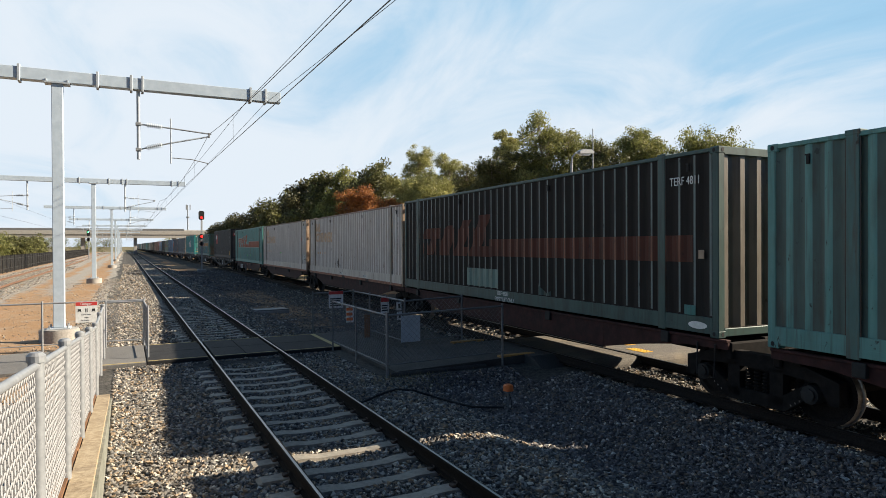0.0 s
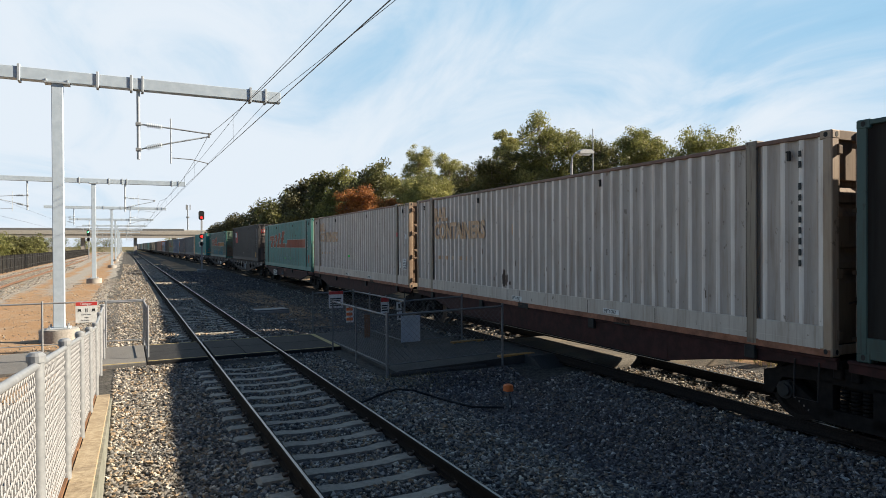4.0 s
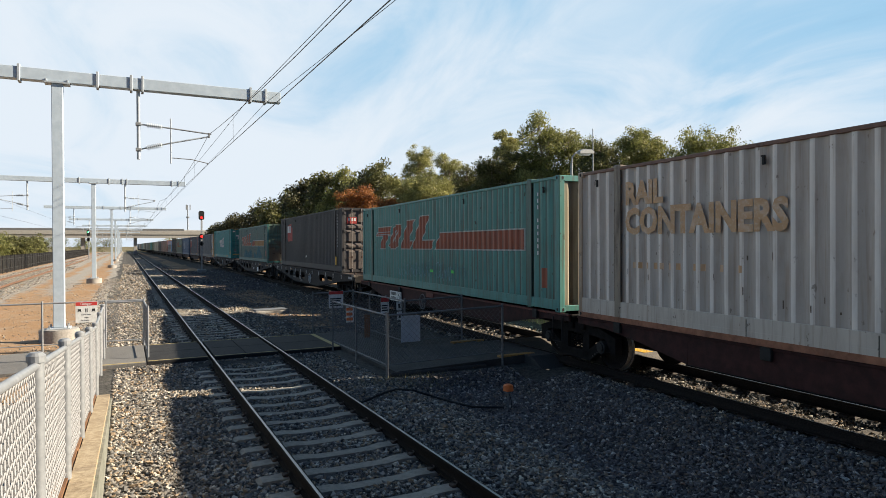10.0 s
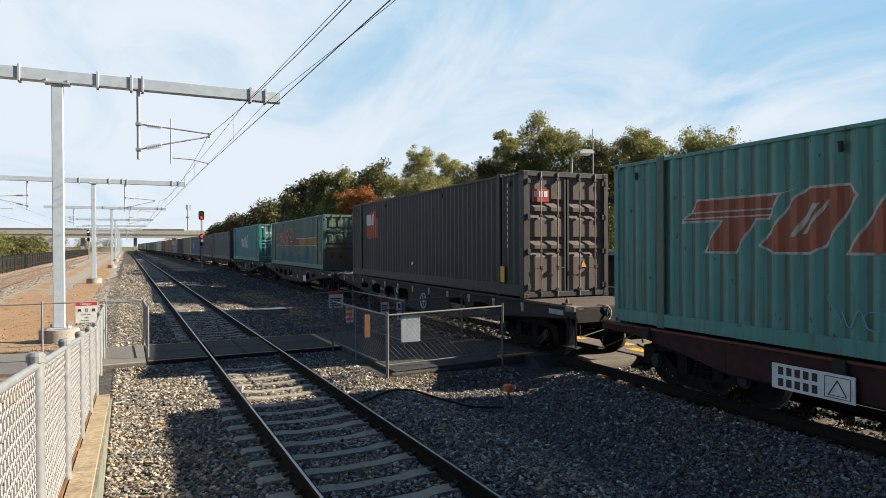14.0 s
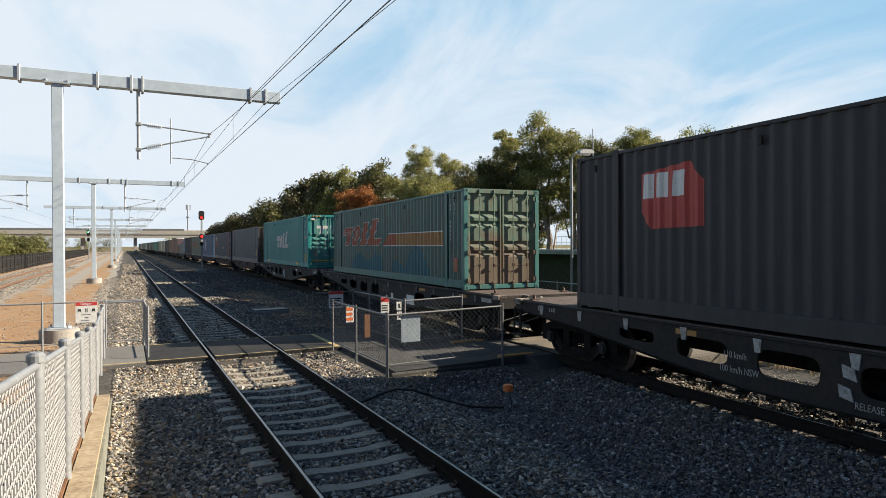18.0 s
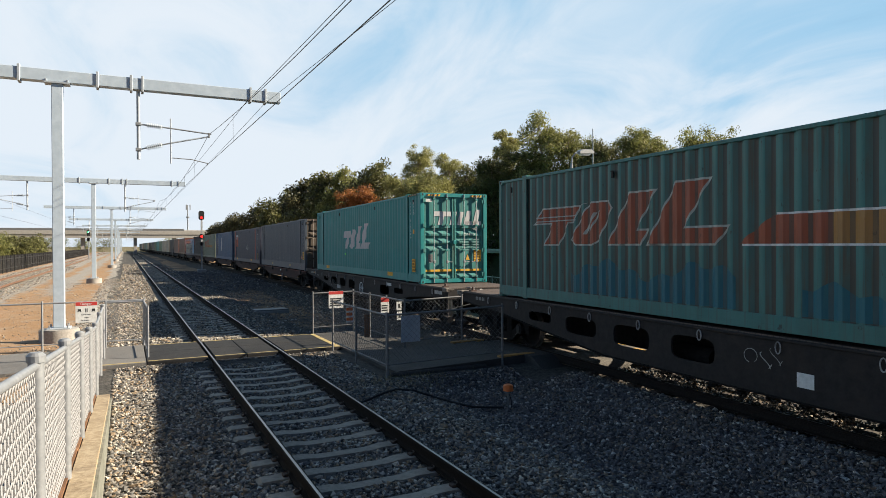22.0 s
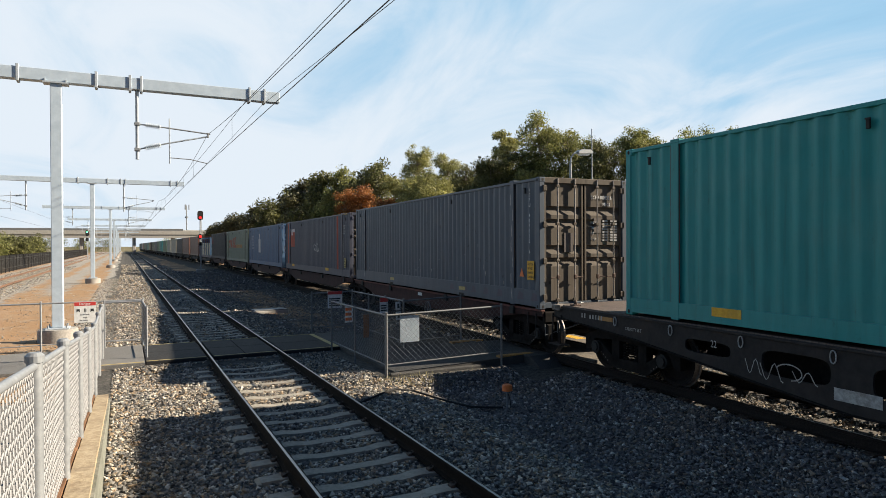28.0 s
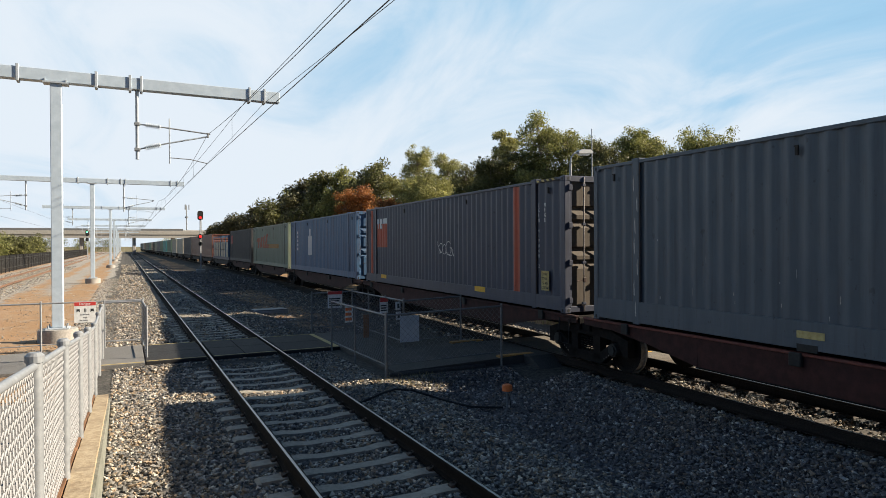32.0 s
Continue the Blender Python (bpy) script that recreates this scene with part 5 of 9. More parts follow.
P = {
    "teal_old": paint("paint_teal_old", (0.10, 0.285, 0.265), (0.05, 0.045, 0.038), wear=0.4, fade=0.12, chips=0.9),
    "dark_dirty": paint("paint_dark_dirty", (0.017, 0.0125, 0.011), (0.026, 0.027, 0.023), 0.5, fade=0.015, rough=0.7, spec=0.22),
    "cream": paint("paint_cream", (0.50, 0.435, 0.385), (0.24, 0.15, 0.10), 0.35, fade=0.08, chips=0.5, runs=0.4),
    "cream_frame": paint("paint_cream_frame", (0.42, 0.30, 0.20), (0.16, 0.08, 0.05), 0.5, fade=0.2),
    "teal": paint("paint_teal", (0.071, 0.284, 0.253), (0.10, 0.06, 0.035), wear=0.28, fade=0.09, chips=0.8, runs=0.6),
    "charcoal": paint("paint_charcoal", (0.036, 0.036, 0.040), (0.05, 0.035, 0.03), wear=0.25, fade=0.07, rough=0.6),
    "brown_grey": paint("paint_brown_grey", (0.125, 0.105, 0.095), wear=0.35, fade=0.15, rough=0.8),
    "teal_worn": paint("paint_teal_worn", (0.040, 0.19, 0.178), (0.07, 0.05, 0.035), wear=0.3, fade=0.07, chips=0.7),
    "door_worn": paint("paint_door_worn", (0.125, 0.205, 0.155), (0.12, 0.085, 0.05), 0.5, fade=0.05, rough=0.75, runs=0.8, chips=0.8),
    "teal_bright": paint("paint_teal_bright", (0.006, 0.265, 0.265), (0.02, 0.12, 0.12), wear=0.25, fade=0.06, chips=0.2, runs=0.35),
    "teal_door": paint("paint_teal_door", (0.03, 0.25, 0.235), wear=0.12, fade=0.15, rough=0.75),
    "grey": paint("paint_grey", (0.070, 0.092, 0.122), (0.05, 0.055, 0.07), wear=0.3, fade=0.1),
    "grey_brown": paint("paint_grey_brown", (0.105, 0.082, 0.06), (0.05, 0.035, 0.025), wear=0.4, fade=0.06, rough=0.8),
    "slate_blue": paint("paint_slate_blue", (0.046, 0.054, 0.088), (0.04, 0.04, 0.05), wear=0.2, fade=0.06),
    "blue": paint("paint_blue", (0.045, 0.12, 0.235), wear=0.12, fade=0.08),
    "sage": paint("paint_sage", (0.16, 0.21, 0.145), wear=0.2, fade=0.25),
    "oxide": paint("paint_oxide", (0.19, 0.07, 0.045), wear=0.3, fade=0.2),
    "navy": paint("paint_navy", (0.03, 0.045, 0.10), wear=0.15, fade=0.15),
    "beige": paint("paint_beige", (0.42, 0.38, 0.29), wear=0.2, fade=0.2),
    "green": paint("paint_green", (0.06, 0.16, 0.09), wear=0.2, fade=0.2),
    "orange_stripe": paint("paint_orange", (0.40, 0.085, 0.03), (0.16, 0.06, 0.04), 0.4, fade=0.15),
    "orange_red": paint("paint_orange_red", (0.50, 0.09, 0.04), (0.2, 0.06, 0.04), 0.2, fade=0.1),
    "amber": paint("paint_amber", (0.42, 0.20, 0.04), (0.2, 0.1, 0.04), 0.3, fade=0.15),
    "rust_red": paint("paint_rust_red", (0.105, 0.026, 0.012), (0.035, 0.018, 0.013), 0.5, fade=0.01, rough=0.7),
    "logo_white": paint("paint_logo_white", (0.62, 0.62, 0.63), (0.4, 0.42, 0.42), 0.2, fade=0.1),
    "logo_red": paint("paint_logo_red", (0.50, 0.055, 0.045), (0.3, 0.05, 0.04), 0.2, fade=0.1),
    "logo_brown": paint("paint_logo_brown", (0.60, 0.345, 0.17), (0.66, 0.56, 0.48), 0.55, fade=0.03, chips=0.3),
}
P["cream_top"] = paint("paint_cream_top", (0.20, 0.095, 0.06), (0.10, 0.045, 0.03), 0.6, fade=0.1)
P["cream_post"] = paint("paint_cream_post", (0.30, 0.24, 0.18), (0.05, 0.035, 0.028), 0.85, fade=0.1, chips=0.95, runs=0.85)
P["cream_sill"] = paint("paint_cream_sill", (0.60, 0.53, 0.46), (0.24, 0.16, 0.11), 0.4, fade=0.05, chips=0.7)
P["ridge_orange"] = paint("paint_ridge_orange", (0.22, 0.075, 0.035), (0.06, 0.03, 0.02), 0.6, fade=0.05, runs=0.8)
P["repair"] = paint("paint_repair", (0.17, 0.27, 0.235), (0.06, 0.035, 0.02), 0.35, fade=0.1, chips=0.9, runs=0.6)
# hollow paints: fold shade mixed into each colour along with the rust runs
P["orange_dirty_shade"] = paint("paint_orange_dirty_shade", (0.26, 0.065, 0.03), (0.12, 0.05, 0.03), 0.6, fade=0.05, runs=0.7)
P["orange_grimy_shade"] = paint("paint_orange_grimy_shade", (0.13, 0.045, 0.026), (0.07, 0.04, 0.028), 0.7, fade=0.03, runs=0.7)
P["amber_grimy_shade"] = paint("paint_amber_grimy_shade", (0.16, 0.085, 0.03), (0.08, 0.05, 0.03), 0.7, fade=0.03, runs=0.7)
P["blue_grimy_shade"] = paint("paint_blue_grimy_shade", (0.018, 0.08, 0.10), (0.05, 0.04, 0.03), 0.7, fade=0.03, runs=0.7)
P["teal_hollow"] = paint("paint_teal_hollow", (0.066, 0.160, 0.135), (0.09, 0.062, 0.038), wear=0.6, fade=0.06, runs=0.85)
P["plum"] = paint("paint_plum", (0.085, 0.075, 0.105), (0.06, 0.06, 0.08), 0.5, fade=0.05)
P["burnt"] = paint("paint_burnt", (0.10, 0.065, 0.05), (0.30, 0.22, 0.17), 0.7, fade=0.03, chips=0.3)
P["seam"] = paint("paint_seam", (0.035, 0.026, 0.022), (0.09, 0.05, 0.03), 0.6, fade=0.03)
P["teal_post"] = paint("paint_teal_post", (0.065, 0.15, 0.14), (0.07, 0.04, 0.026), 0.7, fade=0.05, chips=0.95, runs=0.8)
P["scrape"] = paint("paint_scrape", (0.13, 0.09, 0.065), (0.20, 0.13, 0.09), 0.4, fade=0.05)
# rust plus the shadow lines of the folds, in one dark colour
P["fold_rust_shade"] = paint("paint_fold_rust_shade", (0.050, 0.060, 0.052), (0.075, 0.050, 0.034), 0.7, fade=0.03, runs=0.7)
P["outline"] = paint("paint_outline", (0.46, 0.50, 0.47), (0.22, 0.14, 0.08), 0.5, fade=0.05)
P["door_tan"] = paint("paint_door_tan", (0.21, 0.14, 0.09), (0.09, 0.05, 0.03), 0.7, fade=0.06, rough=0.8)
# lighter copy of the cream: brightness of the fold ridges painted in
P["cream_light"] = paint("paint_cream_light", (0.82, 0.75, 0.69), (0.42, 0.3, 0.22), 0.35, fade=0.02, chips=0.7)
P["tan_pale"] = paint("paint_tan_pale", (0.34, 0.30, 0.21), (0.12, 0.08, 0.05), 0.5, fade=0.1)
P["tan_dirty"] = paint("paint_tan_dirty", (0.20, 0.17, 0.135), (0.08, 0.06, 0.045), 0.6, fade=0.1)
# flank and hollow teals: dirt with the shade of the folds in the colour
P["teal_dirty_shade"] = paint("paint_teal_dirty_shade", (0.045, 0.12, 0.11), (0.085, 0.058, 0.035), wear=0.75, fade=0.08, runs=0.8)
P["grime"] = paint("paint_grime_shade", (0.075, 0.125, 0.112), (0.055, 0.045, 0.036), wear=0.7, fade=0.05)
P["teal_pale"] = paint("paint_teal_pale", (0.16, 0.33, 0.32), (0.05, 0.2, 0.2), 0.4, fade=0.2)
P["spray_blue"] = paint("paint_spray_blue", (0.13, 0.36, 0.45), (0.06, 0.24, 0.23), 0.8, fade=0.05)
P["teal_dim"] = paint("paint_teal_dim", (0.038, 0.088, 0.080), (0.024, 0.021, 0.019), 0.6, fade=0.06)
P["ridge_worn"] = paint("paint_ridge_worn", (0.15, 0.19, 0.18), (0.03, 0.025, 0.022), 0.7, fade=0.12, runs=0.85, chips=0.8)
P["blue_patch"] = paint("paint_blue_patch", (0.006, 0.14, 0.19), (0.03, 0.15, 0.16), 0.6, fade=0.04)


def rusted_door(m, brown):
    """Rust that has eaten the paint from the foot of the doors upwards, in ragged patches."""
    ns, ln = m.node_tree.nodes, m.node_tree.links
    b = ns["Principled BSDF"]
    co, sep, n, a, r, mx = ns.new("ShaderNodeTexCoord"), ns.new("ShaderNodeSeparateXYZ"), ns.new("ShaderNodeTexNoise"), ns.new("ShaderNodeMath"), ns.new("ShaderNodeMapRange"), ns.new("ShaderNodeMixRGB")
    ln.new(co.outputs["Object"], sep.inputs[0])
    ln.new(co.outputs["Object"], n.inputs["Vector"])
    n.inputs["Scale"].default_value, n.inputs["Detail"].default_value = 2.4, 6
    a.operation = "MULTIPLY_ADD"
    ln.new(n.outputs[0], a.inputs[0])
    a.inputs[1].default_value = 2.6
    ln.new(sep.outputs["Z"], a.inputs[2])
    ln.new(a.outputs[0], r.inputs[0])
    r.inputs[1].default_value, r.inputs[2].default_value, r.inputs[3].default_value, r.inputs[4].default_value = 3.5, 4.3, 0.9, 0.0
    ln.new(r.outputs[0], mx.inputs[0])
    ln.new(b.inputs["Base Color"].links[0].from_socket, mx.inputs[1])
    mx.inputs[2].default_value = (*brown, 1)
    ln.new(mx.outputs[0], b.inputs["Base Color"])


rusted_door(P["door_worn"], (0.14, 0.10, 0.068))
LOW, FLAT = 1.04, 1.225      # container floors above the rail: skeletal and flat wagons


def bars(ob, y, z, n, size, mat, down=False, step_=0.0, x=-W):
    """Writing that cannot be read: a row or a column of short bars."""
    rng = random.Random(int(abs(y) * 100) + n)
    k = Kit()
    for i in range(n):
        if rng.random() < 0.12:
            continue
        yy, zz = (y, z - i * size * 1.35) if down else (y - i * size * 0.8, z)
        k.box(x - 0.004, x - 0.002, yy - size * 0.19, yy + size * 0.19, zz, zz + size * rng.uniform(0.7, 0.85))
    return tagged(part("lettering", k, mat, ob), kind="stuff")


def clip_strip(poly, a, b):
    """The piece of a polygon in (y, z) between y = a and y = b."""
    for lim, sign in ((a, 1), (b, -1)):
        out = []
        for i, p in enumerate(poly):
            q = poly[(i + 1) % len(poly)]
            ip, iq = sign * (p[0] - lim) >= 0, sign * (q[0] - lim) >= 0
            if ip:
                out.append(p)
            if ip != iq:
                t = (lim - p[0]) / (q[0] - p[0])
                out.append((lim, p[1] + t * (q[1] - p[1])))
        poly = out
        if len(poly) < 3:
            return []
    return poly


def decal(ob, name, polys, pitch, L, mat, label="", lift=0.004, step_=0.0012, hollow=None):
    """Painted shapes that follow the folds of the camera-side wall; convex polygons in (y, z)."""
    n = max(2, round((L - 0.24) / pitch))
    p = (L - 0.24) / n
    start, x0 = -L / 2 + 0.12, -(W - 0.012)

    def depth(v):
        f = ((v - start) / p) % 1.0
        return 0.0 if f < 0.26 else (f - 0.26) / 0.24 if f < 0.50 else 1.0 if f < 0.76 else (1 - f) / 0.24
    grid = [start + (i + f) * p for i in range(-1, n + 1) for f in (0.0, 0.26, 0.50, 0.76)]
    for j, poly in enumerate(polys):
        lo, hi = min(q[0] for q in poly), max(q[0] for q in poly)
        k = Kit()
        for a, b in zip(grid, grid[1:]):
            if b <= lo or a >= hi:
                continue
            piece = clip_strip(poly, max(a, lo), min(b, hi))
            if len(piece) >= 3:
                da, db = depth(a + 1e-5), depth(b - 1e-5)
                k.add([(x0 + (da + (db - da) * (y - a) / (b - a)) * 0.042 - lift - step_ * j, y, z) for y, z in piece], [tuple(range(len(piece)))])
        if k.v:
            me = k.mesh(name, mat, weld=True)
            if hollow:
                shade_hollows(me, hollow, depth)
            part(name, me, mat, ob, label)


def grown(poly, d):
    """A convex polygon with all its sides moved out by d."""
    cy, cz = sum(p[0] for p in poly) / len(poly), sum(p[1] for p in poly) / len(poly)
    lines = []
    for p, q in zip(poly, poly[1:] + poly[:1]):
        n = Vector((q[1] - p[1], p[0] - q[0])).normalized()
        if n.x * (p[0] - cy) + n.y * (p[1] - cz) < 0:
            n = -n
        lines.append((n.x, n.y, n.x * p[0] + n.y * p[1] + d))
    out = []
    for (a, b, c), (e, f, g) in zip(lines[-1:] + lines[:-1], lines):
        k = a * f - b * e
        if abs(k) > 1e-4:
            out.append(((c * f - b * g) / k, (a * g - c * e) / k))
    return out


def slant_logo(ob, L, pitch, y, z, wide, s, mat, pale=None, stripe=(), hollow=None):
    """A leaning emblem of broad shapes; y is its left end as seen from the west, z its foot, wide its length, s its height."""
    def at(*pts):
        return [(y - u * wide / 3.86, z + v * s / 1.3) for u, v in pts]
    shapes = [at((0.10, 0.74), (0.0, 0.60), (1.06, 0.60), (1.18, 0.98), (0.20, 0.98)), at((0.30, 0.0), (0.68, 0.0), (0.92, 0.60), (0.52, 0.60)), at((1.00, 0.12), (1.12, 0.0), (1.50, 0.0), (1.64, 0.12), (1.92, 0.88), (1.86, 1.04), (1.50, 1.04), (1.36, 0.90)),
              at((1.86, 0.0), (2.28, 0.0), (2.74, 1.18), (2.30, 1.18)), at((2.62, 0.0), (3.08, 0.0), (3.60, 1.30), (3.12, 1.30)), at((2.10, 0.0), (2.50, 0.0), (2.60, 0.30), (2.22, 0.30)), at((2.66, 0.0), (3.70, 0.0), (3.86, 0.32), (2.78, 0.32))]
    if pale:
        decal(ob, "pale_edge", [grown(q, 0.035) for q in shapes + list(stripe)], pitch, L, pale, "thin pale edge of the emblem", 0.003, 0.0)
    decal(ob, "emblem", shapes, pitch, L, mat, lift=0.0045, step_=0.0003, hollow=hollow)
    if stripe:
        decal(ob, "stripe", list(stripe), pitch, L, mat, "broad orange stripe", 0.0045, hollow=hollow)
    if pale:
        lines = [at((0.02, 0.63), (1.12, 0.63), (1.12, 0.66), (0.02, 0.66)), at((0.05, 0.74), (1.14, 0.74), (1.14, 0.77), (0.05, 0.77)), at((1.30, 0.25), (1.36, 0.25), (1.60, 0.80), (1.54, 0.80)),
                 at((1.06, 0.98), (1.10, 0.98), (1.40, 1.06), (1.36, 1.06)), at((1.42, 0.30), (1.46, 0.30), (1.70, 0.84), (1.66, 0.84))]
        decal(ob, "pale_line", lines, pitch, L, pale, lift=0.008)


def width_notice(ob, y, z, mat="yellow"):
    pl = part("notice", Kit().box(-W - 0.007, -W - 0.002, y - 0.30, y, z, z + 0.44), M[mat], ob, "yellow caution notice with black words")
    for i, words in enumerate(("CAUTION", "9'6\" HIGH", "2.5m WIDE", "CONTAINER")):
        lettering("lettering", words, 0.088, M["text_black"], pl, Matrix.Translation((-W - 0.0078, y - 0.02, z + 0.335 - i * 0.1)) @ FACE_WEST, squeeze=0.58)


# doors with one recess at the foot and three at half height: share of the height, depth
LOW_PRESSING = [(0.0, 0.0)] + [(f + df, d) for f in (0.03, 0.36, 0.455, 0.55) for df, d in ((0.0, 0.0), (0.045, 0.055), (0.065, 0.055), (0.075, 0.0))] + [(1.0, 0.0)]


def build_train():
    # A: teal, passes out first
    container("faded teal steel container with grime and shade painted into its folds", -72.2, -57.75, LOW, dict(main=P["teal_old"], post=P["teal_post"], bands=(((2, 3), P["grime"]),)), pitch=0.28, high=2.88)
    skeletal_wagon(-72.4, -57.75, LOW, M["sill_red"], bogies=[-70.6], ends=(-1,))

    def marks_b(ob, h, z0, z1):
        L = 2 * h
        on_folds(ob, "stripe", -h + 0.53, h - 6.1, z0 + 1.18, z0 + 1.62, 0.33, L, P["rust_red"], "faded red stripe")
        slant_logo(ob, L, 0.33, h - 1.55, z0 + 1.16, 5.0, 1.12, P["rust_red"])
        on_folds(ob, "patch", h - 6.65, h - 4.8, z0 + 0.36, z0 + 0.84, 0.33, L, P["repair"], "pale green repair patch")
        on_folds(ob, "patch", h - 9.0, h - 8.5, z0 + 0.34, z0 + 0.62, 0.33, L, P["teal_dim"], "dull green rubbed patch", shape=lambda v: (z0 + 0.33, z0 + 0.5 + 0.12 * math.sin(7 * v)))
        # bare worn ridges of the folds
        n = max(2, round((L - 0.24) / 0.33))
        p = (L - 0.24) / n
        for i in range(n):
            y = -h + 0.12 + (i + 0.13) * p
            part("worn_ridge", Kit().box(-(W - 0.012) - 0.003, -(W - 0.012) - 0.001, y - 0.022, y + 0.02, z0 + 0.34, z1 - 0.09), P["ridge_worn"], ob)
            lo, hi = (1.18, 1.62) if y < h - 6.1 else (1.2, 1.55) if y > h - 2.6 else (1.16, 1.95) if y < h - 1.55 else (0, 0)
            if hi and y < h - 1.55 and y > -h + 0.53:
                part("worn_ridge", Kit().box(-(W - 0.012) - 0.0062, -(W - 0.012) - 0.0045, y - 0.022, y + 0.02, z0 + lo, z0 + hi), P["ridge_orange"], ob)
        lettering("serial", "TERF 4811", 0.2, M["text_white"], ob, Matrix.Translation((-W - 0.004, -h + 1.02, z1 - 0.55)) @ FACE_WEST, squeeze=0.75)
        for i, words in enumerate(("TERF 48061", "EMPTY LIFT ONLY")):
            lettering("lettering", words, 0.15, M["text_white"], ob, Matrix.Translation((-W - 0.0075, 0.32 - 0.1 * (1 - i), z0 + 0.20 - i * 0.15)) @ FACE_WEST, squeeze=0.80)
        part("sticker", Kit().prism([(-h + 0.42 + 0.2 * math.cos(a), z0 + 0.17 + 0.06 * math.sin(a)) for a in np.linspace(0, 2 * math.pi, 14)[:-1]], "x", -W - 0.006, -W - 0.003), M["white"], ob, "white oval sticker")
        part("patch", Kit().box(-W - 0.004, -W - 0.001, -h + 0.46, -h + 0.7, z0 + 0.32, z0 + 0.48), P["teal_worn"], ob)
        part("data_plate", Kit().box(-W - 0.004, -W - 0.001, -h + 0.28, -h + 0.40, z0 + 1.24, z0 + 1.38), P["cream_frame"], ob)
    container("dark grime-covered teal container with a faded red stripe", -56.9, -43.25, LOW,
              dict(main=P["dark_dirty"], frame=P["teal_dim"], end=P["tan_dirty"], sill=P["teal_dim"], post=P["teal_dim"]), end="front", pitch=0.33, high=3.0, marks=marks_b)
    skeletal_wagon(-57.05, -43.1, LOW, M["sill_red"], bogies=[-57.4], ends=())

    def marks_cream(tag):
        def f(ob, h, z0, z1):
            L = 2 * h
            rng = random.Random(3)
            for words, size, z in (("RAIL", 0.55, 2.22), ("CONTAINERS", 0.63, 1.68)):      # worn brown words
                lettering("lettering", words, size, P["logo_brown"], ob, Matrix.Translation((-W + 0.006, h - 1.44, z0 + z)) @ FACE_WEST, squeeze=0.86, bold=0.028)
            y = h - 1.6
            for i in range(14):
                if rng.random() < 0.75:
                    on_folds(ob, "lettering", y - 0.08, y, z0 + 1.04, z0 + 1.15, 0.28, L, P["logo_brown"])
                y -= 0.18
            for yy in (h - 6.2, -h + 4.6):
                pl = part("notice", Kit().box(-W - 0.012, -W - 0.009, yy - 0.46, yy, z0 + 0.14, z0 + 0.235), M["white"], ob, "white notice reading EMPTY ONLY")
                lettering("lettering", "EMPTY ONLY", 0.10, M["text_black"], pl, Matrix.Translation((-W - 0.0135, yy - 0.02, z0 + 0.153)) @ FACE_WEST, squeeze=0.62)
                part("lifting_slot", Kit().box(-W - 0.006, -W + 0.03, yy - 0.75, yy - 0.3, z0 - 0.03, z0 + 0.09), M["black"], ob)
            for yy in (-h + 3.2, -h + 5.1, h - 4.1, h - 6.0, 0.6):
                part("seam", Kit().box(-W - 0.004, -W - 0.001, yy - 0.006, yy + 0.006, z0 + 0.08, z0 + 0.36), M["wagon_brown"], ob)
            for _ in range(26):
                yy, zz, ln_ = rng.uniform(-h + 0.2, h - 0.2), z0 + rng.uniform(0.42, 1.3), rng.uniform(0.03, 0.13)
                on_folds(ob, "scrape", yy - rng.uniform(0.008, 0.02), yy, zz, zz + ln_, 0.28, L, P["scrape"])
            if tag:
                on_folds(ob, "tag", -h + 7.3, -h + 7.48, z0 + 0.95, z0 + 1.04, 0.28, L, M["green_tag"], "bright green sticker")
            else:
                for _ in range(16):      # a sooty burn above the notice
                    yy, zz = 1.35 + rng.gauss(0, 0.16), z0 + 0.42 + abs(rng.gauss(0, 0.1))
                    on_folds(ob, "burn_mark", yy - rng.uniform(0.02, 0.07), yy, zz, zz + rng.uniform(0.05, 0.5) * max(0.2, 1 - abs(yy - 1.35) * 2), 0.28, L, P["burnt"], "brown burn mark")
                on_folds(ob, "stain", 0.92, 1.04, z0 + 1.72, z0 + 1.98, 0.28, L, P["logo_brown"], "round brown stain")
            if tag:
                column_text("serial", "SCFU 411081 5", 0.115, M["text_black"], ob, Matrix.Translation((-W - 0.004, -h + 0.47, z1 - 0.14)) @ FACE_WEST)
                pl = part("notice", Kit().box(-W - 0.007, -W - 0.002, -h + 0.27, -h + 0.60, z0 + 0.62, z0 + 1.0), M["white"], ob, "white caution notice with black words")
                for i, words in enumerate(("CAUTION", "3.0m HIGH", "HIGH WIDE", "CONTAINER")):
                    lettering("lettering", words, 0.082, M["text_black"], pl, Matrix.Translation((-W - 0.0078, -h + 0.585, z0 + 0.91 - i * 0.087)) @ FACE_WEST, squeeze=0.66)
                part("arrow_label", Kit().prism([(-h + 0.92, z0 + 0.66), (-h + 0.80, z0 + 0.66), (-h + 0.80, z0 + 0.80), (-h + 0.86, z0 + 0.9), (-h + 0.92, z0 + 0.80)], "x", -W - 0.006, -W - 0.003), M["white"], ob)
                part("label", Kit().box(-W - 0.006, -W - 0.003, -h + 0.24, -h + 0.36, z0 + 1.7, z0 + 1.86), M["white"], ob)
                part("sticker", Kit().prism([(-h + 1.17 + 0.09 * math.cos(a), z0 + 1.86 + 0.09 * math.sin(a)) for a in np.linspace(0, 2 * math.pi, 12)[:-1]], "x", -W - 0.012, -W - 0.008), P["logo_red"], ob, "round red sticker")
            else:
                bars(ob, -h + 0.45, z1 - 0.3, 11, 0.11, M["text_black"], down=True)
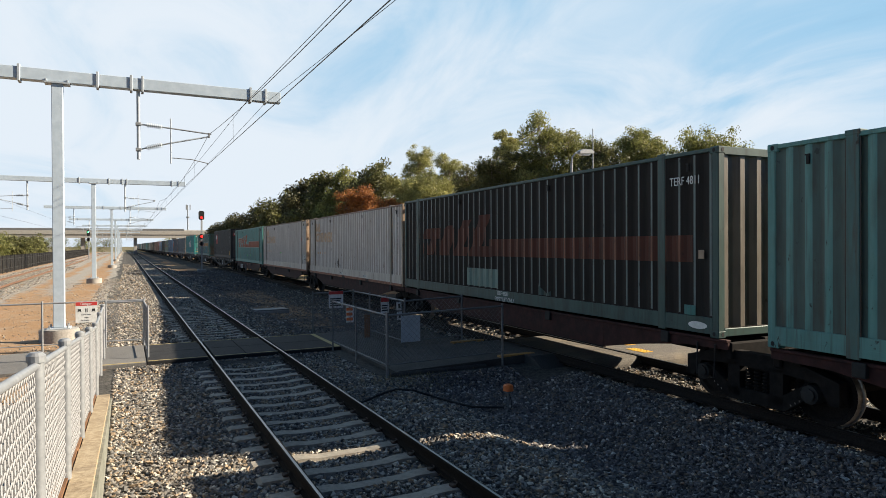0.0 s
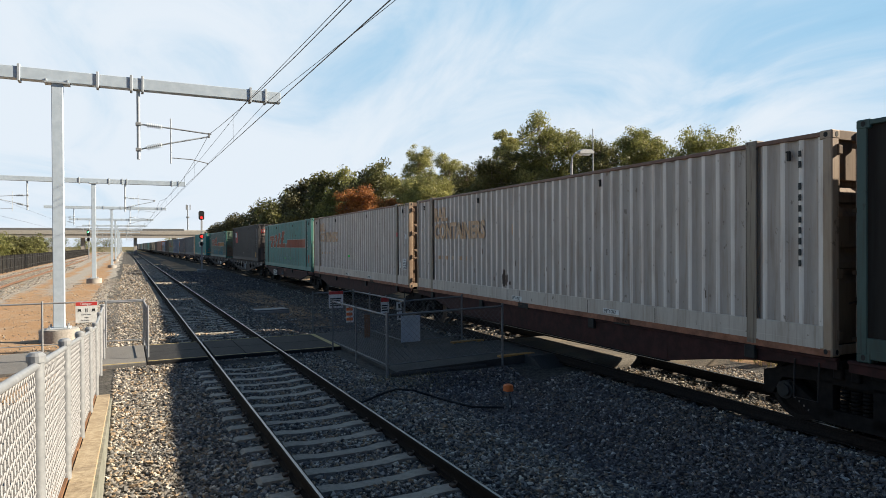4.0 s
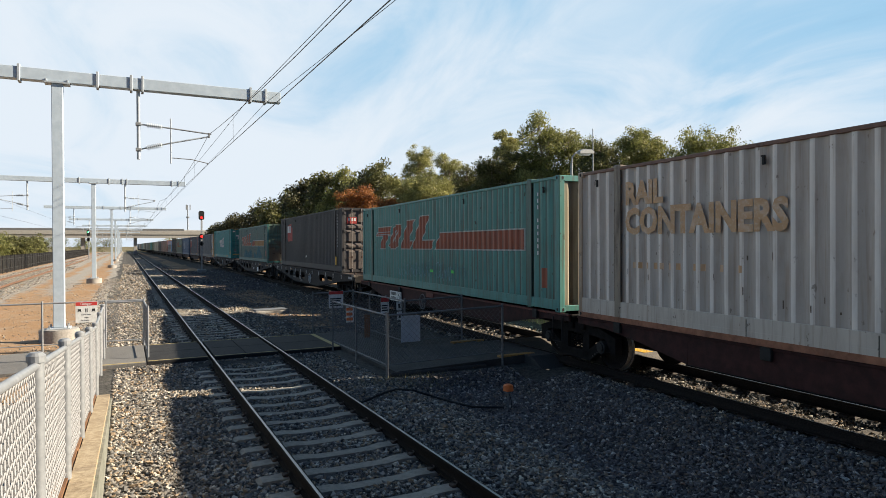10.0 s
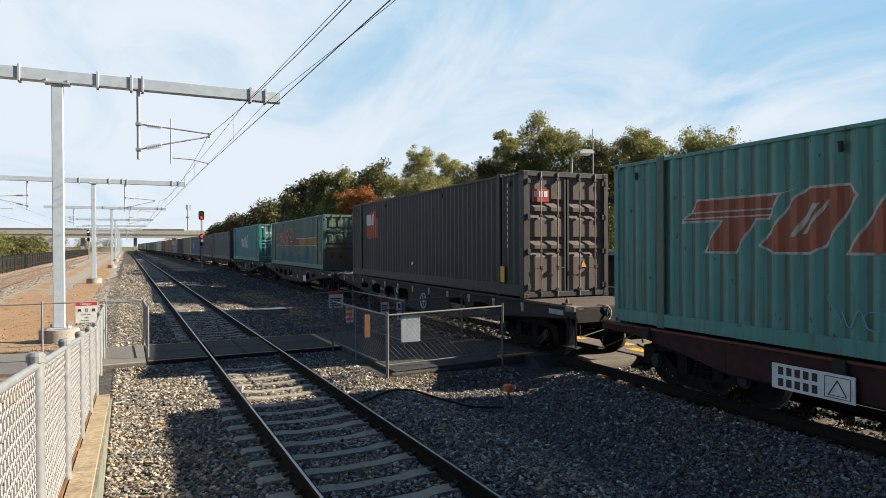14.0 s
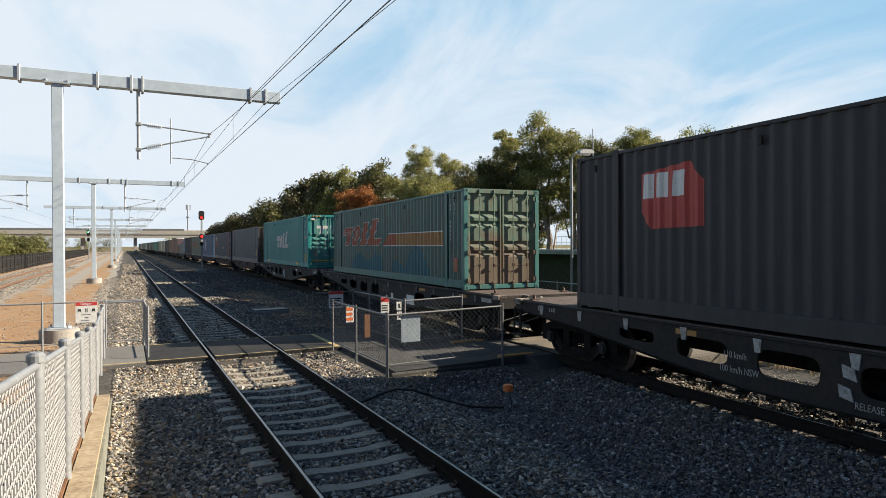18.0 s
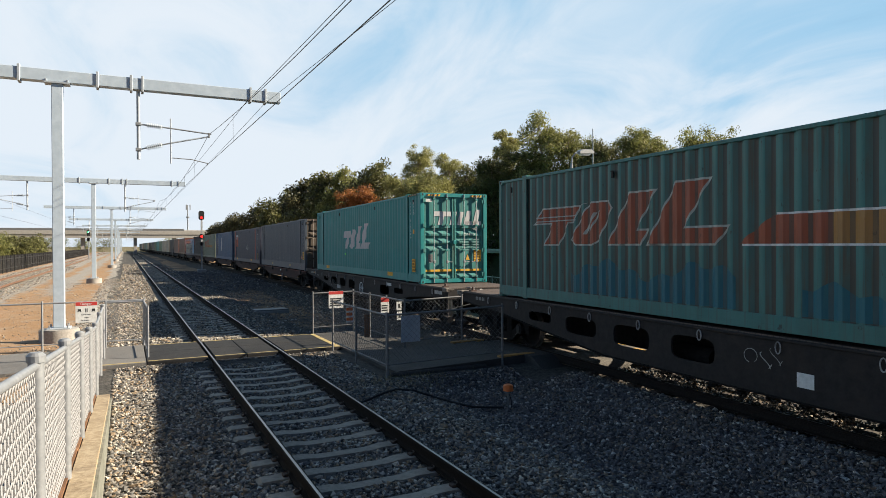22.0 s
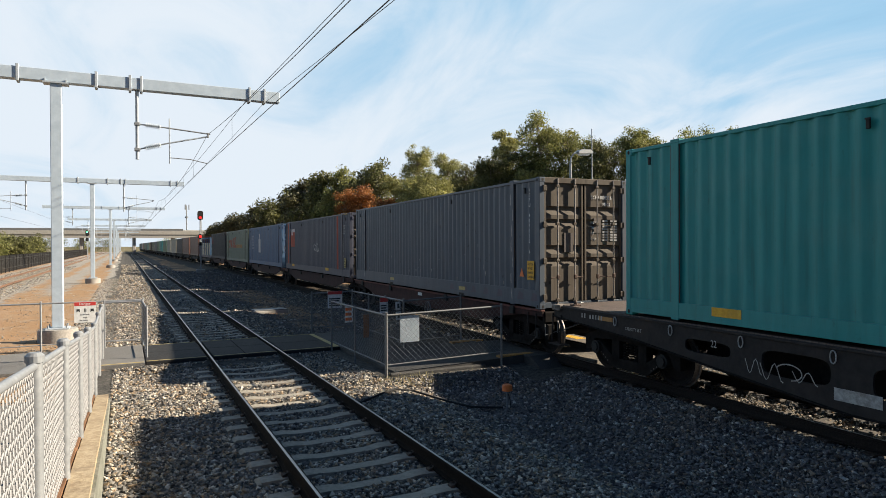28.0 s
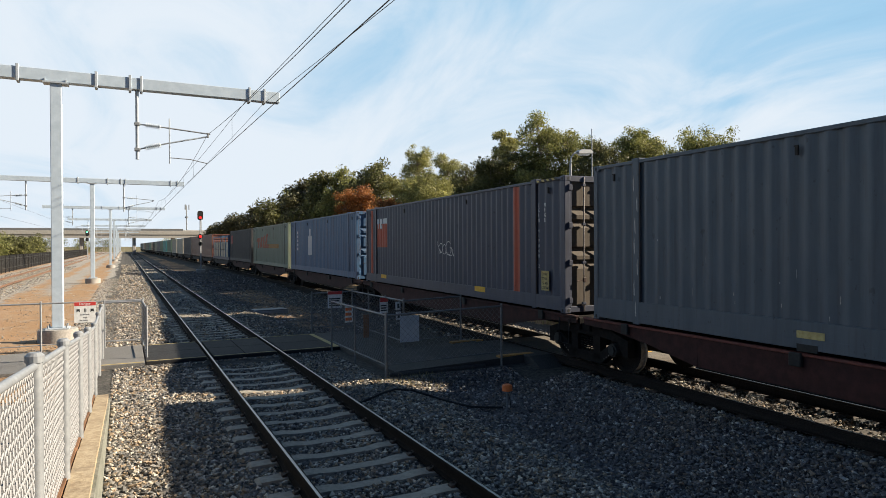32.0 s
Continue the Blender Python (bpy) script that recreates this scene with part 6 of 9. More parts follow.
            part("side_lettering", Kit().box(-W - 0.006, -W - 0.002, -h + 0.02, -h + 1.1, z0 + 0.001, z0 + 0.09), M["rust_edge"], ob, "rusty orange lower edge")
            k = Kit().box(-W - 0.006, -W - 0.002, -h + 1.1, h - 0.05, z0 + 0.001, z0 + 0.10)
            part("lower_edge", k, M["rust_edge"], ob, "rusty orange lower edge")
        return f
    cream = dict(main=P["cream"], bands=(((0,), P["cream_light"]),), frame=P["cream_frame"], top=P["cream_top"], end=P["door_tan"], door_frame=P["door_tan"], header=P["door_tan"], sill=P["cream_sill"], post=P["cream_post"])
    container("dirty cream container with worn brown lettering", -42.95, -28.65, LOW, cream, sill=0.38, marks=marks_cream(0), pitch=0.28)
    skeletal_wagon(-43.0, -28.6, LOW, M["sill_red"], bogies=[-43.1, -28.4], ends=())
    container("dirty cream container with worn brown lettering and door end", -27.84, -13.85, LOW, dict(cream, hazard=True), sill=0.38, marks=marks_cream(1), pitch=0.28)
    skeletal_wagon(-27.9, -13.75, LOW, M["sill_red"], bogies=[-13.5], ends=())

    def marks_e(ob, h, z0, z1):
        L = 2 * h
        slant_logo(ob, L, 0.28, h - 1.75, z0 + 1.36, 5.7, 1.06, P["orange_stripe"], P["outline"], [[(h - 7.55, z0 + 1.36), (-h + 1.5, z0 + 1.36), (-h + 1.5, z0 + 1.84), (h - 7.95, z0 + 1.84)]], P["orange_dirty_shade"])
        graffiti(ob, h, z0 + 0.45, -h + 4.6, 4.2, P["blue_patch"])
        part("tag", Kit().box(-W - 0.004, -W - 0.001, -h + 6.9, -h + 7.15, z0 + 0.62, z0 + 0.70), M["green_tag"], ob, "bright green sticker")
        on_folds(ob, "patch", -h + 0.55, -h + 0.72, z0 + 0.5, z0 + 0.95, 0.28, L, P["orange_stripe"])
        bars(ob, -h + 0.85, z1 - 0.4, 10, 0.11, M["text_white"], down=True)
        graffiti(ob, h, z0 + 0.38, 0.05, 2.9, P["spray_blue"], tall=0.5)
        graffiti(ob, h, z0 + 0.38, -1.6, 1.1, P["spray_blue"], tall=0.5)
        part("tag", Kit().box(-W - 0.004, -W - 0.001, -1.8, -1.6, z0 + 0.64, z0 + 0.73), M["green_tag"], ob, "bright green sticker")
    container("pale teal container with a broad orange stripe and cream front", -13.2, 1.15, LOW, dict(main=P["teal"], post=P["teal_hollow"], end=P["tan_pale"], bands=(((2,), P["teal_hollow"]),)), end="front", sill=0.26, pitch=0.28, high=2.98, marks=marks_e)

    def marks_w(w, h, deck):
        part("number_plate", Kit().box(-1.262, -1.25, -h + 9.9, -h + 11.0, deck - 0.42, deck - 0.12), M["white"], w, "white plate with plain black bars")
        bars(w, -h + 10.9, deck - 0.24, 4, 0.10, M["text_black"], x=-1.262)
        bars(w, -h + 10.9, deck - 0.38, 5, 0.10, M["text_black"], x=-1.262)
    w = skeletal_wagon(-13.5, 1.6, LOW, M["flange_red"], bogies=[-0.77], ends=(1,))
    side_brake_wheel(w, 0.42, LOW - 0.36)
    part("release_plate", Kit().box(-1.235, -1.205, -0.3, 0.3, LOW - 0.2, LOW - 0.06, 0.01), M["flange_red"], w, "red brake release plate")
    pl = part("wagon_plate", Kit().box(-1.265, -1.25, 2.5, 3.68, LOW - 0.55, LOW - 0.2), M["white"], w, "white plate with plain black bars")
    k = Kit()
    for i in range(5):
        k.box(-1.268, -1.266, 3.50 - i * 0.125, 3.58 - i * 0.125, LOW - 0.35, LOW - 0.24)
        k.box(-1.268, -1.266, 3.50 - i * 0.125, 3.58 - i * 0.125, LOW - 0.51, LOW - 0.40)
    tagged(part("bar", k, M["text_black"], pl), kind="stuff")
    part("border", Kit().path([(-1.268, 2.9, LOW - 0.51), (-1.268, 2.56, LOW - 0.51), (-1.268, 2.56, LOW - 0.24), (-1.268, 2.9, LOW - 0.24), (-1.268, 2.9, LOW - 0.51)], 0.006, 4), M["text_black"], pl)
    part("triangle", Kit().path([(-1.268, 2.85, LOW - 0.48), (-1.268, 2.61, LOW - 0.48), (-1.268, 2.73, LOW - 0.28), (-1.268, 2.85, LOW - 0.48)], 0.010, 4), M["text_black"], pl)

    def marks_f(ob, h, z0, z1):
        L = 2 * h
        decal(ob, "emblem", [[(h - 1.88, z0 + 2.55), (h - 3.03, z0 + 2.66), (h - 3.32, z0 + 2.32), (h - 3.32, z0 + 1.58), (h - 2.14, z0 + 1.56), (h - 1.88, z0 + 1.86)]], 0.28, L, P["logo_red"], "red six-sided emblem with white bars")
        for i in range(3):
            a = h - 1.92 - i * 0.37
            decal(ob, "lettering", [[(a, z0 + 2.10), (a - 0.27, z0 + 2.10), (a - 0.29, z0 + 2.53), (a - 0.02, z0 + 2.53)]], 0.28, L, M["text_white"], lift=0.008)
        part("sticker", Kit().prism([(0.12, z0 + 0.60), (-0.08, z0 + 0.66), (-0.06, z0 + 0.74), (0.10, z0 + 0.70)], "x", -W - 0.004, -W - 0.001), M["white"], ob, "torn white sticker")
        bars(ob, -h + 0.75, z1 - 0.35, 11, 0.11, M["text_white"], down=True)
        part("placard", Kit().box(-W - 0.006, -W - 0.002, -h + 0.9, -h + 1.1, z0 + 0.35, z0 + 0.75), M["yellow"], ob, "yellow notice")
        # red placard with bars on the door
        pl = part("placard", Kit().box(-0.98, -0.50, -h + 0.034, -h + 0.046, z1 - 0.74, z1 - 0.44), P["logo_red"], ob, "red placard with white bars")
        for i in range(3):
            part("bar", Kit().box(-0.93 + i * 0.14, -0.83 + i * 0.14, -h + 0.031, -h + 0.0335, z1 - 0.62, z1 - 0.48), M["text_white"], pl)
        part("notice", Kit().prism([(0.42, z0 + 0.72), (0.60, z0 + 0.72), (0.51, z0 + 0.90)], "y", -h + 0.036, -h + 0.046), M["yellow"], ob, "yellow warning triangle")
    container("dark charcoal container with brown door end and red emblem", 4.4, 18.75, FLAT, dict(main=P["charcoal"], end=P["brown_grey"], frame=P["charcoal"], hazard=True), sill=0.30, pitch=0.28, high=3.06, marks=marks_f)

    def marks_g(ob, h, z0, z1):
        L = 2 * h
        slant_logo(ob, L, 0.28, h - 1.65, z0 + 1.30, 5.4, 1.02, P["orange_stripe"], P["outline"], hollow=P["orange_grimy_shade"])
        decal(ob, "stripe", [[(h - 7.25, z0 + 1.29), (h - 8.7, z0 + 1.29), (h - 8.7, z0 + 1.70), (h - 7.85, z0 + 1.70)]], 0.28, L, P["orange_stripe"], "faded red end of the stripe", hollow=P["orange_grimy_shade"])
        on_folds(ob, "stripe", -h + 1.5, h - 8.7, z0 + 1.29, z0 + 1.70, 0.28, L, P["amber"], "broad amber stripe", hollow=P["amber_grimy_shade"])
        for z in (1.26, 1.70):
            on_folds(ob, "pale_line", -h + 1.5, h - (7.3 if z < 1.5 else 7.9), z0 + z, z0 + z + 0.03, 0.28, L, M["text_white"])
        on_folds(ob, "patch", h - 7.2, h - 3.0, z0 + 0.34, z0 + 0.9, 0.28, L, P["blue_patch"], "blue sprayed patch", hollow=P["blue_grimy_shade"], shape=lambda v: (z0 + 0.30, z0 + 0.82 + 0.14 * math.sin(2.6 * v) + 0.07 * math.sin(9.1 * v)))
        on_folds(ob, "patch", -h + 2.6, h - 8.3, z0 + 0.34, z0 + 0.9, 0.28, L, P["blue_patch"], "blue sprayed patch", hollow=P["blue_grimy_shade"], shape=lambda v: (z0 + 0.30, z0 + 0.62 + 0.55 * max(0.0, 1 - ((v + h - 3.7) / 1.15) ** 2) + 0.12 * math.sin(3.1 * v) + 0.06 * math.sin(11 * v)))
        column_text("serial", "TCHL 48500", 0.125, M["text_white"], ob, Matrix.Translation((-W - 0.004, -h + 0.92, z1 - 0.35)) @ FACE_WEST)
        column_text("type_code", "MEG1", 0.125, M["text_white"], ob, Matrix.Translation((-W - 0.004, -h + 0.62, z1 - 0.35)) @ FACE_WEST)
        part("placard", Kit().box(-W - 0.006, -W - 0.002, -h + 0.42, -h + 0.68, z0 + 0.5, z0 + 0.92), P["orange_stripe"], ob, "faded orange notice")
    container("weathered green container with amber stripe and rusty doors", 24.05, 38.38, FLAT, dict(main=P["teal_worn"], end=P["door_worn"], frame=P["teal_worn"], door_frame=P["door_worn"], header=P["door_worn"], bar=P["door_worn"], bands=(((2,), P["fold_rust_shade"]), ((3,), P["teal_dirty_shade"]))), sill=0.27, pitch=0.28, high=2.9, marks=marks_g)

    def marks_h(ob, h, z0, z1):
        L = 2 * h
        slant_logo(ob, L, 0.28, h - 5.0, z0 + 1.15, 3.9, 1.05, P["logo_white"])
        column_text("serial", "TEVP 819006", 0.115, M["text_white"], ob, Matrix.Translation((-W - 0.004, -h + 0.86, z1 - 0.36)) @ FACE_WEST)
        column_text("type_code", "MFGD", 0.115, M["text_white"], ob, Matrix.Translation((-W - 0.004, -h + 0.6, z1 - 0.36)) @ FACE_WEST)
        width_notice(ob, -h + 0.74, z0 + 0.38)
        part("placard", Kit().box(-W - 0.006, -W - 0.002, -h + 0.52, -h + 0.64, z0 + 1.68, z0 + 1.82), M["yellow"], ob, "small amber notice")
        for y in (-h + 3.0, h - 2.2):
            part("placard", Kit().box(-W - 0.008, -W - 0.002, y - 0.35, y + 0.2, z0 + 0.16, z0 + 0.30), M["yellow"], ob, "yellow lifting notice")
        part("tag", Kit().box(-W - 0.004, -W - 0.001, h - 5.5, h - 5.3, z0 + 0.85, z0 + 0.95), M["green_tag"], ob, "bright green sticker")
        k, kb = Kit(), Kit()
        for i, x in enumerate(np.linspace(-W + 0.2, -0.62, 8)):
            (k if i % 2 else kb).prism([(x, z1 - 0.105), (x + 0.07, z1 - 0.105), (x + 0.11, z1 - 0.035), (x + 0.04, z1 - 0.035)], "y", -h - 0.002, -h + 0.004)
        for i, x in enumerate(np.linspace(0.6, W - 0.3, 8)):
            (k if i % 2 else kb).prism([(x, z1 - 0.105), (x + 0.07, z1 - 0.105), (x + 0.11, z1 - 0.035), (x + 0.04, z1 - 0.035)], "y", -h - 0.002, -h + 0.004)
        tagged(part("hazard_stripe", k, M["yellow"], ob), kind="stuff")
        tagged(part("hazard_stripe", kb, M["text_black"], ob), kind="stuff")
        # white emblem across both doors, the notices and the plates
        for x, w, zz0, zz1, ln_ in ((-0.72, 0.62, z0 + 2.26, z0 + 2.42, 0.0), (-0.6, 0.17, z0 + 1.97, z0 + 2.26, 0.25), (-0.16, 0.17, z0 + 1.97, z0 + 2.42, 0.25), (0.12, 0.15, z0 + 1.97, z0 + 2.42, 0.25),
                                 (0.38, 0.17, z0 + 1.97, z0 + 2.46, 0.25), (0.72, 0.17, z0 + 1.97, z0 + 2.5, 0.25), (0.40, 0.28, z0 + 1.97, z0 + 2.10, 0.0), (0.74, 0.3, z0 + 1.97, z0 + 2.10, 0.0)):
            sh = ln_ * (zz1 - zz0)
            part("emblem", Kit().prism([(x, zz0), (x + w, zz0), (x + w + sh, zz1), (x + sh, zz1)], "y", -h + 0.042, -h + 0.047), P["logo_white"], ob, "white slanted emblem stroke")
        pl = part("notice", Kit().box(0.76, 1.04, -h + 0.04, -h + 0.047, z0 + 0.72, z0 + 1.12), M["yellow"], ob, "yellow caution notice")
        for i, words in enumerate(("CAUTION", "9'6\" HIGH", "2.5 m WIDE", "CONTAINER")):
            lettering("lettering", words, 0.075, M["text_black"], pl, Matrix.Translation((0.77, -h + 0.0385, z0 + 1.03 - i * 0.09)) @ FACE_SOUTH, squeeze=0.62)
        part("warning_triangle", Kit().prism([(0.44, z0 + 0.78), (0.60, z0 + 0.78), (0.52, z0 + 0.97)], "y", -h + 0.04, -h + 0.047), M["yellow"], ob)
        lettering("type_code", "MFGD", 0.12, M["text_white"], ob, Matrix.Translation((0.68, -h + 0.038, z0 + 1.80)) @ FACE_SOUTH, squeeze=0.75)
        lettering("serial", "TEVP 819006", 0.115, M["text_white"], ob, Matrix.Translation((0.36, -h + 0.038, z0 + 1.62)) @ FACE_SOUTH, squeeze=0.72)
        k = Kit()
        for j in range(5):
            k.box(0.32, 0.58, -h + 0.043, -h + 0.048, z0 + 1.10 + j * 0.09, z0 + 1.14 + j * 0.09).box(0.68, 0.98, -h + 0.043, -h + 0.048, z0 + 1.10 + j * 0.09, z0 + 1.14 + j * 0.09)
        tagged(part("lettering", k, P["teal_pale"], ob), kind="stuff")
        part("header_box", Kit().box(-W + 0.18, -W + 0.42, -h - 0.004, -h + 0.03, z1 - 0.3, z1 - 0.2), M["white"], ob)
        for xa, xb in ((-W + 0.2, -0.06), (0.06, W - 0.2)):
            part("reflective_band", Kit().box(xa, xb, -h + 0.042, -h + 0.047, z0 + 0.40, z0 + 0.47), M["yellow"], ob, "yellow band across the doors")
        part("data_plate", Kit().box(-0.95, -0.77, -h + 0.041, -h + 0.046, z0 + 0.74, z0 + 0.98), M["galv_dark"], ob)
        part("seal_box", Kit().box(-0.05, 0.06, -h - 0.03, -h + 0.03, z0 + 1.32, z0 + 1.45, 0.01), P["teal_bright"], ob)
    container("bright teal container with white slanted emblem and yellow notices", 43.73, 58.02, FLAT, dict(main=P["teal_bright"], end=P["teal_door"], header=P["teal_bright"], bar=M["galv"], handle=M["galv"], pressing=LOW_PRESSING, hazard=True), sill=0.30, pitch=0.28, high=3.03, marks=marks_h)

    def wagon_marks(n):
        def f(w, h, deck):
            def panel(y0, y1, za, zb, mat, label):
                return part("label_panel", Kit().box(-1.2495, -1.246, y0, y1, deck + za, deck + zb), mat, w, label)

            def word(words, size, y, z, squeeze=0.75):
                lettering("lettering", words, size, M["tab"], w, Matrix.Translation((-1.2465, y, deck + z)) @ FACE_WEST, squeeze=squeeze)
            panel(-h + 0.45, -h + 1.0, -0.23, -0.12, M["tab"], "pale worn label panel")
            bars(w, h - 1.0, deck - 0.2, 8, 0.11, M["tab"], x=-1.246)
            if n == 0:
                word("110 km/h", 0.15, h - 6.18, -0.44)
                word("100 km/h NSW", 0.15, h - 6.10, -0.66)
                word("RELEASE", 0.13, h - 8.2, -0.78)
                panel(h - 5.65, h - 5.2, -0.21, -0.12, P["amber"], "faded amber reflector panel")
                for y, z in ((h - 8.05, -0.24), (h - 8.0, -0.5)):
                    part("bracket", Kit().prism([(y, deck + z), (y - 0.16, deck + z - 0.04), (y - 0.2, deck + z - 0.2), (y - 0.02, deck + z - 0.16)], "x", -1.27, -1.246), M["tab"], w)
            if n == 1:
                panel(-h + 7.9, -h + 8.15, -0.66, -0.46, M["white"], "small white label")
                p = panel(-h + 5.85, -h + 6.55, -0.74, -0.42, M["white"], "large scuffed white label panel")
                for y0, y1, mat in ((-h + 4.9, -h + 5.4, P["amber"]), (-h + 1.9, -h + 2.35, P["amber"])):
                    panel(y0, y1, -0.21, -0.12, mat, "faded amber reflector panel")
                graffiti(w, h, deck - 0.5, -h + 8.3, 0.7, M["tab"], x=-1.25, tall=0.3)
            if n == 2:
                word("CAPACITY 58 T", 0.085, h - 2.3, -0.30)
                word("22", 0.16, h - 4.3, -0.33)
                graffiti(w, h, deck - 0.66, h - 5.75, 0.8, M["tab"], x=-1.25, tall=0.3)
                panel(-h + 4.95, -h + 5.46, -0.22, -0.12, M["white"], "white label panel")
                panel(h - 1.95, h - 1.55, -0.2, -0.12, P["amber"], "faded amber reflector panel")
                panel(h - 6.9, h - 6.3, -0.72, -0.56, M["tab"], "pale worn label panel")
        return f
    for n, (a, b, c0, c1) in enumerate(((2.35, 21.2, 4.4, 18.75), (22.0, 40.75, 24.05, 38.38), (41.55, 60.35, 43.75, 58.05))):
        mid = (a + b) / 2
        flat_wagon(a, b, FLAT, wagon_marks(n), tabs=n == 0, wheel=(-1.35, None, -1.0)[n], lash=(-3.05, -0.95, -5.42)[n], near_holes=((3.75, 4.43, -0.42, -0.28), (4.97, 5.77, -0.6, -0.30)) if n == 1 else None, cargo=[(c0 - mid - 0.3, c1 - mid + 0.3)])

    def marks_i(ob, h, z0, z1):
        column_text("serial", "SCFU 407030 6", 0.12, M["text_white"], ob, Matrix.Translation((-W - 0.004, -h + 0.44, z1 - 0.30)) @ FACE_WEST)
        width_notice(ob, -h + 0.52, z0 + 0.66)
        part("warning_triangle", Kit().prism([(-h + 0.86, z0 + 0.72), (-h + 0.66, z0 + 0.72), (-h + 0.76, z0 + 0.92)], "x", -W - 0.006, -W - 0.003), M["orange"], ob)
        for y in (-h + 1.22, h - 1.22):
            for i in range(7):
                zz = z0 + 0.15 + i * 0.38
                dy = 0.05 * math.sin(i * 2.3)
                part("scuff", Kit().prism([(y + dy - 0.012, zz), (y + dy + 0.01, zz + 0.03), (y + dy + 0.02, zz + 0.2), (y + dy - 0.002, zz + 0.3)], "x", -W - 0.0085, -W - 0.0065), M["tab"], ob)
        rng = random.Random(8)
        for i in range(34):
            y, zz = rng.uniform(-h + 1.5, h - 1.4), z0 + 0.46 + abs(rng.gauss(0, 0.35))
            on_folds(ob, "scuff", y - rng.uniform(0.006, 0.02), y, zz, zz + rng.uniform(0.03, 0.14), 0.28, 2 * h, M["tab"])
        for i in range(7):
            y = -h + 0.4 + i * 0.75 + rng.uniform(-0.2, 0.2)
            part("faded_mark", Kit().prism([(y, z0 + 0.17), (y - 0.3, z0 + 0.19), (y - 0.26, z0 + 0.33), (y - 0.1, z0 + 0.37)], "x", -W - 0.0035, -W - 0.0015), P["plum"], ob, "faded plum smear on the sill")
        for y in (-h + 4.2, h - 4.4):
            part("lifting_slot", Kit().box(-W - 0.008, -W + 0.03, y - 0.3, y, z0 + 0.02, z0 + 0.12), M["black"], ob)
            part("placard", Kit().box(-W - 0.008, -W - 0.002, y - 0.4, y + 0.0, z0 + 0.2, z0 + 0.30), M["yellow_faded"], ob)
        k = Kit().box(-0.55, -0.3, -h + 0.035, -h + 0.046, z0 + 1.3, z0 + 1.75).box(0.3, 0.5, -h + 0.035, -h + 0.046, z0 + 1.75, z0 + 2.1)
        part("notice", k, P["brown_grey"], ob)
        lettering("serial", "SCFU 407030 6", 0.125, M["text_white"], ob, Matrix.Translation((0.22, -h + 0.036, z1 - 0.47)) @ FACE_SOUTH, squeeze=0.75)
        lettering("type_code", "MFG1", 0.125, M["text_white"], ob, Matrix.Translation((0.55, -h + 0.036, z1 - 0.63)) @ FACE_SOUTH, squeeze=0.75)
        for i, words in enumerate(("MAX GR", "TARE", "NET", "CU CAP")):
            lettering("lettering", words, 0.085, M["text_white"], ob, Matrix.Translation((0.2, -h + 0.036, z1 - 1.05 - i * 0.13)) @ FACE_SOUTH, squeeze=0.65)
        k = Kit()
        for i in range(8):
            k.box(0.55, 0.72, -h + 0.038, -h + 0.044, z1 - 1.46 + i * 0.065, z1 - 1.42 + i * 0.065).box(0.78, 0.98, -h + 0.038, -h + 0.044, z1 - 1.46 + i * 0.065, z1 - 1.42 + i * 0.065)
        tagged(part("lettering", k, M["tab"], ob), kind="stuff")
    container("plain grey container with brownish door end", 60.9, 75.35, LOW, dict(main=P["grey"], end=P["grey_brown"], frame=P["grey"], door_frame=P["grey_brown"], header=P["grey_brown"]), sill=0.42, pitch=0.28, high=3.015, marks=marks_i)
    wi = skeletal_wagon(60.85, 75.75, LOW, M["flange_red"], bogies=[62.1, 75.85], ends=(-1,))
    side_brake_wheel(wi, -7.3 + 6.36, LOW - 0.57, -1.27)
    part("label_panel", Kit().box(-1.206, -1.202, -0.3, 0.05, LOW - 0.19, LOW - 0.09), M["white"], wi, "small white label")

    def marks_j(ob, h, z0, z1):
        L = 2 * h
        for y in (-h + 2.0, h - 0.75):
            on_folds(ob, "stripe", y - 0.14, y + 0.14, z0 + 0.31, z1 - 0.08, 0.28, L, P["orange_red"], "bright orange upright stripe")
        on_folds(ob, "emblem", h - 2.6, h - 1.1, z0 + 1.4, z0 + 2.3, 0.28, L, P["orange_red"], "orange emblem with white bars")
        for i in range(3):
            on_folds(ob, "lettering", h - 1.55 - i * 0.45, h - 1.2 - i * 0.45, z0 + 2.12, z0 + 2.5, 0.28, L, M["text_white"])
        column_text("serial", "SCFU 419040 2", 0.115, M["text_white"], ob, Matrix.Translation((-W - 0.004, -h + 1.02, z1 - 0.62)) @ FACE_WEST)
        column_text("type_code", "MFGB", 0.115, M["text_white"], ob, Matrix.Translation((-W - 0.004, -h + 0.78, z1 - 0.62)) @ FACE_WEST)
        width_notice(ob, -h + 0.90, z0 + 0.45, "yellow_faded")
        for y in (-h + 3.9, h - 2.2):
            part("placard", Kit().box(-W - 0.008, -W - 0.002, y - 0.3, y + 0.3, z0 + 0.22, z0 + 0.36), M["yellow"], ob, "yellow lifting notice")
        graffiti(ob, h, z0 + 1.15, -h + 5.6, 1.1, M["text_white"], tall=0.5)
        k = Kit().box(0.05, 0.85, -h + 0.035, -h + 0.046, z1 - 0.95, z1 - 0.5)
        part("door_emblem", k, P["orange_red"], ob)
    container("slate blue container with orange stripes and grey door end", 76.3, 90.3, LOW, dict(main=P["slate_blue"], end=P["grey_brown"], frame=P["slate_blue"], post=P["slate_blue"], hazard=True), sill=0.34, pitch=0.28, marks=marks_j)
    skeletal_wagon(75.95, 90.95, LOW, M["sill_red"], bogies=[91.0], ends=())

